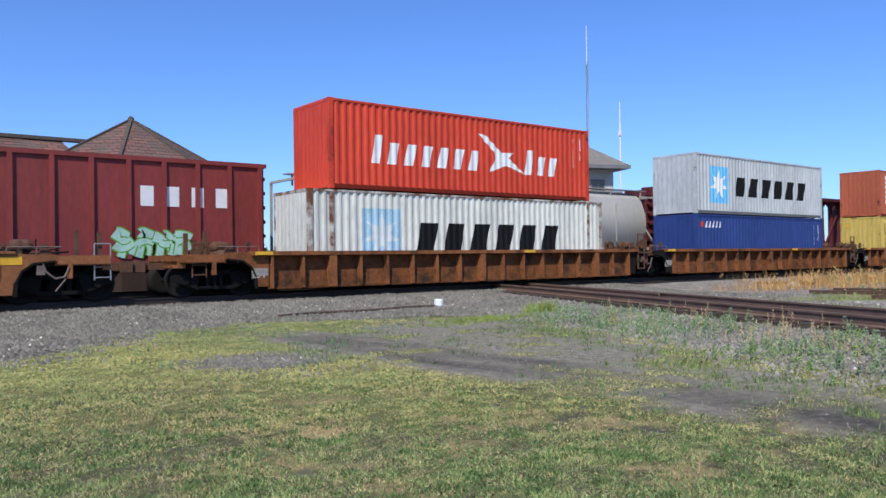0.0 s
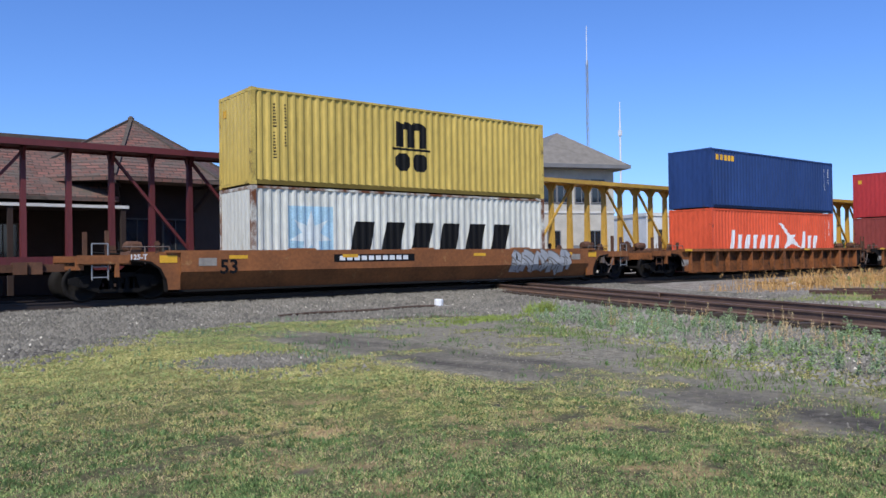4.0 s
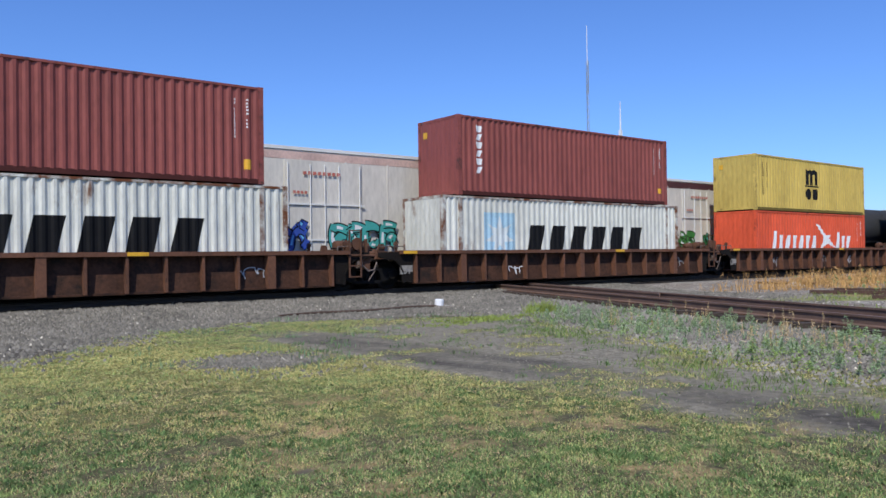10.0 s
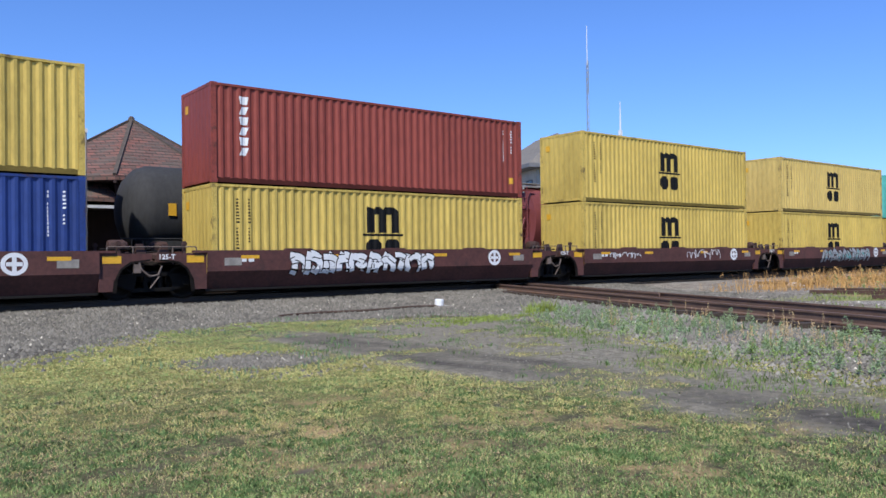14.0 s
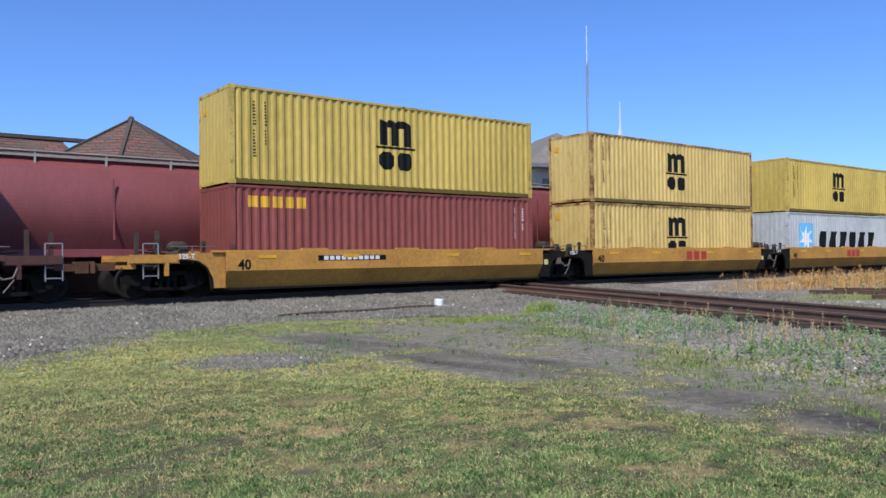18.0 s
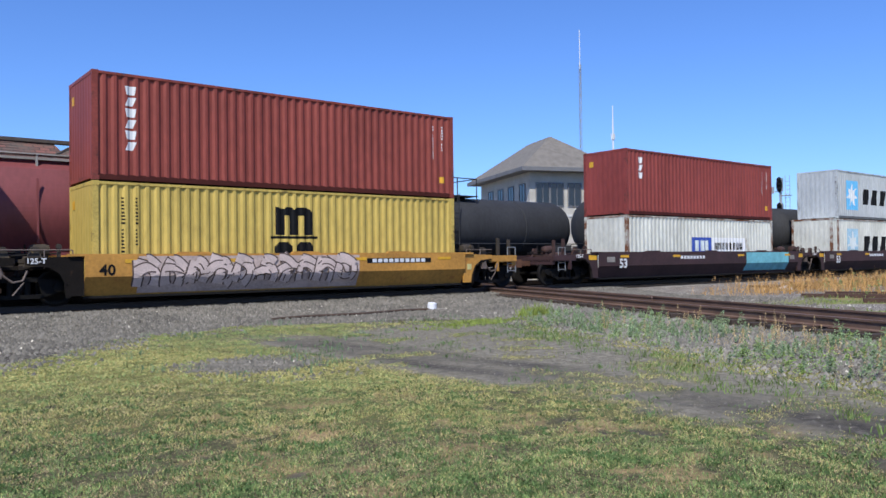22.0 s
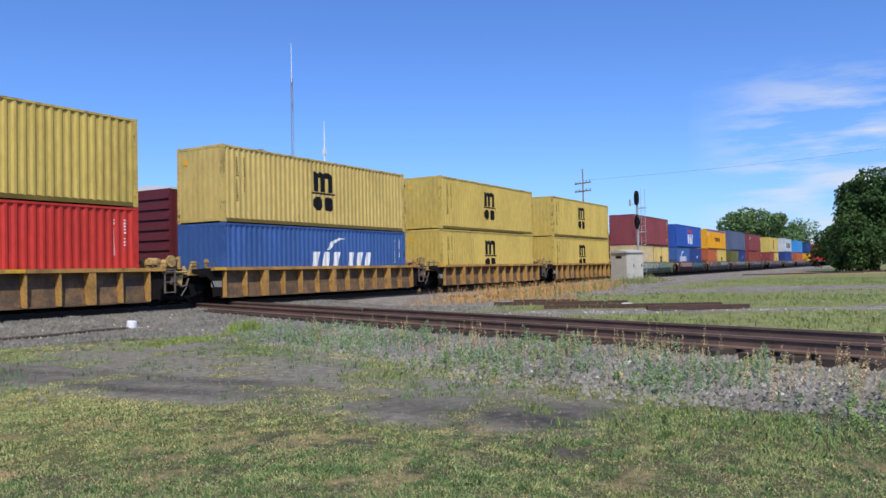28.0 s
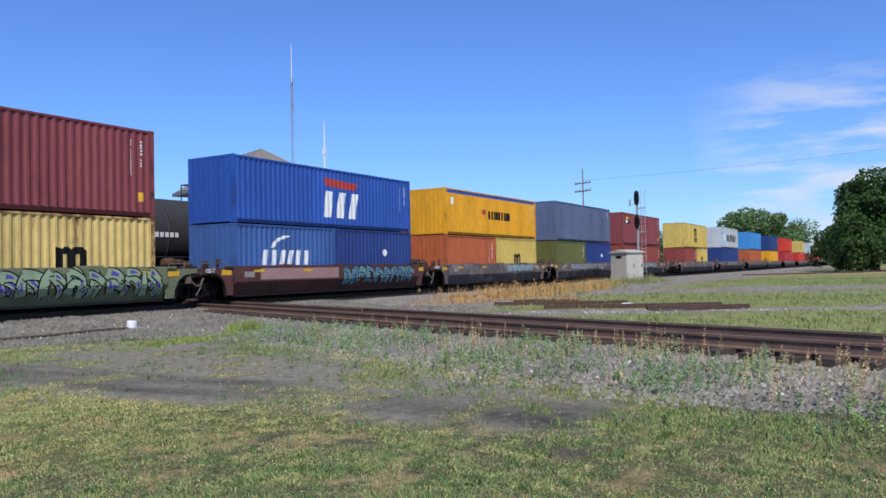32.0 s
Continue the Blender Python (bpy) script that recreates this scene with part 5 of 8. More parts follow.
gx, gy = spaced(-1500, 2500, -2, 30, 0.14, 1.16), spaced(-1500, 2500, 0, 21.5, 0.14, 1.16)
GX, GY = np.meshgrid(gx, gy)
rng_g = np.random.default_rng(4)
GZ = ground_height(GX, GY)
fine = (GX > -2) & (GX < 30) & (GY > 0) & (GY < 21.5)
GZ = GZ + np.where(fine, rng_g.normal(0, 0.003, GX.shape), 0)
verts = np.stack([GX.ravel(), GY.ravel(), GZ.ravel()], 1)
nx, ny = len(gx), len(gy)
idx = np.arange(nx * ny).reshape(ny, nx)
faces = np.stack([idx[:-1, :-1].ravel(), idx[:-1, 1:].ravel(), idx[1:, 1:].ravel(), idx[1:, :-1].ravel()], 1)
gme = bpy.data.meshes.new("ground")
gme.vertices.add(len(verts))
gme.vertices.foreach_set("co", verts.ravel())
gme.loops.add(faces.size)
gme.loops.foreach_set("vertex_index", faces.ravel())
gme.polygons.add(len(faces))
gme.polygons.foreach_set("loop_start", np.arange(0, faces.size, 4))
gme.polygons.foreach_set("use_smooth", np.ones(len(faces), bool))
gme.update(calc_edges=True)
gme.validate()


def vnoise(x, y, size, seed):
    """Smooth random field between 0 and 1 with lumps of the given size."""
    x, y = np.asarray(x, float) / size, np.asarray(y, float) / size
    xi, yi = np.floor(x), np.floor(y)
    fx, fy = x - xi, y - yi
    fx, fy = fx * fx * (3 - 2 * fx), fy * fy * (3 - 2 * fy)

    def h(a, b):
        v = np.sin(a * 127.1 + b * 311.7 + seed * 74.7) * 43758.5453
        return v - np.floor(v)
    return (h(xi, yi) * (1 - fx) + h(xi + 1, yi) * fx) * (1 - fy) + (h(xi, yi + 1) * (1 - fx) + h(xi + 1, yi + 1) * fx) * fy


def ellipse(x, y, cx, cy, a, b, turn=0.0):
    c, s = math.cos(turn), math.sin(turn)
    u, v = ((x - cx) * c + (y - cy) * s) / a, (-(x - cx) * s + (y - cy) * c) / b
    return np.clip(1.6 - np.sqrt(u * u + v * v) * 1.1, 0, 1)


def bald(x, y):
    """Dark cindery gaps where the turf has worn thin."""
    v = 0.25 * vnoise(x, y, 0.8, 91) + 0.4 * vnoise(x, y, 0.28, 92) + 0.35 * vnoise(x, y, 0.1, 93)
    strip = np.exp(-((x - 5.6 - 0.25 * np.sin(y)) / 0.9) ** 2) * smooth(1.5, 2.6, y) * smooth(7.2, 5.6, y)
    return np.clip((v - 0.72 + 0.17 * strip) * 5, 0, 0.9) * smooth(11, 8.5, y)


def zones(x, y):
    """Weights of gravel, dark cinder, bare earth and dry turf over the plot."""
    o = cross_off(x, y)
    edge = 16.2 + 0.8 * np.sin(x * 0.35) - 4.5 * smooth(7.5, 0.5, x) + 1.5 * (vnoise(x, y, 1.3, 21) - 0.5) + 0.9 * (vnoise(x, y, 0.4, 22) - 0.5)
    gravel = smooth(edge - 0.6 - 0.7 * smooth(8, 3, x), edge + 0.6 + 0.5 * smooth(8, 3, x), y)
    gravel = np.maximum(gravel, smooth(-4.6, -2.9, o) * smooth(5.5, 3.0, o))
    gravel = np.maximum(gravel, ellipse(x, y, 4.7, 10.4, 1.0, 0.75) * 0.9)
    gravel = np.maximum(gravel, smooth(-5.6, -4.6, o) * smooth(11, 15, y) * 0.9)
    gravel = gravel * (1 - ellipse(x, y, 12.0, 13.5, 2.2, 0.55, 0.12) * 0.95)      # grass island by the crossing
    lot = smooth(26, 34, x) * (0.5 + 0.5 * np.sin(o * 0.55 + 0.6 * np.sin(y * 0.3))) * 0.75
    gravel = np.maximum(gravel, lot * 0.6 * smooth(3.5, 6.0, o))
    d = 0.861 * x + 0.509 * y
    wob = vnoise(x, y, 5.0, 61) * 0.6 + vnoise(x, y, 1.6, 62) * 0.4
    strip = np.exp(-((d - 43 - 4 * (wob - 0.5)) / 4.5) ** 2) * (0.4 + 0.8 * wob) + np.exp(-((d - 24 - 2 * (wob - 0.5)) / 1.3) ** 2) * (0.3 + 0.9 * wob)
    gravel = np.clip(np.maximum(gravel, strip * 1.25 * smooth(4.5, 6.0, o)), 0, 1)
    lump = vnoise(x, y, 0.9, 3) * 0.6 + vnoise(x, y, 0.35, 5) * 0.4
    along = (x - CROSS_AT.x) * CROSS.x + (y - CROSS_AT.y) * CROSS.y
    w = o + 4.1 + 0.39 * y                       # across the worn path, which closes in on the branch line
    rut = vnoise(along, w * 4.0, 1.8, 17) * 0.6 + vnoise(along, w * 3.0, 0.6, 18) * 0.4
    path = smooth(-1.0, -0.4, w) * smooth(1.0, 0.45, w) * smooth(15.0, 12.5, y) * smooth(1.9, 3.0, y)
    cinder = np.clip(path * (0.95 * rut + 0.08), 0, 1)
    cinder = np.maximum(cinder, ellipse(x, y, 6.9, 3.2, 0.8, 0.35, 1.19) * 0.85)
    verge = smooth(-1.5, -0.5, w) * smooth(-3.9, -4.7, o) * smooth(15.5, 13, y) * smooth(1.6, 3.2, y)
    bare = np.clip(verge * (1.15 - 0.62 * np.clip((lump - 0.46) * 4, 0, 1)), 0, 1)
    thin = np.clip((vnoise(x, y, 0.55, 9) * 0.6 + vnoise(x, y, 0.2, 10) * 0.4 - 0.55) * 4, 0, 0.55) * smooth(9.5, 6.5, y) * smooth(9, 6, x)
    dry = np.maximum.reduce([thin, ellipse(x, y, 3.2, 5.75, 0.3, 0.2, 0.6) * 0.8, ellipse(x, y, 2.2, 5.2, 0.45, 0.25) * 0.6, ellipse(x, y, 8.7, 8.2, 1.2, 0.5, 1.19) * 0.35, ellipse(x, y, 30, 14.5, 5, 2.2, 0.9)])
    dry = np.maximum(dry, smooth(80, 90, d) * smooth(125, 105, d) * smooth(20, 24, o) * 0.8 + smooth(5, 8, o) * np.clip(wob - 0.55, 0, 1) * 1.5)
    cinder = np.maximum(cinder, bald(x, y) * 0.9)
    # darker ground colour along both main lines
    dark_bed = smooth(20.2, 21.2, y) * smooth(31.5, 29.5, y)
    depth = 0.614 * x + 0.789 * y
    band = smooth(5.6, 7.4, depth + 0.8 * (lump - 0.5)) * smooth(14.5, 12, depth) * (0.45 + 0.5 * vnoise(x, y, 1.4, 71))
    return gravel, cinder, dry, dark_bed, band * (o < 0), bare


zg, zc_, zd, zo, zy, zb = zones(GX.ravel(), GY.ravel())
fan_near = smooth(17, 13, GX.ravel()) * smooth(24, 21, GY.ravel()) * (GX.ravel() > -3) * (GY.ravel() > -3)
fan_r, fan_a = np.hypot(GX.ravel(), GY.ravel()), np.arctan2(GX.ravel(), GY.ravel())
fan_near = fan_near * smooth(3.2, 4.5, fan_r) * smooth(0.0, 0.1, fan_a) * smooth(1.72, 1.58, fan_a)
for nm, arr in (("thatch", fan_near), ("gravel", zg), ("cinder", zc_), ("dry", zd), ("dark_bed", zo), ("yellowed", zy), ("bare", zb)):
    at = gme.attributes.new(nm, "FLOAT", "POINT")
    at.data.foreach_set("value", arr.astype(np.float32))


def ground_material():
    m = bpy.data.materials.new("ground_turf_and_gravel")
    m.use_nodes = True
    n, l = m.node_tree.nodes, m.node_tree.links
    b = n["Principled BSDF"]
    b.inputs["Roughness"].default_value = 0.95
    b.inputs["Specular IOR Level"].default_value = 0.15
    tc = n.new("ShaderNodeTexCoord")

    def noise_(scale, detail=5, rough=0.6):
        q = n.new("ShaderNodeTexNoise")
        q.inputs["Scale"].default_value, q.inputs["Detail"].default_value, q.inputs["Roughness"].default_value = scale, detail, rough
        l.new(tc.outputs["Object"], q.inputs["Vector"])
        return q.outputs["Fac"]

    def ramp(src, stops):
        r = n.new("ShaderNodeValToRGB")
        el = r.color_ramp.elements
        for i, (p, c) in enumerate(stops):
            e = el[i] if i < 2 else el.new(p)
            e.position, e.color = p, rgb(c)
        l.new(src, r.inputs["Fac"])
        return r.outputs["Color"]

    def mix(fac, a, c):
        q = n.new("ShaderNodeMix")
        q.data_type = "RGBA"
        l.new(fac, q.inputs["Factor"])
        l.new(a, q.inputs["A"])
        l.new(c, q.inputs["B"])
        return q.outputs["Result"]

    def weight(name, lo=0.30, hi=0.72, amount=0.9, scale=2.2):
        a = n.new("ShaderNodeAttribute")
        a.attribute_name = name
        k = n.new("ShaderNodeMath")
        k.operation = "MULTIPLY_ADD"
        l.new(noise_(scale, 7, 0.7), k.inputs[0])
        k.inputs[1].default_value = amount
        l.new(a.outputs["Fac"], k.inputs[2])
        r = n.new("ShaderNodeMapRange")
        r.inputs["From Min"].default_value, r.inputs["From Max"].default_value = lo + amount * 0.5, hi + amount * 0.5
        l.new(k.outputs["Value"], r.inputs["Value"])
        return r.outputs["Result"]
    turf = ramp(noise_(0.9, 8, 0.75), [(0.36, "44502e"), (0.49, "757c44"), (0.62, "9d9860")])
    speck = ramp(noise_(17, 6, 0.8), [(0.40, "38382f"), (0.60, "a8a56e")])
    half = n.new("ShaderNodeValue")
    half.outputs[0].default_value = 0.45
    clump = ramp(noise_(5.5, 7, 0.8), [(0.41, "3d4a2d"), (0.5, "777e4b"), (0.60, "aaa46e")])
    turf = mix(half.outputs[0], turf, speck)
    turf = mix(half.outputs[0], turf, clump)
    under = ramp(noise_(11, 7, 0.8), [(0.36, "38352a"), (0.5, "55523b"), (0.64, "757052")])
    near_lawn = n.new("ShaderNodeAttribute")
    near_lawn.attribute_name = "thatch"
    turf = mix(near_lawn.outputs["Fac"], turf, under)
    dry = ramp(noise_(18, 5, 0.7), [(0.35, "7c684a"), (0.68, "b39a72")])
    vor = n.new("ShaderNodeTexVoronoi")
    vor.inputs["Scale"].default_value = 26
    l.new(tc.outputs["Object"], vor.inputs["Vector"])
    sep = n.new("ShaderNodeSeparateColor")
    l.new(vor.outputs["Color"], sep.inputs["Color"])
    stones = ramp(sep.outputs["Red"], [(0.05, "4a473f"), (0.5, "86817a"), (0.95, "bdb8ab")])
    packed = ramp(sep.outputs["Red"], [(0.05, "25231f"), (0.5, "4f4b43"), (0.95, "88837a")])
    dirt = ramp(noise_(9, 6, 0.7), [(0.35, "59524a"), (0.68, "86796b")])
    patch = n.new("ShaderNodeMapRange")
    patch.inputs["From Min"].default_value, patch.inputs["From Max"].default_value = 0.38, 0.64
    l.new(noise_(0.8, 6, 0.7), patch.inputs["Value"])
    stones = mix(patch.outputs["Result"], stones, dirt)
    stones = mix(near_lawn.outputs["Fac"], stones, packed)
    cinder = ramp(noise_(7, 8, 0.75), [(0.34, "35322e"), (0.5, "4c4842"), (0.66, "6c665d")])
    gold = ramp(noise_(13, 8, 0.85), [(0.38, "454a2a"), (0.51, "6a6b3c"), (0.63, "8c864f")])
    c = mix(weight("yellowed", 0.30, 0.85, 0.8, 3.0), turf, gold)
    c = mix(weight("dry"), c, dry)
    soil = ramp(noise_(8, 8, 0.75), [(0.34, "5a564a"), (0.5, "7b7669"), (0.66, "98917e")])
    c = mix(weight("bare", 0.18, 0.95, 1.1, 4.0), c, soil)
    c = mix(weight("cinder", 0.22, 0.9, 1.1, 4.0), c, cinder)
    c = mix(weight("gravel"), c, stones)
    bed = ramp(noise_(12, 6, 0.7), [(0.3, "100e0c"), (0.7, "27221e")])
    c = mix(weight("dark_bed"), c, bed)
    l.new(c, b.inputs["Base Color"])
    bp = n.new("ShaderNodeBump")
    bp.inputs["Strength"].default_value, bp.inputs["Distance"].default_value = 0.6, 0.02
    l.new(noise_(38, 6, 0.7), bp.inputs["Height"])
    l.new(bp.outputs["Normal"], b.inputs["Normal"])
    return m


gme.materials.append(ground_material())
tagged(new("ground", gme), "uneven ground of patchy lawn, cinders and grey gravel", kind="structure")

# ---- tracks ----
RAIL_PROFILE = [(-0.07, -0.18), (0.07, -0.18), (0.07, -0.165), (0.012, -0.145), (0.012, -0.045), (0.036, -0.035), (0.036, 0.0), (-0.036, 0.0), (-0.036, -0.035), (-0.012, -0.045), (-0.012, -0.145), (-0.07, -0.165)]
RAILM = mat("rail_steel", "6e584c", 0.6, 0.0, 0.35, 2.0)
TIE = mat("creosoted_tie", "43382f", 0.9, 0, 0.45, 3.0, 0.4, 30)


DARKRAIL = mat("dark_rail_steel", "2c231e", 0.6, 0.0, 0.35, 2.0)


def track(name, label, at, length, x0, tie_lo, tie_hi, dark):
    """A track along local x from x0, rail tops at local z 0; single ties between tie_lo and tie_hi."""
    root = tagged(new(name), label, kind="structure")
    root.matrix_world = at
    for y in (-0.753, 0.753):
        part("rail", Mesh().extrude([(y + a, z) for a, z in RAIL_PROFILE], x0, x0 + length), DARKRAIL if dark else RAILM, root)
    tie = Mesh().box(-0.115, 0.115, -1.3, 1.3, -0.36, -0.182).data("tie", TIE)
    plate = Mesh().box(-0.1, 0.1, -0.17, 0.17, -0.184, -0.172).data("tie_plate", RUST)
    rng = random.Random(3)
    rest = Mesh()
    x = x0
    while x < x0 + length:
        if tie_lo <= x <= tie_hi:
            part("tie", tie, TIE, root, at=pose(x, rng.uniform(-0.05, 0.05), rng.uniform(-0.015, 0.012), 0, 0, rng.uniform(-1.2, 1.2)))
            for y in (-0.753, 0.753):
                part("tie_plate", plate, RUST, root, at=pose(x, y, 0))
        else:
            rest.box(x - 0.115, x + 0.115, -1.3, 1.3, -0.36, -0.182)
        x += 0.53
    if rest.v:
        tagged(part("ties_beyond", rest, TIE, root), kind="stuff")
    return root


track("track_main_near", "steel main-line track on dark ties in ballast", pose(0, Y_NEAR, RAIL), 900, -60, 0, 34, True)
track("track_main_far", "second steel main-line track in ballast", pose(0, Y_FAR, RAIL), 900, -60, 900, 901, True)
turn = math.degrees(math.atan2(CROSS.y, CROSS.x))
branch = track("track_branch", "rusty branch-line track crossing the main line", pose(CROSS_AT.x, CROSS_AT.y, RAIL, 0, 0, turn), 62, -30, -4, 22, False)
for y in (-0.60, 0.60):
    part("guard_rail", Mesh().extrude([(y + a * 0.8, z - 0.01) for a, z in RAIL_PROFILE], 14, 30), RAILM, branch)
for x, y in ((8.9, -0.83), (3.2, -0.83), (5.4, 0.67)):
    part("joint_bar", Mesh().box(x, x + 0.9, y, y + 0.05, -0.14, -0.04), RUST, branch)


# ---- loose stones ----
def scatter_stones(name, label, count, lo, hi, place, size, material, seed):
    rng = np.random.default_rng(seed)
    base = np.array([(-1, 0, -0.35), (1, 0, -0.35), (0, -1, -0.35), (0, 1, -0.35), (0, 0, -0.6), (0, 0, 0.8)])
    tris = np.array([(0, 2, 5), (2, 1, 5), (1, 3, 5), (3, 0, 5)])      # the buried underside is left open
    x = rng.uniform(lo[0], hi[0], count)
    y = rng.uniform(lo[1], hi[1], count)
    keep = rng.uniform(0, 1, count) < place(x, y)
    x, y = x[keep], y[keep]
    n = len(x)
    z = ground_height(x, y)
    s = rng.uniform(size[0], size[1], n) * rng.uniform(0.7, 1.3, n)
    a = rng.uniform(0, 2 * np.pi, n)
    jig = rng.uniform(0.55, 1.35, (n, 6, 3))
    p = base[None] * jig * s[:, None, None]
    px = p[..., 0] * np.cos(a)[:, None] - p[..., 1] * np.sin(a)[:, None] + x[:, None]
    py = p[..., 0] * np.sin(a)[:, None] + p[..., 1] * np.cos(a)[:, None] + y[:, None]
    pz = p[..., 2] + z[:, None] + s[:, None] * 0.25
    v = np.stack([px, py, pz], -1).reshape(-1, 3)
    f = (tris[None] + (np.arange(n) * 6)[:, None, None]).reshape(-1, 3)
    raw_mesh(name, label, v, f, material)


def raw_mesh(name, label, v, f, material, category=""):
    me = bpy.data.meshes.new(name)
    k = f.shape[1]
    me.vertices.add(len(v))
    me.vertices.foreach_set("co", np.ascontiguousarray(v, np.float32).ravel())
    me.loops.add(f.size)
    me.loops.foreach_set("vertex_index", np.ascontiguousarray(f, np.int32).ravel())
    me.polygons.add(len(f))
    me.polygons.foreach_set("loop_start", np.arange(0, f.size, k))
    me.update(calc_edges=True)
    me.materials.append(material)
    return tagged(new(name, me), label, category, kind="stuff")


def gravel_at(x, y):
    return zones(x, y)[0]


STONE = mat("ballast_stone", "6f6b61", 0.9, 0, 0.45, 0.8, island=True, rust=0.4, rustcol="48443b")
PALESTONE = mat("pale_ballast_stone", "b8b2a2", 0.9, 0, 0.3, 6.0, island=True)
scatter_stones("ballast_near", "grey crushed-stone ballast beside the main line", 90000, (-2, 11), (26, 21.6), lambda x, y: gravel_at(x, y) * (0.3 + 0.6 * smooth(15, 17, y)), (0.022, 0.058), STONE, 7)
BRANCHSTONE = mat("branch_ballast_stone", "7d796f", 0.9, 0, 0.4, 0.9, island=True, rust=0.3, rustcol="534f46")
scatter_stones("ballast_branch", "grey crushed-stone ballast along the branch line", 150000, (8, -1), (22, 20), lambda x, y: smooth(-4.8, -3.0, cross_off(x, y)) * smooth(4.5, 2.5, cross_off(x, y)) * np.clip(1.3 - y * 0.04, 0.3, 1), (0.012, 0.040), BRANCHSTONE, 8)
scatter_stones("pale_stones", "pale stones scattered through the ballast", 60000, (-2, -1), (26, 21), lambda x, y: (gravel_at(x, y) > 0.7) * 0.2 * vnoise(x, y, 0.8, 2), (0.014, 0.036), PALESTONE, 10)
scatter_stones("bare_patch_stones", "small grey stones in a bare patch of the lawn", 6000, (3.2, 9.2), (6.2, 11.6), lambda x, y: ellipse(x, y, 4.7, 10.4, 1.0, 0.75) ** 2, (0.012, 0.034), STONE, 14)
scatter_stones("stray_stones", "stray grey stones lying in the grass beside the ballast", 26000, (0, 8), (14, 17), lambda x, y: np.clip(gravel_at(x, y + 1.0) * 0.5 + gravel_at(x, y) * 0.4, 0, 0.8) * (gravel_at(x, y) < 0.9) * vnoise(x, y, 0.5, 23), (0.014, 0.04), STONE, 13)
scatter_stones("path_pebbles", "small grey pebbles on the worn path", 15000, (4, 1), (16, 16), lambda x, y: zones(x, y)[5] * 0.8, (0.006, 0.016), STONE, 12)
scatter_stones("ballast_bed", "dark ballast under the main lines", 22000, (-2, 21.2), (50, 29), lambda x, y: 0.9 + 0 * x, (0.03, 0.05), mat("dark_ballast", "25211d", 0.9, 0, 0.3, 6.0, island=True), 9)


# ---- grass ----
def blades(name, label, count, lo, hi, place, tall, width, material, seed, lean=0.5, clump=0.0):
    rng = np.random.default_rng(seed)
    if clump:
        k = max(1, count // 14)
        cx, cy = rng.uniform(lo[0], hi[0], k), rng.uniform(lo[1], hi[1], k)
        ok = rng.uniform(0, 1, k) < place(cx, cy)
        cx, cy = cx[ok], cy[ok]
        x = np.repeat(cx, 14) + rng.normal(0, clump, len(cx) * 14)
        y = np.repeat(cy, 14) + rng.normal(0, clump, len(cx) * 14)
        hs = np.repeat(rng.uniform(0.5, 1.2, len(cx)), 14)
    else:
        x, y = rng.uniform(lo[0], hi[0], count), rng.uniform(lo[1], hi[1], count)
        ok = rng.uniform(0, 1, count) < place(x, y)
        x, y = x[ok], y[ok]
        hs = np.ones(len(x))
    n = len(x)
    z = ground_height(x, y) - 0.01
    h = rng.uniform(tall[0], tall[1], n) * hs
    a = rng.uniform(0, 2 * np.pi, n)
    w = rng.uniform(0.6, 1.2, n) * width
    b = rng.uniform(0, 2 * np.pi, n)
    ln = rng.uniform(0.1, lean, n) * h
    dx, dy = np.cos(a) * w / 2, np.sin(a) * w / 2
    v = np.zeros((n, 5, 3))
    v[:, 0] = np.stack([x - dx, y - dy, z], 1)
    v[:, 1] = np.stack([x + dx, y + dy, z], 1)
    mx, my = x + np.cos(b) * ln * 0.4, y + np.sin(b) * ln * 0.4
    v[:, 2] = np.stack([mx + dx * 0.8, my + dy * 0.8, z + h * 0.6], 1)
    v[:, 3] = np.stack([mx - dx * 0.8, my - dy * 0.8, z + h * 0.6], 1)
    v[:, 4] = np.stack([x + np.cos(b) * ln, y + np.sin(b) * ln, z + h], 1)
    i = (np.arange(n) * 5)[:, None]
    f = np.concatenate([i + [0, 1, 2], i + [0, 2, 3], i + [3, 2, 4]])
    return raw_mesh(name, label, v.reshape(-1, 3), f, material)


def leaf_mat(name, col, vary=0.3):
    m = mat(name, col, 0.8, 0, vary, 1.2, island=True, gloss=0.2)
    b = m.node_tree.nodes["Principled BSDF"]
    b.inputs["Subsurface Weight"].default_value = 0.0
    return m


BLUEWEED = leaf_mat("blue_green_weed", "6d8862")


def patchy(x, y, k):
    """Slow drift of the lawn between its grasses."""
    v = 0.4 * vnoise(x, y, 1.6, k) + 0.35 * vnoise(x, y, 0.5, k + 7) + 0.25 * vnoise(x, y, 0.17, k + 13)
    return np.clip((v - 0.36) * 4.5, 0.03, 1)


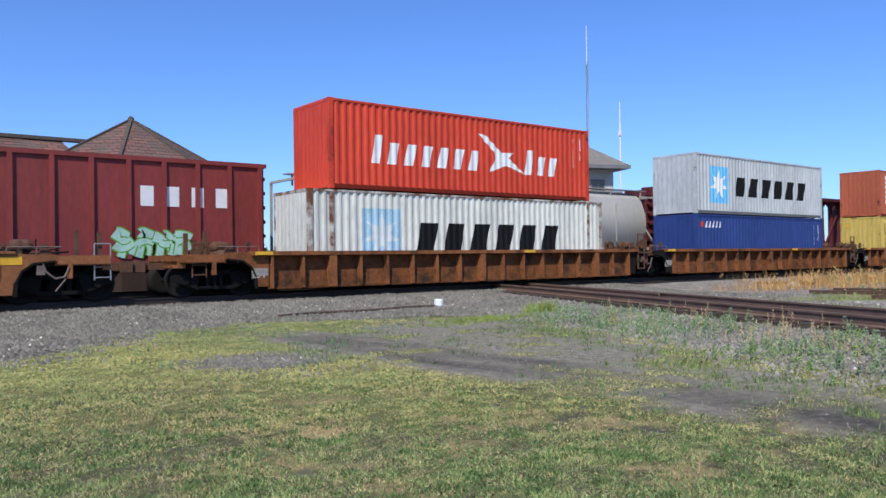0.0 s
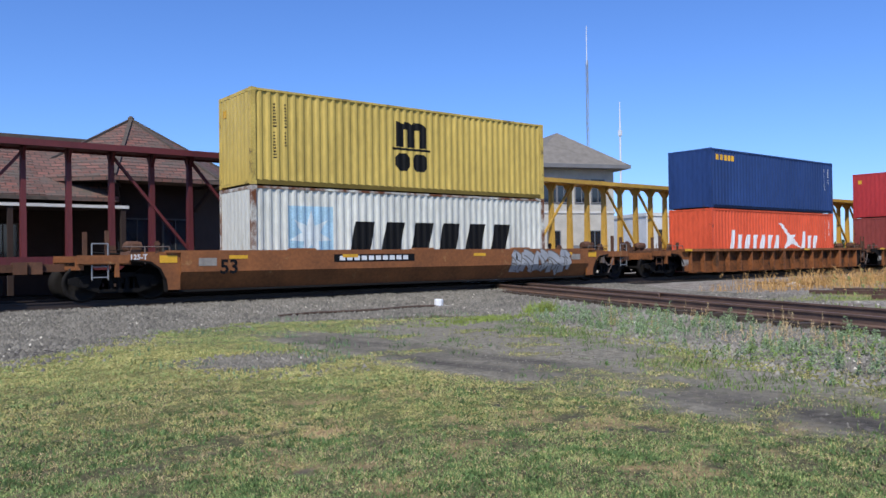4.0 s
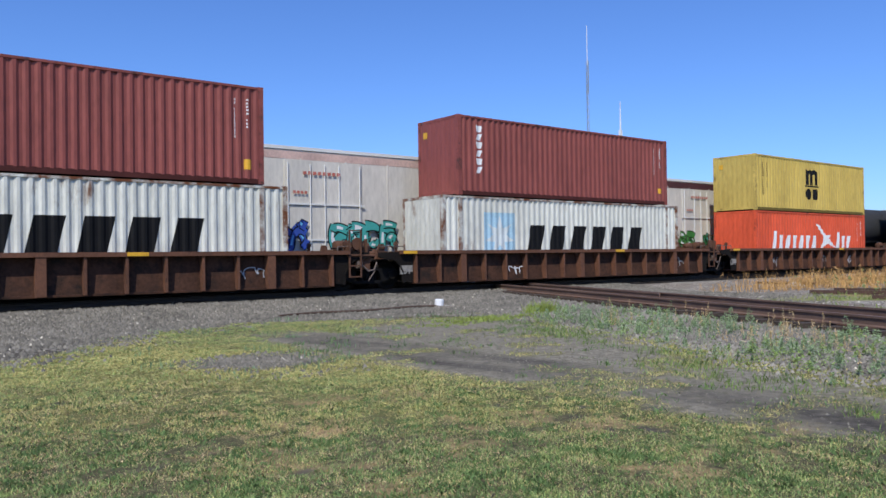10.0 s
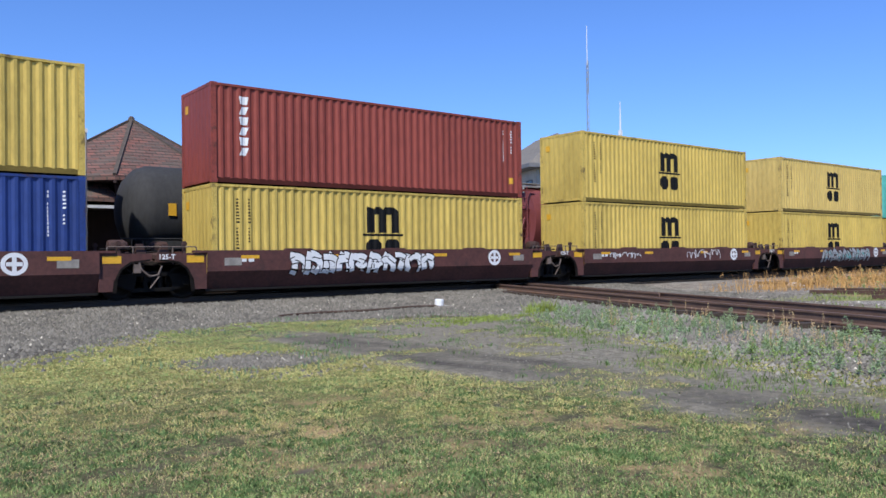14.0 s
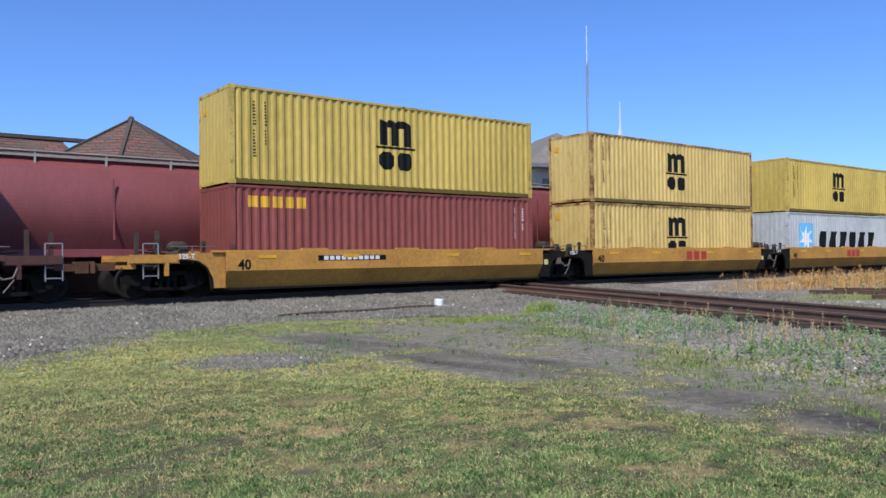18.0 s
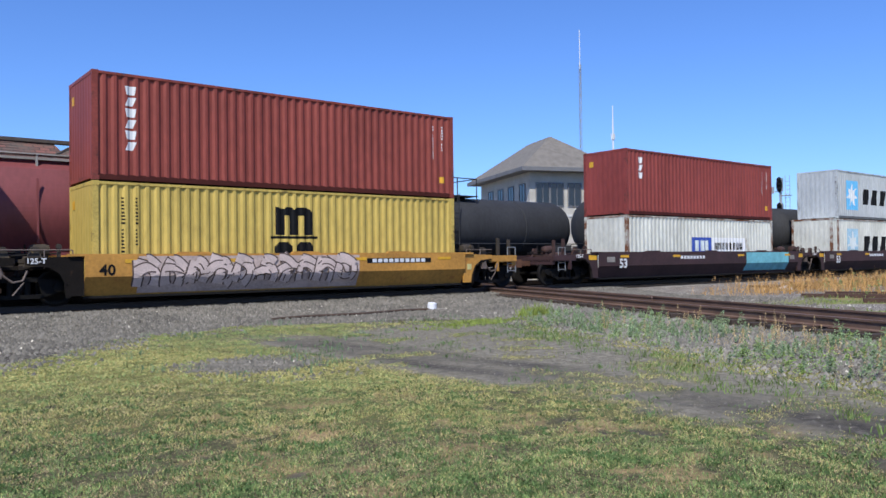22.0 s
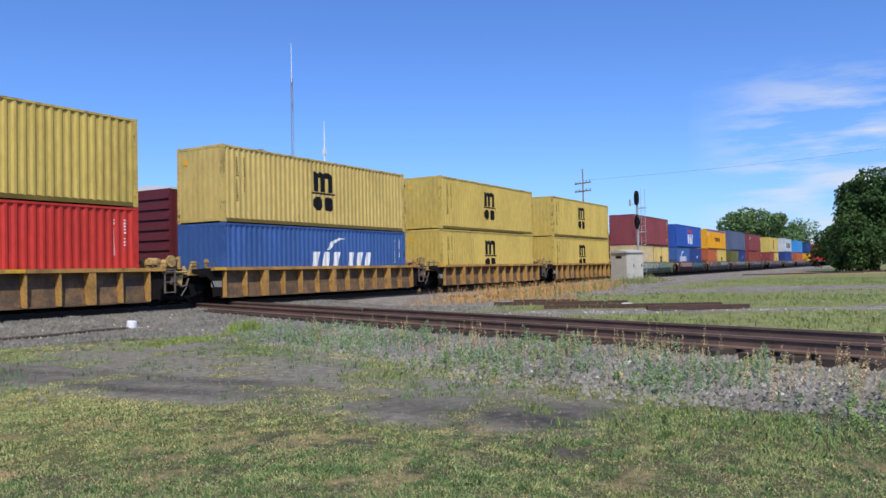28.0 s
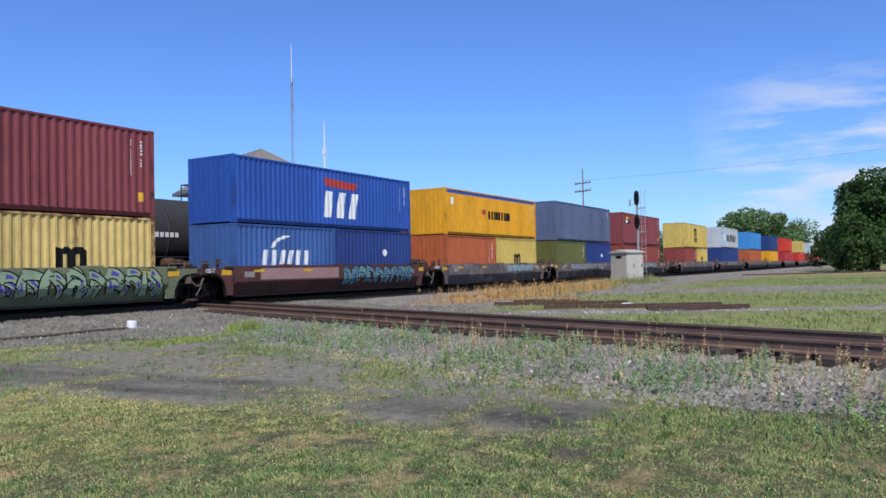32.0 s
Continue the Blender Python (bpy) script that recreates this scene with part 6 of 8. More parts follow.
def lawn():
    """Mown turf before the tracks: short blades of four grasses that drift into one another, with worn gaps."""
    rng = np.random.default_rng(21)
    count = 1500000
    # distance and bearing from the camera's stand, which is the origin
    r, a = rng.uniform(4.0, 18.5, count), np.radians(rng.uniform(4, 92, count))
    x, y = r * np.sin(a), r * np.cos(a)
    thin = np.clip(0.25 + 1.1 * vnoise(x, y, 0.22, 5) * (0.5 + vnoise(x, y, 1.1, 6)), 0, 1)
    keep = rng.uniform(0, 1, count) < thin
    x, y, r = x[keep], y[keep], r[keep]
    g, c, d, _, yellow, e = zones(x, y)
    keep = rng.uniform(0, 1, len(x)) < np.clip(1 - g * 1.15 - np.maximum(c, e) * 1.2, 0, 1) * (1 - 0.5 * d)
    x, y, r, yellow = x[keep], y[keep], r[keep], yellow[keep]
    shares = np.stack([0.20 + patchy(x, y, 0.0) * 0.9, 0.15 + patchy(x, y, 2.2) * 0.5 + yellow * 1.7, 0.18 + (patchy(x, y, 4.1) * 0.7 + (vnoise(x, y, 0.13, 34) > 0.62) * 0.6) * smooth(13, 7, r), (0.06 + 3.0 * (vnoise(x, y, 0.11, 33) > 0.66) + 0.5 * patchy(x, y, 1.3)) * smooth(10.5, 6.0, r)], 1)
    shares = np.cumsum(shares / shares.sum(1)[:, None], 1)
    sort = (rng.uniform(0, 1, len(x))[:, None] > shares[:, :3]).sum(1)
    for k, (name, label, tall, width, lean, col) in enumerate((
            ("lawn_grass", "short mown green lawn grass", (0.012, 0.036), 0.0085, 1.3, "8b9f61"), ("pale_lawn_grass", "yellowed mown lawn grass", (0.010, 0.032), 0.0085, 1.5, "bcb274"),
            ("straw_thatch", "dead brown thatch in the lawn", (0.006, 0.022), 0.010, 2.0, "c2ad85"), ("clover_tufts", "darker broad-leaved weeds in the lawn", (0.010, 0.036), 0.019, 1.6, "5a7244"))):
        q = sort == k
        px, py, n = x[q], y[q], int(q.sum())
        z = ground_height(px, py) - 0.006
        h = rng.uniform(tall[0], tall[1], n) * (0.6 + 0.8 * vnoise(px, py, 0.3, 44))
        w = rng.uniform(0.6, 1.3, n) * width * np.clip(r[q] / 8, 0.8, 1.5) / 2
        b, c = rng.uniform(0, 2 * np.pi, n), rng.uniform(0, 2 * np.pi, n)
        ln = rng.uniform(0.2, lean, n) * h
        v = np.stack([np.stack([px - np.cos(b) * w, py - np.sin(b) * w, z], 1), np.stack([px + np.cos(b) * w, py + np.sin(b) * w, z], 1), np.stack([px + np.cos(c) * ln, py + np.sin(c) * ln, z + h], 1)], 1)
        raw_mesh(name, label, v.reshape(-1, 3), np.arange(3 * n).reshape(-1, 3), leaf_mat(name + "_leaf", col))


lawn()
blades("gravel_edge_grass", "taller blue-green grass at the gravel's edge", 9000, (3, 9), (14, 17), lambda x, y: np.clip(1 - np.abs(gravel_at(x, y) - 0.35) * 2.4, 0, 1) * 0.7 * (vnoise(x, y, 0.9, 31) > 0.45), (0.06, 0.15), 0.014, BLUEWEED, 24, 0.7, 0.12)
def shoulder(x, y, lo=-3.9, hi=-1.35):
    """The branch ballast's shoulder on the lawn's side."""
    o = cross_off(x, y)
    return smooth(lo - 0.8, lo + 0.5, o) * smooth(hi + 0.1, hi - 0.5, o) * smooth(15.5, 11, y)


def leafy(name, label, count, lo, hi, place, tall, spread, leaf, per, material, seed, low=0.1):
    """Upright weeds: small leaves set round each stem, fewer and shorter towards the tip."""
    rng = np.random.default_rng(seed)
    x, y = rng.uniform(lo[0], hi[0], count), rng.uniform(lo[1], hi[1], count)
    ok = rng.uniform(0, 1, count) < place(x, y)
    x, y = x[ok], y[ok]
    h = rng.uniform(tall[0], tall[1], len(x)) * rng.uniform(0.6, 1.1, len(x))
    n = len(x) * per
    x, y, h = np.repeat(x, per), np.repeat(y, per), np.repeat(h, per)
    t = rng.uniform(low, 1, n)
    a = rng.uniform(0, 2 * np.pi, n)
    reach = spread * h * (1.1 - t) * rng.uniform(0.3, 1.0, n)
    c = np.stack([x + np.cos(a) * reach, y + np.sin(a) * reach, ground_height(x, y) + h * t], 1)
    e1 = np.stack([np.cos(a), np.sin(a), rng.uniform(-0.2, 0.9, n)], 1)
    e1 /= np.linalg.norm(e1, axis=1)[:, None]
    e2 = np.cross(e1, rng.normal(0, 1, (n, 3)))
    e2 /= np.linalg.norm(e2, axis=1)[:, None]
    k = (leaf * rng.uniform(0.6, 1.4, n))[:, None]
    v = np.stack([c - e1 * k, c + e2 * k * 0.4, c + e1 * k, c - e2 * k * 0.4], 1).reshape(-1, 3)
    return raw_mesh(name, label, v, np.arange(4 * n).reshape(-1, 4), material)


blades("trackside_weeds", "green weeds in the branch line's ballast", 22000, (7, -2), (20, 14), lambda x, y: shoulder(x, y) * np.clip((vnoise(x, y, 0.9, 45) - 0.42) * 4, 0, 1), (0.04, 0.16), 0.013, BLUEWEED, 25, 1.2, 0.10)
leafy("weed_bushes", "bushy grey-green weeds along the ballast shoulder", 6500, (7, -2), (21, 14), lambda x, y: shoulder(x, y) * np.clip((vnoise(x, y, 0.75, 41) - 0.56) * 6, 0.02, 1), (0.10, 0.36), 0.42, 0.0135, 100, leaf_mat("bush_weed_leaf", "8ca276"), 35)
leafy("green_weeds", "fresh green low weeds along the ballast shoulder", 5000, (7, -2), (21, 14), lambda x, y: shoulder(x, y) * np.clip((vnoise(x, y, 0.6, 57) - 0.58) * 5, 0.01, 1), (0.06, 0.2), 0.7, 0.015, 60, leaf_mat("green_weed_leaf", "8ba25c"), 58)
leafy("seed_stalks", "straw-coloured seeding weeds in the ballast", 4800, (7, -1), (20, 12), lambda x, y: shoulder(x, y, -3.2, -1.4) * (0.05 + 0.6 * (vnoise(x, y, 1.1, 49) > 0.64)) + ellipse(x, y, 11.0, 3.6, 0.6, 1.2) * 0.5, (0.16, 0.48), 0.13, 0.010, 95, leaf_mat("seed_stalk_leaf", "c8b083"), 59)
blades("branch_edge_grass", "ragged grass where the ballast meets the lawn", 60000, (6, 0), (18, 13), lambda x, y: shoulder(x, y, -5.2, -3.9) * np.clip((vnoise(x, y, 0.6, 46) - 0.35) * 3, 0, 1), (0.03, 0.12), 0.012, leaf_mat("edge_grass_leaf", "6c8048"), 39, 1.0, 0.08)
blades("island_grass", "bright tuft of grass in the gravel by the crossing", 26000, (9, 12), (15, 15.5), lambda x, y: ellipse(x, y, 12.0, 13.5, 2.1, 0.5, 0.12), (0.02, 0.08), 0.016, leaf_mat("island_grass_leaf", "85954a"), 47, 1.0, 0.06)
blades("crossing_tuft", "tall green grass tuft beside the crossing", 1500, (13.3, 13.4), (14.4, 14.3), lambda x, y: ellipse(x, y, 13.9, 13.85, 0.35, 0.25), (0.1, 0.34), 0.018, leaf_mat("island_grass_leaf", "85954a"), 48, 0.6, 0.08)
blades("path_turf", "low mossy grass between the path and the ballast", 34000, (6, 1), (19, 15.5), lambda x, y: smooth(0.5, 1.0, cross_off(x, y) + 4.1 + 0.39 * y) * smooth(-3.9, -4.6, cross_off(x, y)) * np.clip((vnoise(x, y, 0.9, 3) * 0.6 + vnoise(x, y, 0.35, 5) * 0.4 - 0.46) * 5, 0, 1), (0.02, 0.06), 0.014, leaf_mat("moss_leaf", "8f9058"), 36, 1.0)
blades("path_tufts", "sparse small weeds on the worn path", 42000, (4, 1), (18, 16), lambda x, y: zones(x, y)[5] * np.clip((vnoise(x, y, 0.5, 81) - 0.45) * 3, 0, 1), (0.02, 0.08), 0.012, leaf_mat("path_weed_leaf", "5f7848"), 38, 1.2, 0.06)
leafy("dry_weeds", "tall dry russet weeds round the old ties", 1500, (24, 7), (58, 20), lambda x, y: (ellipse(x, y, 40, 17.0, 11.0, 1.7, 0.05) * 0.9 + ellipse(x, y, 31, 13.5, 3.5, 1.4, 0.9) * 0.4), (0.3, 0.8), 0.3, 0.04, 34, leaf_mat("russet_weed", "c29c68"), 27)
blades("dry_stalks", "thin dry standing stalks round the old ties", 26000, (24, 7), (58, 20), lambda x, y: ellipse(x, y, 40, 17.0, 11.0, 1.7, 0.05) * 0.9 + ellipse(x, y, 31, 13.5, 3.5, 1.4, 0.9) * 0.4, (0.2, 0.75), 0.020, leaf_mat("dry_stalk", "b8915a"), 31, 0.6, 0.25)
leafy("lot_weeds", "green weeds among the dry ones", 900, (24, 7), (60, 20), lambda x, y: ellipse(x, y, 46, 17.0, 11.0, 2.0, 0.05) * 0.8 + ellipse(x, y, 31, 12.5, 4.5, 2.0, 0.9) * 0.4, (0.25, 0.7), 0.4, 0.05, 30, leaf_mat("lot_weed_leaf", "8b9862"), 30)
blades("cabinet_weeds", "green weeds round the relay cabinet", 2600, (55, 15.5), (63, 19), lambda x, y: vnoise(x, y, 1.2, 51), (0.15, 0.6), 0.04, leaf_mat("cabinet_weed_leaf", "84895a"), 37, 0.7, 0.25)
blades("lot_grass", "patchy green grass on the open lot", 60000, (14, -6), (75, 20), lambda x, y: np.clip(1 - gravel_at(x, y) * 1.7, 0, 1) * (cross_off(x, y) > 2.5), (0.04, 0.16), 0.03, leaf_mat("lot_grass_leaf", "7d8b52"), 28, 0.8, 0.3)


def old_cable():
    """Rusty cable lying on the gravel towards the marker, one swept tube."""
    m, n = Mesh(), 6
    vs = []
    for i in range(26):
        t = i / 25
        x, y = 8.6 + 5.0 * t, 18.3 - 0.5 * t + 0.12 * math.sin(t * 9) - 0.6 * (1 - t) ** 2
        z = float(ground_height(np.array(x), np.array(y))) + 0.045
        vs += [(x, y + 0.04 * math.cos(k * math.pi / 3), z + 0.04 * math.sin(k * math.pi / 3)) for k in range(n)]
    m.add(vs, [(r * n + k, r * n + (k + 1) % n, (r + 1) * n + (k + 1) % n, (r + 1) * n + k) for r in range(25) for k in range(n)] + [tuple(range(n)), tuple(range(25 * n, 26 * n))])
    solid("old_cable", m, mat("rusty_cable", "4a3a30", 0.9, 0, 0.3, 5.0), "rusty old cable lying loose on the gravel", "cable")


old_cable()


# ---- things beside the tracks ----
def marker_pot(x, y):
    z = float(ground_height(np.array(x), np.array(y)))
    root = thing("marker_post", "short white concrete marker stub standing in gravel", "marker", m=pose(x, y, z, 0, 4, 0))
    part("stub", Mesh().lathe([(0, 0.13), (0.02, 0.14), (0.2, 0.135), (0.23, 0.12), (0.24, 0.06)], (0, 0, 0), 14, "z"), WHITE, root)
    part("base_slab", Mesh().tapered([(-0.2, -0.15, 0), (0.42, -0.15, 0), (0.42, 0.15, 0), (-0.2, 0.15, 0)], [(-0.16, -0.12, 0.05), (0.38, -0.1, 0.07), (0.36, 0.1, 0.07), (-0.16, 0.12, 0.05)]), mat("old_concrete", "9a978f", 0.9, 0, 0.3, 6), root)


marker_pot(13.75, 17.9)


def spare_tie(x, y, rz, L, i):
    z = float(ground_height(np.array(x), np.array(y)))
    m = Mesh().box(-L / 2, L / 2, -0.11, 0.11, 0.0, 0.13)
    solid("railway_tie", m, mat("red_brown_tie", "4c382e", 0.9, 0, 0.4, 3.0, 0.4, 30), "weathered red-brown wooden tie lying in the weeds", "railway tie", "loose ties on the lot", m=pose(x, y, z + 0.02, 0, 0, rz))


for i, (x, y, rz, L) in enumerate(((33.5, 18.0, -64, 2.6), (27.6, 11.2, -66, 5.0), (26.2, 8.0, -62, 6.0), (25.2, 5.6, -60, 3.2), (29.5, 12.6, -70, 2.6), (98, 12.5, -66, 8.0), (104, 8.0, -62, 9.0), (109, 3.5, -60, 8.0))):
    spare_tie(x, y, rz, L, i)
for x, y, s in ((32.6, 17.2, 0.3), (26.6, 8.3, 0.28), (12.3, 0.6, 0.22), (31.8, 16.5, 0.22)):
    z = float(ground_height(np.array(x), np.array(y)))
    rb = random.Random(int(x * 10))
    bmx = bmesh.new()
    bmesh.ops.create_icosphere(bmx, subdivisions=2, radius=s)
    for v in bmx.verts:
        v.co *= rb.uniform(0.8, 1.1)
        v.co.z *= 0.45
    me = bpy.data.meshes.new("rubble_stone")
    bmx.to_mesh(me)
    bmx.free()
    me.materials.append(mat("pale_rubble", "c2bfb8", 0.9, 0, 0.25, 5))
    ob = tagged(new("rubble_stone", me), "pale broken lump of concrete on the ground", "rubble", "pale rubble lumps")
    ob.matrix_world = pose(x, y, z + s * 0.2, 0, 0, x * 40)


def relay_cabinet(x, y):
    z = 0.2
    root = thing("relay_cabinet", "pale grey steel trackside relay cabinet with a small peaked roof", "cabinet", m=pose(x, y, z, 0, 0, -24))
    body = mat("cabinet_grey", "bcb7aa", 0.55, 0.1, 0.15, 2.0)
    part("cabinet_body", Mesh().box(-0.95, 0.95, -0.8, 0.8, 0.1, 2.25), body, root)
    part("cabinet_roof", Mesh().extrude([(-0.95, 2.24), (-0.95, 2.32), (0, 2.5), (0.95, 2.32), (0.95, 2.24)], -1.05, 1.05), body, root)
    part("footing", Mesh().box(-1.0, 1.0, -0.85, 0.85, -0.3, 0.1), mat("old_concrete", "9a978f"), root)
    for s in (-0.46, 0.46):
        part("cabinet_door", Mesh().box(s - 0.43, s + 0.43, -0.83, -0.80, 0.22, 2.12), body, root)
        part("door_handle", Mesh().box(s + 0.25, s + 0.3, -0.87, -0.83, 1.1, 1.35), STEEL, root)
    part("vent", Mesh().box(-0.955, -0.95, -0.3, 0.3, 1.8, 2.0), STEEL, root)


def signal_mast(x, y):
    z = 0.2
    root = thing("railway_signal", "aluminium colour-light railway signal mast with two black target heads", "signal", m=pose(x, y, z, 0, 0, -78))
    alu = mat("signal_aluminium", "aeb0b0", 0.45, 0.5, 0.2, 3.0)
    part("mast", Mesh().tube((0, 0, -0.3), (0, 0, 7.2), 0.10, 12), alu, root)
    part("mast_base", Mesh().tapered([(-0.3, -0.3, -0.3), (0.3, -0.3, -0.3), (0.3, 0.3, -0.3), (-0.3, 0.3, -0.3)], [(-0.2, -0.2, 0.4), (0.2, -0.2, 0.4), (0.2, 0.2, 0.4), (-0.2, 0.2, 0.4)]), alu, root)
    for zz in (4.7, 6.7):
        hd = Mesh()
        n = 20
        ring_ = [(0.22 * math.cos(2 * math.pi * i / n), zz + 0.15 + (0.62 if math.sin(2 * math.pi * i / n) > 0 else 0.62) * math.sin(2 * math.pi * i / n)) for i in range(n)]
        hd.add([(a - 0.02, -0.30, b) for a, b in ring_] + [(a - 0.02, -0.26, b) for a, b in ring_], [tuple(range(n)), tuple(range(2 * n - 1, n - 1, -1))] + [(i, (i + 1) % n, n + (i + 1) % n, n + i) for i in range(n)])
        tg = part("target_head", hd, BLACK, root)
        for k in (-0.25, 0.1, 0.45):
            part("lens_hood", Mesh().tube((-0.02, -0.62, zz + k + 0.1), (-0.02, -0.26, zz + k + 0.1), 0.11, 12), BLACK, tg)
        part("head_case", Mesh().box(-0.2, 0.16, -0.26, 0.14, zz - 0.34, zz + 0.7), alu, root)
    part("ladder", Mesh().tube((0.28, 0.25, 0), (0.28, 0.25, 7.6), 0.02, 6).tube((0.62, 0.25, 0), (0.62, 0.25, 7.6), 0.02, 6), alu, root)
    rung = Mesh().tube((0.28, 0.25, 0), (0.62, 0.25, 0), 0.014, 6).data("rung", alu)
    for k in range(22):
        part("rung", rung, alu, root, at=pose(0, 0, 0.4 + k * 0.32))
    for zz in (4.0, 6.0):
        part("platform", Mesh().box(-0.1, 0.7, -0.1, 0.5, zz, zz + 0.05), alu, root)
    part("side_arm", Mesh().tube((0, 0, 6.35), (-0.55, -0.1, 6.35), 0.03, 6).tube((-0.55, -0.1, 6.2), (-0.55, -0.1, 6.75), 0.09, 10), alu, root)


relay_cabinet(60.0, 18.65)
signal_mast(64.0, 18.9)


def lattice_mast(x, y, h, w, label, material):
    root = thing("radio_mast", label, "radio mast", m=pose(x, y, 0, 0, 0, 20))
    legs = [(math.cos(a) * w, math.sin(a) * w) for a in (0.5, 2.6, 4.7)]
    for a, b in legs:
        part("leg", Mesh().tube((a, b, 0), (a, b, h * 0.855), 0.022, 6), material, root)
    br = Mesh()
    k, z = 0, 0.0
    while z < h * 0.855 - 0.6:
        for i in range(3):
            p, q = legs[i], legs[(i + 1) % 3]
            br.tube((*p, z), (*q, z + 0.6), 0.010, 4, caps=False)
        z += 0.6
    part("bracing", br, material, root)
    part("aerial", Mesh().tube((0, 0, h * 0.84), (0, 0, h), 0.042, 8, 0.03), WHITE, root)
    part("side_aerial", Mesh().tube((w * 1.6, 0, h * 0.72), (w * 1.6, 0, h * 0.86), 0.03, 6).tube((0, 0, h * 0.74), (w * 1.6, 0, h * 0.74), 0.02, 6), material, root)


lattice_mast(56.7, 50.0, 23.5, 0.12, "slender grey lattice radio mast with a whip aerial", GALV)
root = thing("antenna_pole", "slim grey steel pole with a pale whip aerial", "pole", m=pose(54.1, 44.0, 0))
part("pole", Mesh().tube((0, 0, 0), (0, 0, 13.2), 0.10, 10, 0.07), WHITE, root)
part("whip", Mesh().tube((0, 0, 13.2), (0, 0, 14.9), 0.06, 8, 0.03), WHITE, root)
part("bracket", Mesh().box(-0.12, 0.12, -0.12, 0.12, 11.9, 12.4), WHITE, root)


def utility_pole(x, y, h, arms, rz):
    wood = mat("pole_wood", "8a827a", 0.9, 0, 0.3, 3.0)
    root = thing("utility_pole", "grey wooden utility pole with crossarms and insulators", "utility pole", "utility poles", m=pose(x, y, 0, 0, 0, rz))
    part("pole", Mesh().tube((0, 0, -0.3), (0, 0, h), 0.12, 10, 0.08), wood, root)
    for k in range(arms):
        z = h - 1.6 - 0.9 * k
        arm = part("crossarm", Mesh().box(-1.25, 1.25, -0.06, 0.06, z - 0.07, z + 0.07), wood, root)
        for q in (-1.1, -0.55, 0.55, 1.1):
            part("insulator", Mesh().tube((q, 0, z + 0.07), (q, 0, z + 0.25), 0.05, 8), GALV, arm)


utility_pole(83.0, 30.6, 12.4, 2, 65)
utility_pole(72.0, 0.75, 9.9, 1, 20)
signal_mast(58.6, 31.2)
wire = Mesh()
prev = None
for i in range(25):
    t = i / 24
    p = Vector((83.0 + 12 * t, 30.6 - 43 * t, 11.1 + 3.2 * t - 0.5 * math.sin(math.pi * t)))
    if prev is not None:
        wire.tube(prev, p, 0.012, 4, caps=False)
    prev = p
solid("overhead_wire", wire, mat("wire", "6a6f78", 0.6), "thin dark overhead wire running from the utility pole", "wire")


# ---- buildings ----
def roof_tiles_mat(name, a, b, joint):
    """Staggered tiles up a slope, mottled with grey weathering."""
    m = bpy.data.materials.new(name)
    m.use_nodes = True
    n, l = m.node_tree.nodes, m.node_tree.links
    bs = n["Principled BSDF"]
    bs.inputs["Roughness"].default_value = 0.9
    tc, sep, com = n.new("ShaderNodeTexCoord"), n.new("ShaderNodeSeparateXYZ"), n.new("ShaderNodeCombineXYZ")
    l.new(tc.outputs["Object"], sep.inputs["Vector"])
    up = n.new("ShaderNodeMath")
    up.operation, up.inputs[1].default_value = "MULTIPLY", 1.9
    l.new(sep.outputs["Z"], up.inputs[0])
    l.new(sep.outputs["X"], com.inputs["X"])
    l.new(up.outputs["Value"], com.inputs["Y"])
    br = n.new("ShaderNodeTexBrick")
    br.inputs["Scale"].default_value, br.inputs["Brick Width"].default_value, br.inputs["Row Height"].default_value = 1.0, 0.42, 0.27
    br.inputs["Color1"].default_value, br.inputs["Color2"].default_value, br.inputs["Mortar"].default_value = rgb(a), rgb(b), rgb(joint)
    br.inputs["Mortar Size"].default_value, br.inputs["Mortar Smooth"].default_value = 0.028, 0.4
    l.new(com.outputs["Vector"], br.inputs["Vector"])
    noi, ran, mix_ = n.new("ShaderNodeTexNoise"), n.new("ShaderNodeMapRange"), n.new("ShaderNodeMix")
    noi.inputs["Scale"].default_value, noi.inputs["Detail"].default_value = 1.1, 7
    ran.inputs["From Min"].default_value, ran.inputs["From Max"].default_value, ran.inputs["To Max"].default_value = 0.40, 0.66, 0.75
    mix_.data_type = "RGBA"
    mix_.inputs["B"].default_value = rgb("57524a")
    l.new(tc.outputs["Object"], noi.inputs["Vector"])
    l.new(noi.outputs["Fac"], ran.inputs["Value"])
    l.new(ran.outputs["Result"], mix_.inputs["Factor"])
    l.new(br.outputs["Color"], mix_.inputs["A"])
    l.new(mix_.outputs["Result"], bs.inputs["Base Color"])
    return m


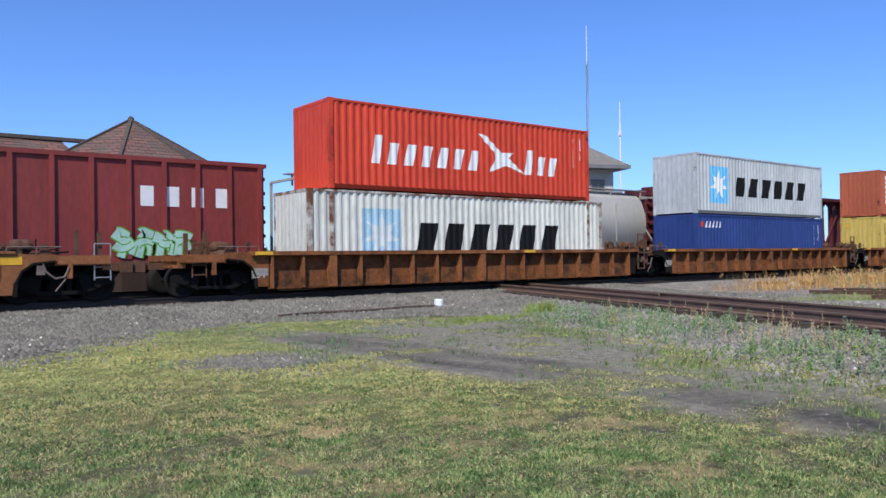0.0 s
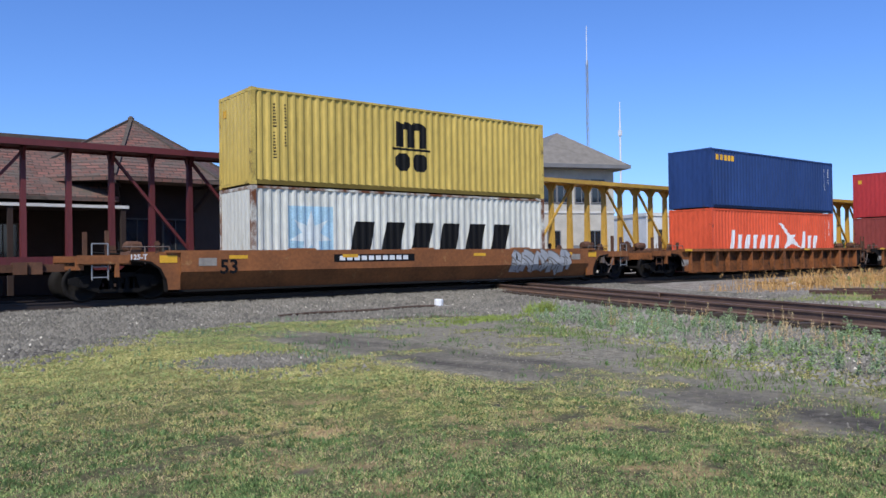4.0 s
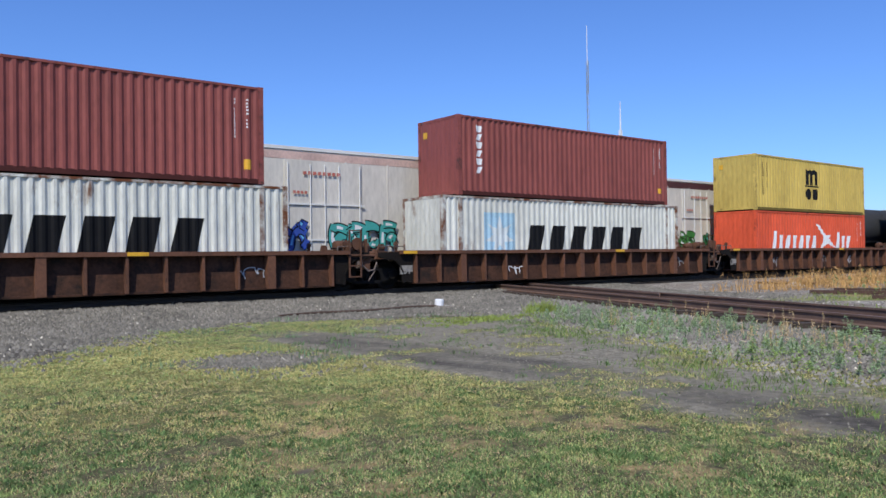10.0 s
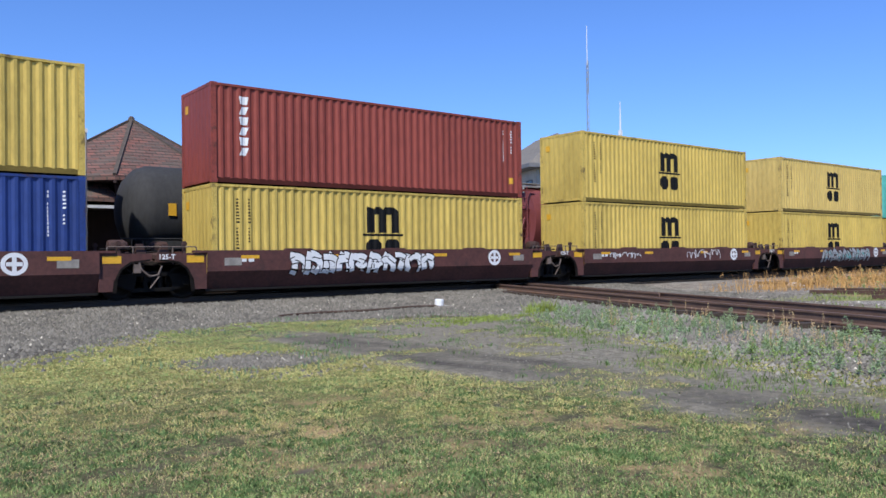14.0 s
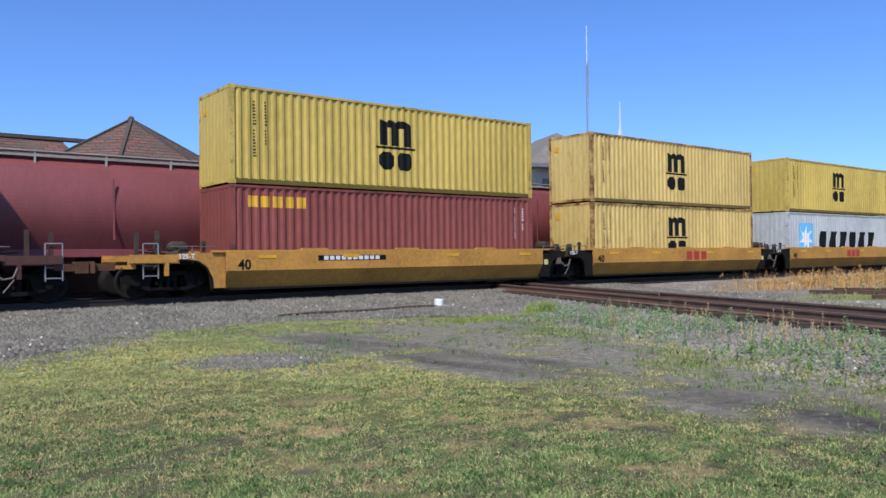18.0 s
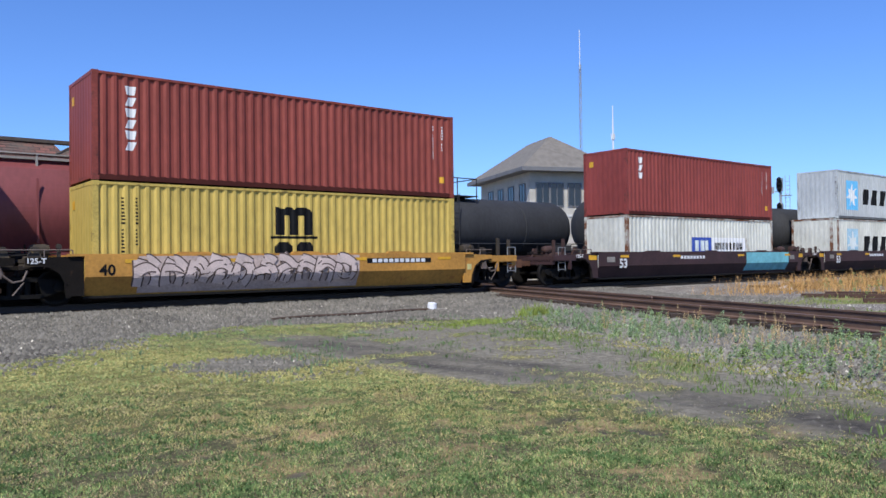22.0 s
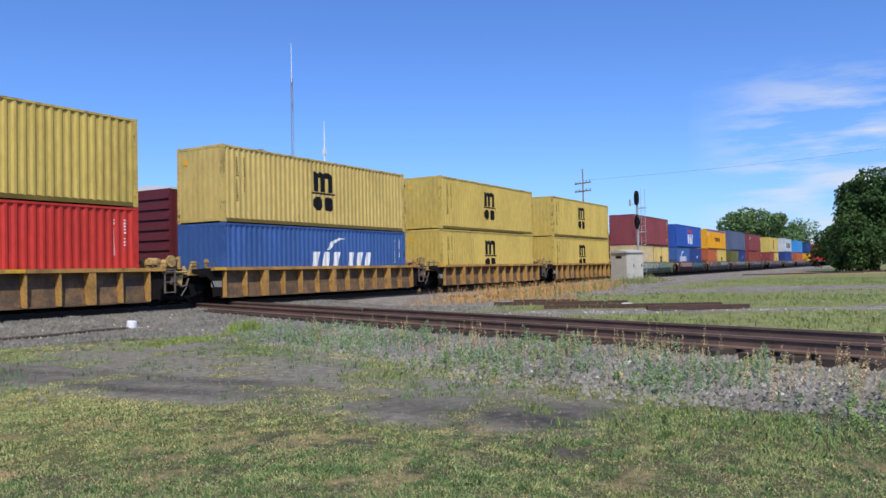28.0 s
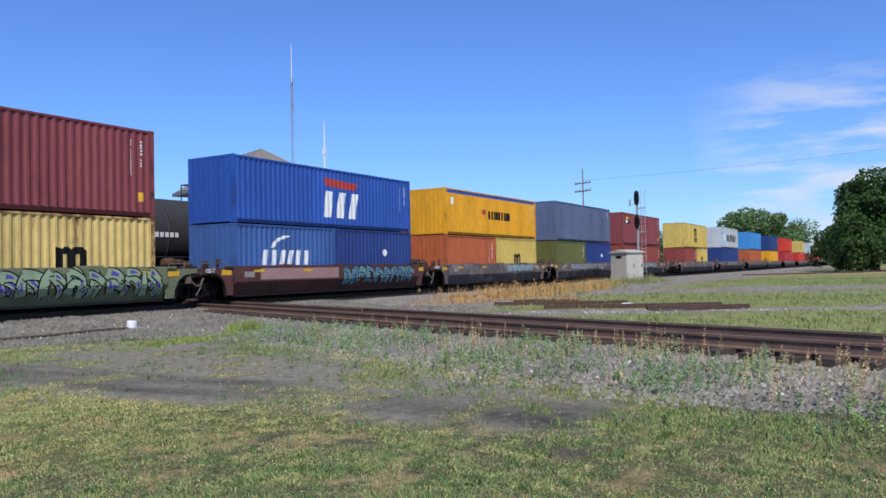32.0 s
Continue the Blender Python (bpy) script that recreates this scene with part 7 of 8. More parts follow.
def hip_roof(x0, x1, y0, y1, z0, z1, thick=0.18, ridge=None):
    """Hipped roof with a closed eave; ridge along the longer side."""
    w, d = x1 - x0, y1 - y0
    if w >= d:
        r = ridge if ridge is not None else d / 2
        a, b = ((x0 + min(r, w / 2)), (y0 + y1) / 2), ((x1 - min(r, w / 2)), (y0 + y1) / 2)
    else:
        r = ridge if ridge is not None else w / 2
        a, b = ((x0 + x1) / 2, y0 + r), ((x0 + x1) / 2, y1 - r)
    m = Mesh()
    vs = [(x0, y0, z0 - thick), (x1, y0, z0 - thick), (x1, y1, z0 - thick), (x0, y1, z0 - thick), (x0, y0, z0), (x1, y0, z0), (x1, y1, z0), (x0, y1, z0), (*a, z1), (*b, z1)]
    fs = [(3, 2, 1, 0), (0, 1, 5, 4), (1, 2, 6, 5), (2, 3, 7, 6), (3, 0, 4, 7)]
    fs += [(4, 5, 9, 8), (5, 6, 9), (6, 7, 8, 9), (7, 4, 8)] if w >= d else [(4, 5, 8), (5, 6, 9, 8), (6, 7, 9), (7, 4, 8, 9)]
    return m.add(vs, fs)


def courses(corner0, corner1, top0, top1, rows, material, parent, name, depth=0.012):
    """Tile courses as overlapping strips up a roof slope, one piece a row."""
    c0, c1, t0, t1 = map(Vector, (corner0, corner1, top0, top1))
    nrm = (c1 - c0).cross(t0 - c0).normalized()
    if nrm.z < 0:
        nrm = -nrm
    for i in range(rows):
        a, b = i / rows, (i + 1.15) / rows
        b = min(b, 1)
        p = [c0.lerp(t0, a), c1.lerp(t1, a), c1.lerp(t1, b), c0.lerp(t0, b)]
        m = Mesh().tapered([p[0] + nrm * 0.005, p[1] + nrm * 0.005, p[2] + nrm * 0.003, p[3] + nrm * 0.003], [p[0] + nrm * (depth + 0.01), p[1] + nrm * (depth + 0.01), p[2] + nrm * 0.006, p[3] + nrm * 0.006])
        part(name, m, material, parent)


def window(parent, x, y, z, w, h, frame_m, glass_m, face="y"):
    t = 0.07
    f = Mesh().box(x - w / 2 - t, x + w / 2 + t, y - 0.06, y, z - t, z).box(x - w / 2 - t, x + w / 2 + t, y - 0.06, y, z + h, z + h + t).box(x - w / 2 - t, x - w / 2, y - 0.06, y, z, z + h).box(x + w / 2, x + w / 2 + t, y - 0.06, y, z, z + h).box(x - 0.025, x + 0.025, y - 0.05, y, z, z + h)
    g = Mesh().box(x - w / 2, x + w / 2, y - 0.03, y - 0.015, z, z + h)
    if face == "x":
        f.v = [(b, -a, c) for a, b, c in f.v]
        g.v = [(b, -a, c) for a, b, c in g.v]
    wd = part("window", f, frame_m, parent)
    part("pane", g, glass_m, wd)


GLASS = mat("dark_window_glass", "1f262d", 0.08, 0, 0.1, 2.0, gloss=0.8)
BRICK = mat("depot_brick", "30221d", 0.9, 0, 0.3, 2.5, 0.3, 30)
TILE = roof_tiles_mat("red_roof_tile", "83564a", "5f483f", "40352f")
DARKTRIM = mat("depot_sash", "4a4743", 0.7, 0, 0.2, 3.0)
TRIM = mat("depot_trim", "c9c8c2", 0.7, 0, 0.2, 3.0)
SLATE = mat("asphalt_shingle", "77726a", 0.9, 0, 0.3, 2.5, 0.4, 20)
SLATEDARK = mat("roof_hip_tile", "514840", 0.9, 0, 0.4, 4)


def depot():
    root = thing("depot_building", "old dark brick railway depot with hipped, weathered red tile roofs", "building", m=pose(0, 0, 0))
    part("wall", Mesh().box(-24, 8.4, 35.4, 44, 0, 4.0), BRICK, root)
    part("main_roof", hip_roof(-27, 9.0, 32.9, 41.9, 4.05, 6.82, ridge=1.2), TILE, root)
    courses((-2, 32.9, 4.05), (6.3, 32.9, 4.05), (-2, 37.4, 6.82), (6.3, 37.4, 6.82), 20, TILE, root, "tile_course")
    apex, ox, oy, eave = (10.79, 37.4, 8.02), 10.79, 37.4, 4.86
    ring8 = [(ox + 5.65 * math.cos(radians(22.5 + 45 * k)), oy + 5.65 * math.sin(radians(22.5 + 45 * k))) for k in range(8)]
    wall8 = [(ox + 4.1 * math.cos(radians(22.5 + 45 * k)), oy + 4.1 * math.sin(radians(22.5 + 45 * k))) for k in range(8)]
    part("bay_wall", Mesh().add([(*p, 0) for p in wall8] + [(*p, 4.75) for p in wall8], [(k, (k + 1) % 8, 8 + (k + 1) % 8, 8 + k) for k in range(8)]), BRICK, root)
    part("bay_roof", Mesh().add([(*p, eave - 0.16) for p in ring8] + [(*p, eave) for p in ring8] + [apex], [tuple(range(7, -1, -1))] + [(k, (k + 1) % 8, 8 + (k + 1) % 8, 8 + k) for k in range(8)] + [(8 + k, 8 + (k + 1) % 8, 16) for k in range(8)]), TILE, root)
    for k in (3, 4, 5, 6):
        courses((*ring8[k], eave), (*ring8[(k + 1) % 8], eave), apex, apex, 18, TILE, root, "tile_course")
    for k in (4, 5, 6, 7):
        part("hip_ridge", Mesh().bar((*ring8[k], eave + 0.05), (apex[0], apex[1], apex[2] + 0.05), 0.15, 0.10), SLATEDARK, root)
    part("finial", Mesh().lathe([(0, 0.16), (0.12, 0.14), (0.2, 0.05)], apex, 8, "z"), SLATEDARK, root)
    part("ridge_cap", Mesh().box(-22, 8.8, 37.2, 37.6, 6.80, 6.95), SLATEDARK, root)
    part("gutter", Mesh().box(-2, 6.3, 32.78, 32.9, 3.86, 4.0), SLATEDARK, root)
    part("platform_canopy", Mesh().box(-14, 9.2, 32.3, 35.4, 3.6, 3.66), BRICK, root)
    part("canopy_fascia", Mesh().box(4.4, 9.2, 32.25, 32.3, 3.56, 3.68), TRIM, root)
    for x in (-4, 0.5, 5.0, 9.0):
        part("canopy_post", Mesh().box(x - 0.09, x + 0.09, 32.3, 32.5, 0, 3.55), BRICK, root)
    for x in (-1.5, 2.0, 5.2):
        window(root, x, 35.39, 1.3, 1.0, 1.7, DARKTRIM, GLASS)
    for x in (9.9, 11.5):
        window(root, x, 33.6, 1.3, 1.0, 1.9, DARKTRIM, GLASS)
    for k in (4, 5, 6, 7):
        (xa, ya), (xb, yb) = wall8[k], ring8[k]
        part("eave_bracket", Mesh().bar((xa, ya, 3.6), (xa * 0.25 + xb * 0.75, ya * 0.25 + yb * 0.75, 4.6), 0.16).bar((xa, ya, 4.6), (xb, yb, 4.64), 0.12), BRICK, root)


depot()


def tower():
    """Two-storey railway building, set square to the branch line."""
    root = thing("tower_building", "two-storey grey railway tower building with a low hipped shingle roof", "building", m=pose(38.0, 38.9, 0, 0, 0, turn - 90))
    wallm = mat("tower_stucco", "b7b3a8", 0.85, 0, 0.2, 1.5, 0.2, 20)
    upper = mat("tower_siding", "6f7072", 0.8, 0, 0.2, 1.5)
    part("lower_wall", Mesh().box(0.9, 7.0, 0.9, 11.2, 0, 4.6), wallm, root)
    part("upper_wall", Mesh().box(0.9, 7.0, 0.9, 11.2, 4.6, 7.7), wallm, root)
    part("belt_course", Mesh().box(0.84, 7.06, 0.84, 11.26, 4.5, 4.66), TRIM, root)
    part("roof", hip_roof(0, 7.9, 0, 12.1, 7.95, 10.8), SLATE, root)
    part("fascia", Mesh().box(-0.03, 7.93, -0.03, 0.0, 7.70, 7.97).box(-0.03, 0.0, 0, 12.1, 7.70, 7.97), upper, root)
    part("soffit", Mesh().box(0.02, 7.88, 0.02, 12.08, 7.70, 7.76), upper, root)
    for x in (1.9, 3.0, 4.4, 5.7):
        window(root, x, 0.89, 5.3, 0.95, 1.6, upper, GLASS)
    for x in (2.2, 5.4):
        window(root, x, 0.89, 1.6, 0.9, 1.6, upper, GLASS)
    for q in (-2.2, -4.4, -6.6, -8.8):
        window(root, q, 0.89, 5.3, 1.0, 1.6, upper, GLASS, "x")
        window(root, q, 0.89, 1.5, 0.9, 1.5, upper, GLASS, "x")
    part("door", Mesh().box(3.6, 4.5, 0.84, 0.9, 0.1, 2.2), upper, root)


tower()


def plain_building(x, y, w, d, h, col, words, rz, wins):
    root = thing("brick_building", words, "building", "distant buildings", m=pose(x, y, 0, 0, 0, rz))
    wm = mat("wall_" + col, col, 0.9, 0, 0.2, 0.8)
    part("wall", Mesh().box(-w / 2, w / 2, -d / 2, d / 2, 0, h), wm, root)
    part("parapet", Mesh().box(-w / 2 - 0.1, w / 2 + 0.1, -d / 2 - 0.1, d / 2 + 0.1, h, h + 0.35), TRIM, root)
    for i in range(wins):
        window(root, -w / 2 + w * (i + 0.5) / wins, -d / 2 - 0.01, h * 0.45, 1.1, 1.6, TRIM, GLASS)


plain_building(78, 118, 30, 14, 7.0, "b08a70", "distant tan brick building with a flat roof", -30, 8)
plain_building(70, 84, 12, 8, 4.6, "8c3f3a", "distant low red shed", -25, 3)
plain_building(72, 52, 11, 9, 5.4, "c4c6c4", "low white metal-sided building behind the tracks", turn - 90, 3)


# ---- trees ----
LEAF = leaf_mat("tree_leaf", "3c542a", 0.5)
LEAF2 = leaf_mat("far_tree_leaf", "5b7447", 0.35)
BARK = mat("bark", "4a3d30", 0.95, 0, 0.3, 4, 0.5, 20)


def tree(x, y, h, r, seed, leaves, size, leafm, low=0.12, words="leafy green broad-crowned tree", group="trees along the line"):
    rng = np.random.default_rng(seed)
    root = thing("tree", words, "tree", group, m=pose(x, y, 0))
    tr = Mesh().tube((0, 0, -0.2), (0, 0, h * 0.45), 0.035 * h, 10, 0.02 * h)
    lobes = []
    for i in range(24):
        a = rng.uniform(0, 2 * np.pi)
        q = rng.uniform(0.2, 0.85) * r
        zz = h * rng.uniform(low + 0.16, 0.84)
        q *= 1.15 - 0.7 * abs(zz / h - 0.42)
        lobes.append((math.cos(a) * q, math.sin(a) * q, zz, r * rng.uniform(0.2, 0.46)))
        tr.tube((0, 0, h * rng.uniform(0.2, 0.42)), (math.cos(a) * q, math.sin(a) * q, zz), 0.010 * h, 6, 0.003 * h)
    lobes.append((0, 0, h * 0.86, r * 0.38))
    part("trunk", tr, BARK, root)
    vs = []
    per = leaves // len(lobes)
    for lx, ly, lz, lr in lobes:
        d = rng.normal(0, 1, (per, 3))
        d /= np.linalg.norm(d, axis=1)[:, None]
        rad = lr * rng.uniform(0.45, 1.12, per) ** 0.6
        c = d * rad[:, None] * [1, 1, 0.85] + [lx, ly, lz]
        c = c[c[:, 2] > h * low * 0.4]
        n = len(c)
        e1 = rng.normal(0, 1, (n, 3))
        e1 /= np.linalg.norm(e1, axis=1)[:, None]
        e2 = np.cross(e1, rng.normal(0, 1, (n, 3)))
        e2 /= np.linalg.norm(e2, axis=1)[:, None]
        s = (size * rng.uniform(0.6, 1.3, n))[:, None]
        vs.append(np.stack([c - e1 * s, c + e2 * s * 0.55, c + e1 * s, c - e2 * s * 0.55], 1))
    v = np.concatenate(vs).reshape(-1, 3)
    f = np.arange(len(v)).reshape(-1, 4)
    me = bpy.data.meshes.new("crown")
    me.from_pydata(v.tolist(), [], f.tolist())
    me.materials.append(leafm)
    ob = new("crown", me)
    ob.parent = root


tree(119, 3.0, 13.8, 6.6, 1, 26000, 0.24, LEAF, 0.0)
tree(114, 4.6, 4.6, 3.2, 12, 6000, 0.22, LEAF, 0.0)
tree(124, -6.0, 15.5, 8.0, 2, 20000, 0.26, LEAF, 0.0)
tree(150, 9.0, 8.0, 4.6, 3, 8000, 0.3, LEAF, 0.0)
for i, (x, y, h, r) in enumerate(((236, 41, 16.5, 6.5), (247, 40, 18.5, 8), (262, 38, 18.5, 8), (280, 37, 17.5, 8), (300, 36, 16.5, 8), (335, 35, 18.5, 9), (225, 62, 12, 7), (340, 6, 12, 9), (300, -5, 13, 9), (270, -30, 15, 10), (215, -42, 15, 9))):
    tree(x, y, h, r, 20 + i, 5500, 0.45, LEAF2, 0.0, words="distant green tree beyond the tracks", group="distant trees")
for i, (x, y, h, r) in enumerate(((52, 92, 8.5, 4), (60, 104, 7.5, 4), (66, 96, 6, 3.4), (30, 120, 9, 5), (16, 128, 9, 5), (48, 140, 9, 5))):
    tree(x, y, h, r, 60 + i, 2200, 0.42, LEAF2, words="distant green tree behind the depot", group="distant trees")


def far_woods():
    rng = np.random.default_rng(9)
    vs = []
    for a in np.linspace(-math.pi, math.pi, 500):
        d = rng.uniform(420, 620)
        x, y = d * math.cos(a), d * math.sin(a)
        hh = rng.uniform(6, 12)
        n = 26
        c = rng.normal(0, 1, (n, 3)) * [4, 4, hh * 0.3] + [x, y, hh * 0.5]
        c[:, 2] = np.abs(c[:, 2])
        e1 = rng.normal(0, 1, (n, 3))
        e2 = np.cross(e1, rng.normal(0, 1, (n, 3)))
        e1 /= np.linalg.norm(e1, axis=1)[:, None]
        e2 /= np.linalg.norm(e2, axis=1)[:, None]
        vs.append(np.stack([c - e1 * 2.2, c + e2 * 1.6, c + e1 * 2.2, c - e2 * 1.6], 1))
    v = np.concatenate(vs).reshape(-1, 3)
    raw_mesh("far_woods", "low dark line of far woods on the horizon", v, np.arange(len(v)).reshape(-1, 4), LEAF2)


far_woods()

# ---- the stack train on the near track ----
HC, ST = 2.896, 2.591
BROWN = mat("well_rust_brown", "845230", 0.78, 0, 0.5, 1.0, 0.15, rust=0.66, rustcol="44301f", gloss=0.25)
DARKBROWN = mat("well_dark_brown", "64402c", 0.8, 0, 0.4, 1.2, 0.15, rust=0.4, rustcol="432b1e")
TANBROWN = mat("well_orange_brown", "84512a", 0.7, 0, 0.4, 0.9, rust=0.35, rustcol="ab8a5a")
OXIDE = mat("well_oxide", "52302b", 0.72, 0, 0.45, 0.9, rust=0.42, rustcol="352522")
DARKOX = mat("well_dark_oxide", "3c2728", 0.72, 0, 0.45, 0.9, rust=0.4, rustcol="2c1e1d")
GOLD = mat("well_yellow", "ba873b", 0.65, 0, 0.35, 0.8, rust=0.36, rustcol="9a5f2c")
GOLDRIB = mat("well_yellow_ribbed", "b08443", 0.72, 0, 0.45, 1.3, rust=0.55, rustcol="75583a")
MOSS = mat("well_moss_green", "6d7556", 0.7, 0, 0.35, 1.0, rust=0.25, rustcol="48452f")
GREYOX = mat("well_grey_oxide", "5f5350", 0.72, 0, 0.4, 0.7, rust=0.62, rustcol="8c8782")
WELL = {
    "greyox": (GREYOX, "smooth", "weathered grey-brown smooth-side steel well car with faded paint"),
    "brown": (BROWN, "ribbed", "rust-brown ribbed-side steel well car"), "dark": (DARKBROWN, "ribbed", "dark rusty ribbed-side steel well car"),
    "tan": (TANBROWN, "smooth", "orange-brown smooth-side steel well car with patched paint"), "oxide": (OXIDE, "smooth", "oxide-red smooth-side steel well car with spray-painted scrawls"),
    "darkox": (DARKOX, "smooth", "dark maroon smooth-side steel well car with spray-painted scrawls"), "gold": (GOLD, "smooth", "yellow smooth-side steel well car with rust patches"),
    "goldrib": (GOLDRIB, "ribbed", "faded yellow ribbed-side steel well car"), "moss": (MOSS, "smooth", "grey-green smooth-side well car covered in spray paint")}


def speed_path(t):
    """Metres that the stack train has gone by t seconds."""
    return 16.371 * t + 0.0037 * t * t + 0.0000215 * t ** 3


FAR_SPEED = 10.65
N53 = [("text", "53", 0.56, -7.2, 0.66, BLACK), ("panel", -3.5, -0.4, 0.93, 1.17, BLACK), ("bars", -3.3, -0.6, 0.98, 1.12, 10, WHITE)]
N53W = [("text", "53", 0.54, -7.0, 0.64, WHITE), ("bars", -2.6, -0.6, 0.98, 1.12, 8, WHITE)]
N40 = [("text", "40", 0.40, -6.1, 0.76, BLACK), ("bars", 0.0, 1.7, 0.78, 1.16, 3, REDPAINT)]
N25 = [("text", "25T", 0.30, -8.85, 0.5, mat("worn_stencil", "9a958c", 0.8, 0, 0.5, 8.0))]
BN = [("disc", 4.4, 1.0), ("bars", -5.6, -4.9, 0.98, 1.1, 3, WHITE)]
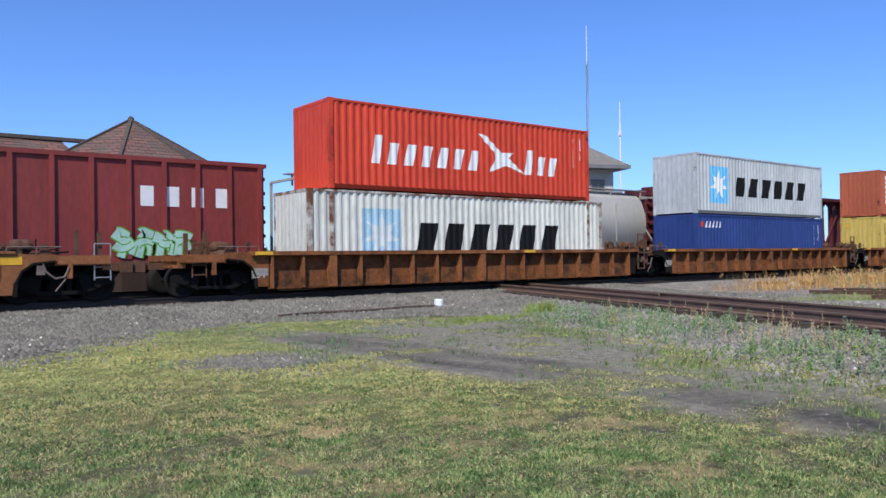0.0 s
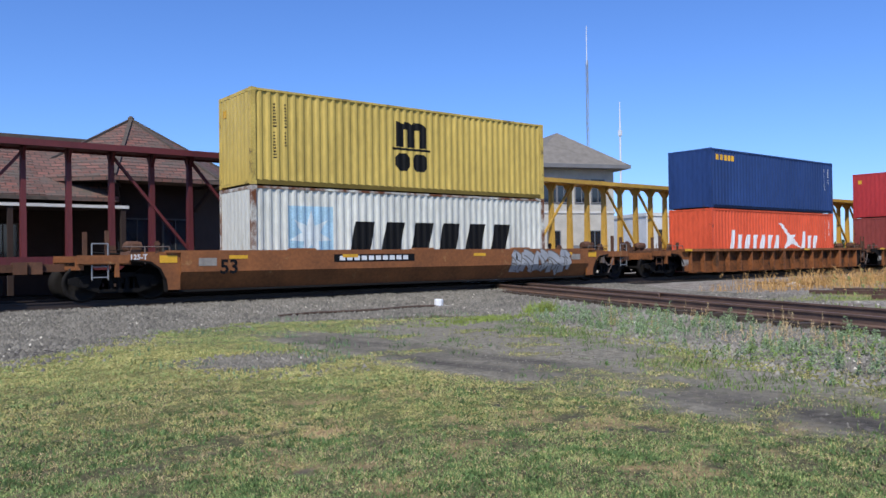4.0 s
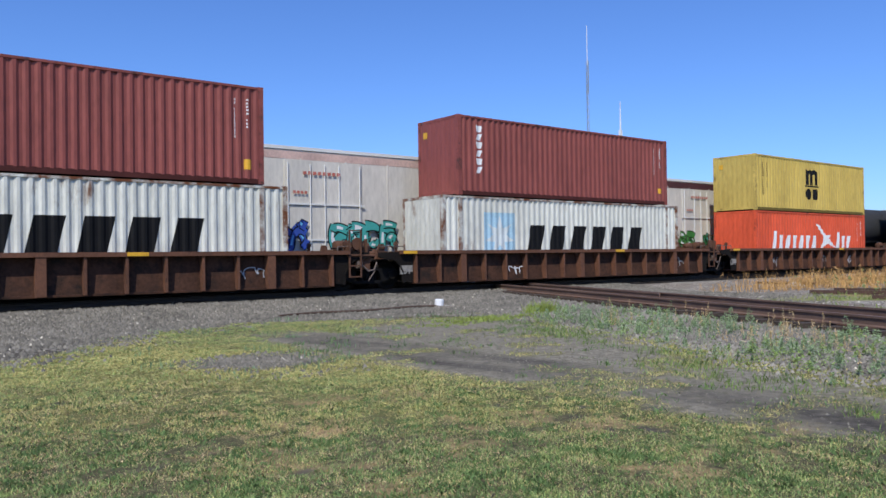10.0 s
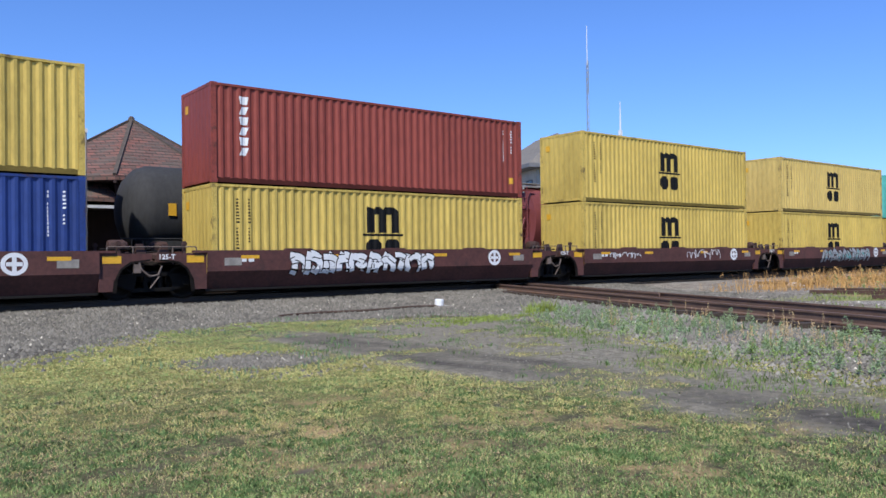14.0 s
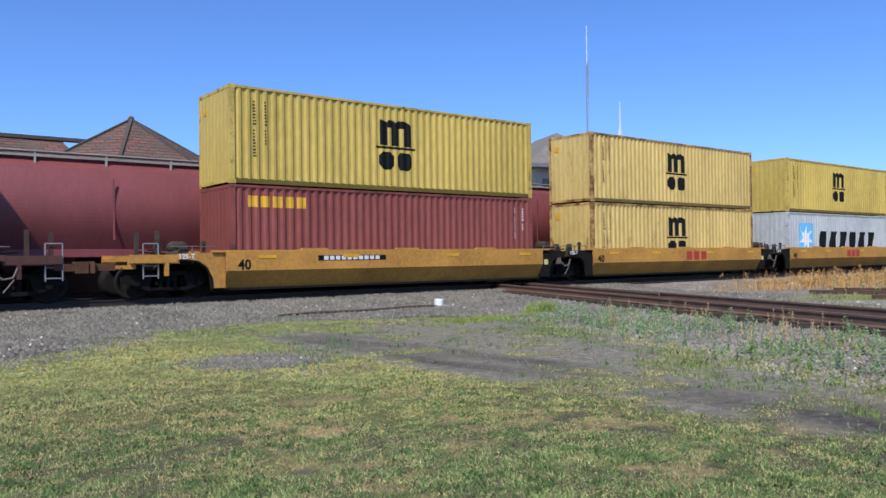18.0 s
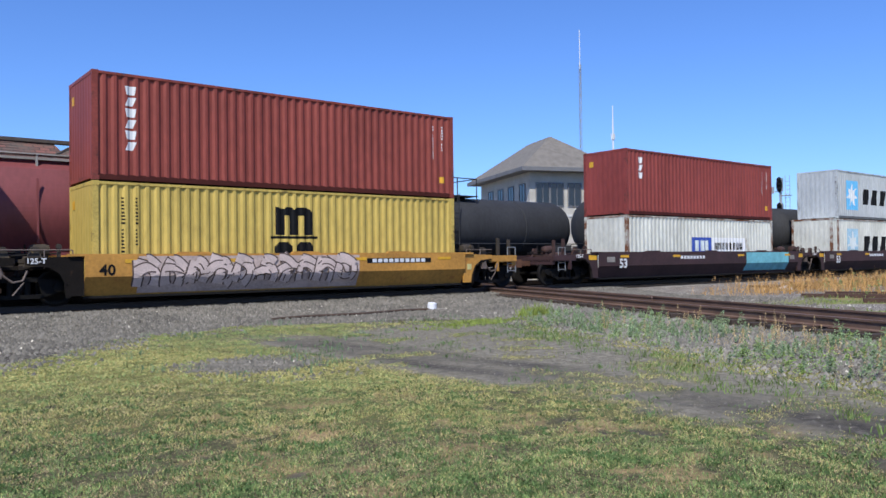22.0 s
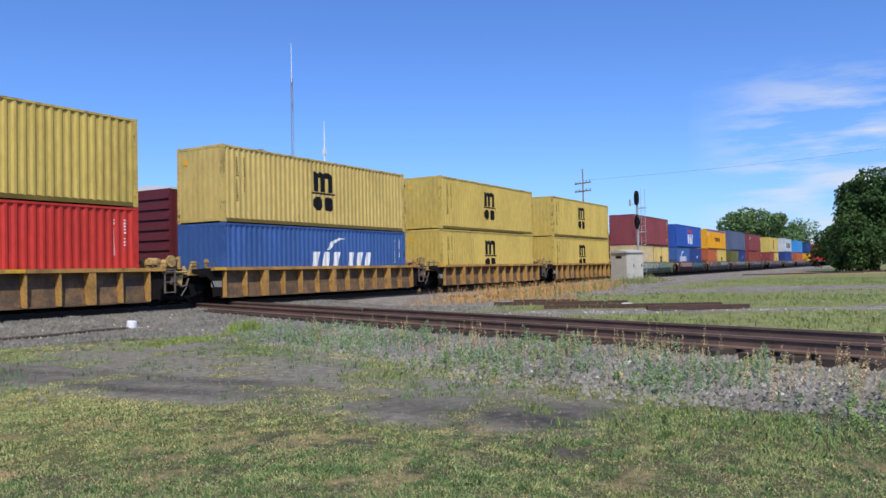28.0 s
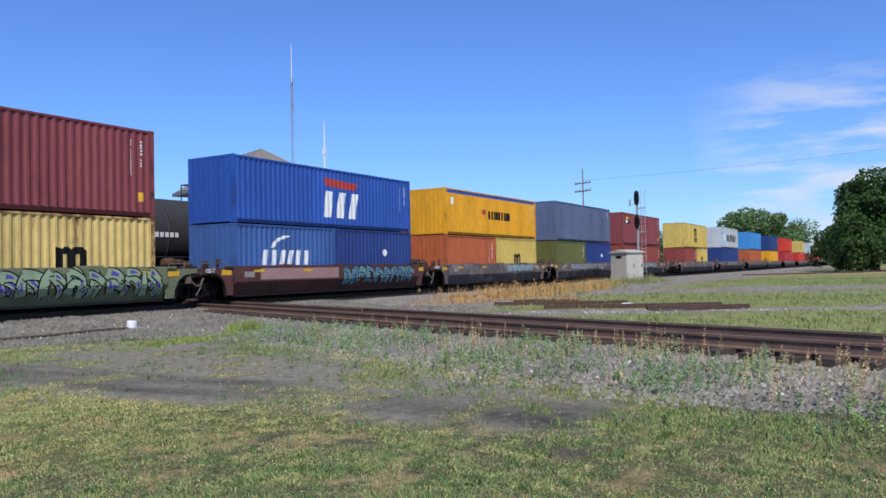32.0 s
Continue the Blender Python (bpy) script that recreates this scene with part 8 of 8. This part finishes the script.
# x at the start, well, half, left end, right end, upper (paint, mark, height), lower [(paint, mark, height, length)], marks on the well
ROSTER = [
    (-11.4, "tan", 9.8, True, True, None, [], [("panel", 7.3, 8.3, 0.8, 1.15, WHITE), ("panel", 7.37, 8.23, 0.85, 1.10, BLACK)]),
    (12.27, "brown", 9.8, True, False, ("scarlet", "bird", HC), [("stained_grey", "star", HC, 13.716)], N25),
    (31.94, "brown", 9.8, False, False, ("grey", "star", HC), [("navy", "dotword", ST, 12.192)], N25),
    (51.50, "brown", 9.8, False, True, ("terracotta", "tallpatch", HC), [("ochre", "arch", HC, 12.192)], N25),
    (75.18, "tan", 9.8, True, True, ("ochre", "arch", HC), [("stained_grey", "star", HC, 12.192)], N53 + [("scrawl", 3.9, 7.2, 0.30, 1.26, SILVER, mat("grey_spray", "6f6a64", 0.7, 0, 0.3, 3.0), 3)]),
    (98.75, "brown", 9.8, True, False, ("dark_navy", "oword", HC), [("salmon", "bird", HC, 12.192)], N25),
    (118.88, "brown", 9.8, False, False, ("red", "word", HC), [("oxide", "faded", HC, 12.192)], N25),
    (138.41, "brown", 9.8, False, True, ("ochre", "arch", HC), [("ochre", "arch", HC, 12.192)], N25),
    (161.94, "dark", 9.8, True, False, ("brown", "word", HC), [("stained_grey", "star", HC, 13.716)], N25 + [("chalk", -6.9, -6.1, 0.35, 0.8, WHITE, 61), ("chalk", 5.2, 6.0, 0.35, 0.85, SILVER, 62)]),
    (181.61, "dark", 9.8, False, False, ("brown", "tall", HC), [("stained_grey", "star", HC, 13.716)], N25 + [("chalk", 6.3, 7.1, 0.3, 0.9, SILVER, 63), ("chalk", -3.8, -3.0, 0.35, 0.8, WHITE, 64)]),
    (201.22, "dark", 9.8, False, True, ("ochre", "arch", HC), [("salmon", "bird", HC, 12.192)], N25 + [("chalk", -4.9, -4.1, 0.3, 0.95, SILVER, 65), ("chalk", 0.2, 0.9, 0.4, 0.9, SILVER, 66), ("chalk", 3.1, 3.9, 0.4, 0.85, WHITE, 67)]),
    (222.84, "oxide", 7.85, True, False, ("ochre", "arch", HC), [("navy", "dotword", HC, 12.192)], BN + [("bars", -4.2, -1.6, 0.95, 1.12, 10, WHITE), ("tag", -0.4, 0.7, 0.9, 1.22, WHITE, 11)]),
    (238.40, "oxide", 7.85, False, False, ("brick", "tall", HC), [("ochre", "arch", HC, 12.192)], BN + [("scrawl", -3.8, 1.6, 0.5, 1.24, WHITE, BLACK, 12)]),
    (254.04, "oxide", 7.85, False, False, ("ochre", "arch", HC), [("ochre", "arch", HC, 12.192)], BN + [("tag", -4.8, -2.8, 0.86, 1.16, WHITE, 13), ("tag", 0.6, 3.2, 0.74, 1.26, WHITE, 14)]),
    (269.57, "oxide", 7.85, False, False, ("mustard", "arch", HC), [("ochre", "arch", HC, 12.192)], BN + [("scrawl", -2.2, 3.4, 0.45, 1.24, SILVER, BLACK, 15, -1.515, TEAL)]),
    (285.39, "oxide", 7.85, False, True, ("turquoise", "ids", HC), [("ochre", "arch", HC, 12.192)], BN + [("bars", 1.4, 4.0, 0.95, 1.12, 10, WHITE)]),
    (304.98, "gold", 7.85, True, False, ("ochre", "arch", HC), [("brown", "yword", HC, 12.192)], [("text", "40", 0.40, -6.0, 0.76, BLACK), ("panel", -3.4, -0.9, 0.98, 1.14, BLACK), ("bars", -3.2, -1.1, 1.0, 1.12, 10, WHITE)]),
    (320.62, "gold", 7.85, False, False, ("rusted_ochre", "arch", HC), [("rusted_ochre", "arch", HC, 12.192)], N40),
    (336.31, "gold", 7.85, False, False, ("ochre", "arch", HC), [("grey", "star", HC, 12.192)], N40),
    (351.97, "gold", 7.85, False, False, ("grey", "star", HC), [("brick", "tall", HC, 12.192)], N40),
    (367.60, "gold", 7.85, False, True, ("brick", "tall", HC), [("ochre", "arch", HC, 12.192)], [("text", "40", 0.40, -6.0, 0.76, BLACK), ("patch", -5.0, 1.9, 0.26, 1.25, mat("pinkish_spray", "bba79d", 0.75, 0, 0.35, 1.2)), ("scrawl", -5.1, 1.7, 0.36, 1.27, mat("pale_pink_spray", "cdbab1", 0.7, 0, 0.3, 2.0), mat("smoky_spray", "5c4c46", 0.7, 0, 0.3, 3.0), 18), ("panel", 2.2, 4.8, 0.98, 1.14, BLACK), ("bars", 2.4, 4.6, 1.0, 1.12, 10, WHITE)]),
    (389.52, "darkox", 9.8, True, False, ("oxide", "tallshort", HC), [("stained_grey", "split", ST, 12.192)], N53W + [("patch", 3.0, 7.2, 0.34, 1.26, mat("faded_sky_spray", "6fb3bd", 0.75, 0, 0.35, 1.6, rust=0.3, rustcol="9fb9b4"))]),
    (409.20, "darkox", 9.8, False, False, ("grey", "star", HC), [("stained_grey", "star", HC, 13.716)], N53W + [("scrawl", 0.6, 4.4, 0.30, 1.25, WHITE, REDPAINT, 20, -1.515, SILVER), ("tag", 4.6, 7.4, 0.55, 1.22, SILVER, 46)]),
    (428.56, "darkox", 9.8, False, True, ("brown", "tallshort", HC), [("brown", "badge", HC, 12.192)], N53W + [("tag", 1.0, 2.4, 0.8, 1.2, WHITE, 22), ("tag", 3.6, 6.4, 0.8, 1.2, WHITE, 23)]),
    (450.65, "goldrib", 7.85, True, False, ("ochre", "arch", HC), [("maroon", "tallshort", HC, 12.192)], []),
    (466.42, "goldrib", 7.85, False, False, ("ochre", "arch", HC), [("bright_red", "word", HC, 12.192)], []),
    (482.30, "goldrib", 7.85, False, False, ("mustard", "arch", HC), [("mid_blue", "swoosh", ST, 12.192)], []),
    (498.11, "goldrib", 7.85, False, False, ("ochre", "arch", HC), [("ochre", "arch", HC, 12.192)], []),
    (513.92, "goldrib", 7.85, False, True, ("ochre", "arch", HC), [("ochre", "arch", HC, 12.192)], []),
    (533.68, "moss", 7.85, True, False, ("maroon", "badge", HC), [("cream", "dot", ST, 6.058), ("rusted_ochre", "arch20", ST, 6.058)], [("scrawl", -5.2, 0.4, 0.28, 1.26, mat("chalky_spray", "b4b5aa", 0.7, 0, 0.3, 2.0), BLACK, 31, -1.515, mat("sage_spray", "8fa383", 0.7, 0, 0.3, 2.0)), ("scrawl", 0.6, 6.0, 0.32, 1.26, mat("sage_spray", "8fa383"), BLACK, 32, -1.515, PURPLE)]),
    (549.44, "oxide", 7.85, False, False, ("blue", "flag", ST), [("mid_blue", "swoosh2", ST, 6.058), ("navy", "dot", ST, 6.058)], [("panel", -5.0, -0.2, 0.78, 1.22, mat("pink_patch", "9c7a74")), ("scrawl", 0.0, 5.6, 0.40, 1.26, mat("dusty_teal_spray", "5f8488"), BLACK, 33, -1.515, BLUEP)]),
    (565.22, "greyox", 7.85, False, False, ("amber", "mid", ST), [("rust_orange", "ids", ST, 6.058), ("ochre", "arch20", ST, 6.058)], [("scrawl", 1.0, 4.6, 0.78, 1.24, SILVER, TEAL, 34)]),
    (581.00, "greyox", 7.85, False, False, ("slate", "ids", HC), [("olive", "ids", ST, 6.058), ("navy", "dot", ST, 6.058)], [("scrawl", -4.0, 3.0, 0.78, 1.24, SILVER, BLACK, 35)]),
    (596.80, "greyox", 7.85, False, True, ("maroon", "badge", HC), [("brick", "ids", ST, 12.192)], [("scrawl", -4.0, 3.0, 0.78, 1.24, SILVER, BLACK, 36)]),
    (619.50, "greyox", 9.8, True, False, ("ochre", "arch", HC), [("oxide", "ids", ST, 6.058), ("ochre", "arch20", ST, 6.058)], []),
    (641.50, "greyox", 9.8, True, True, ("grey", "star", HC), [("navy", "ids", HC, 12.192)], [("scrawl", -4.0, 3.0, 0.78, 1.24, SILVER, BLACK, 37)]),
    (664.00, "greyox", 9.8, False, True, ("sky", "ids", HC), [("rust_orange", "ids", HC, 12.192)], []),
    (685.50, "greyox", 9.8, True, False, ("dark_navy", "ids", HC), [("amber", "ids", HC, 12.192)], []),
    (709.00, "greyox", 9.8, False, False, ("bright_red", "ids", HC), [("red", "ids", HC, 12.192)], []),
    (734.00, "greyox", 9.8, False, True, ("ochre", "arch", HC), [("bright_red", "ids", HC, 12.192)], []),
    (758.00, "greyox", 9.8, True, False, ("grey", "star", HC), [("brick", "ids", HC, 12.192)], []),
    (780.00, "greyox", 9.8, False, True, ("ochre", "arch", HC), [("oxide", "ids", HC, 12.192)], []),
]
RIDERS = []      # (thing, x at the start, y, z)
for x0, well, half, le, re_, upper, lowers, marks in ROSTER:
    cx = x0 + 6.096
    paint, style, words = WELL[well]
    car = well_car(paint, style, half, le, re_, words, pose(cx, Y_NEAR, RAIL), marks)
    RIDERS.append((car, cx, Y_NEAR, RAIL))
    z = RAIL + 0.355
    h = 0
    for i, (p, k, hh, ln) in enumerate(lowers):
        bx = cx if len(lowers) == 1 else cx + (-3.06 if i == 0 else 3.06)
        RIDERS.append((container(p, k, ln, hh, pose(bx, Y_NEAR, z)), bx, Y_NEAR, z))
        h = hh
    if upper:
        zz = z + h + 0.025
        RIDERS.append((container(upper[0], upper[1], 12.192, upper[2], pose(cx, Y_NEAR, zz)), cx, Y_NEAR, zz))

# ---- the mixed freight on the far track ----
FREIGHT = []
for x0, kind, *a in [
    (-8.7, "gondola", 20.8, "7c2f2b", "red-brown", [(16.3, 19.6, 2.8, 3.45, 4)]), (13.3, "hopper", 20.9, "a3a19b", "weathered grey", "scrawl"),
    (35.0, "centerbeam", 24.2, "5d2427", "maroon"), (59.5, "centerbeam", 24.2, "b99440", "yellow"), (84.0, "centerbeam", 24.2, "bd9238", "yellow"),
    (109.65, "reefer", 22.0, "c9aca0", 3, False), (133.2, "reefer", 22.2, "b8603f", 9, True), (155.6, "tank", 16.9),
    (173.0, "hopper", 18.0, "7e4345", "dull maroon", "tag"), (191.4, "hopper", 18.0, "7e4345", "dull maroon", "plain"), (209.8, "hopper", 18.0, "7e4345", "dull maroon", "tag"), (228.2, "hopper", 18.0, "7e4345", "dull maroon", "round"),
    (246.5, "tank", 17.3, 1.34, 2.48), (264.1, "tank", 17.3), (281.7, "tank", 17.3), (299.3, "tank", 17.3), (319.3, "boxcar", 18.6, "60242a"),
    (338.3, "gondola", 18.8, "5c2425", "dark maroon", [(13.3, 15.6, 2.95, 3.3, 2), (9.2, 10.6, 2.3, 2.4, 7), (9.5, 10.4, 2.15, 2.22, 5)], 5.25), (357.8, "tank", 17.3), (375.5, "hopper", 18.0, "7e4345", "dull maroon", "tag"),
]:
    m = pose(x0, Y_FAR, RAIL)
    if kind == "gondola":
        ob = gondola(a[0], a[1], m, *a[2:])
    elif kind == "hopper":
        ob = hopper(a[0], a[1], a[2], m, a[3])
    elif kind == "centerbeam":
        ob = centerbeam(a[0], a[1], m, a[2])
    elif kind == "reefer":
        ob = reefer(a[0], m, a[1], a[2], a[3])
    elif kind == "tank":
        ob = tank_car(a[0], m, *a[1:])
    else:
        ob = boxcar(a[0], a[1], m)
    FREIGHT.append((ob, x0))


def motions():
    times = [0, 4, 8, 12, 16, 20, 24, 28, 32]
    for ob, x, y, z in RIDERS:
        walk(ob, [(t, pose(x - speed_path(t), y, z)) for t in times])
    for ob, x in FREIGHT:
        walk(ob, [(t, pose(x - FAR_SPEED * t, Y_FAR, RAIL)) for t in times])


motions()
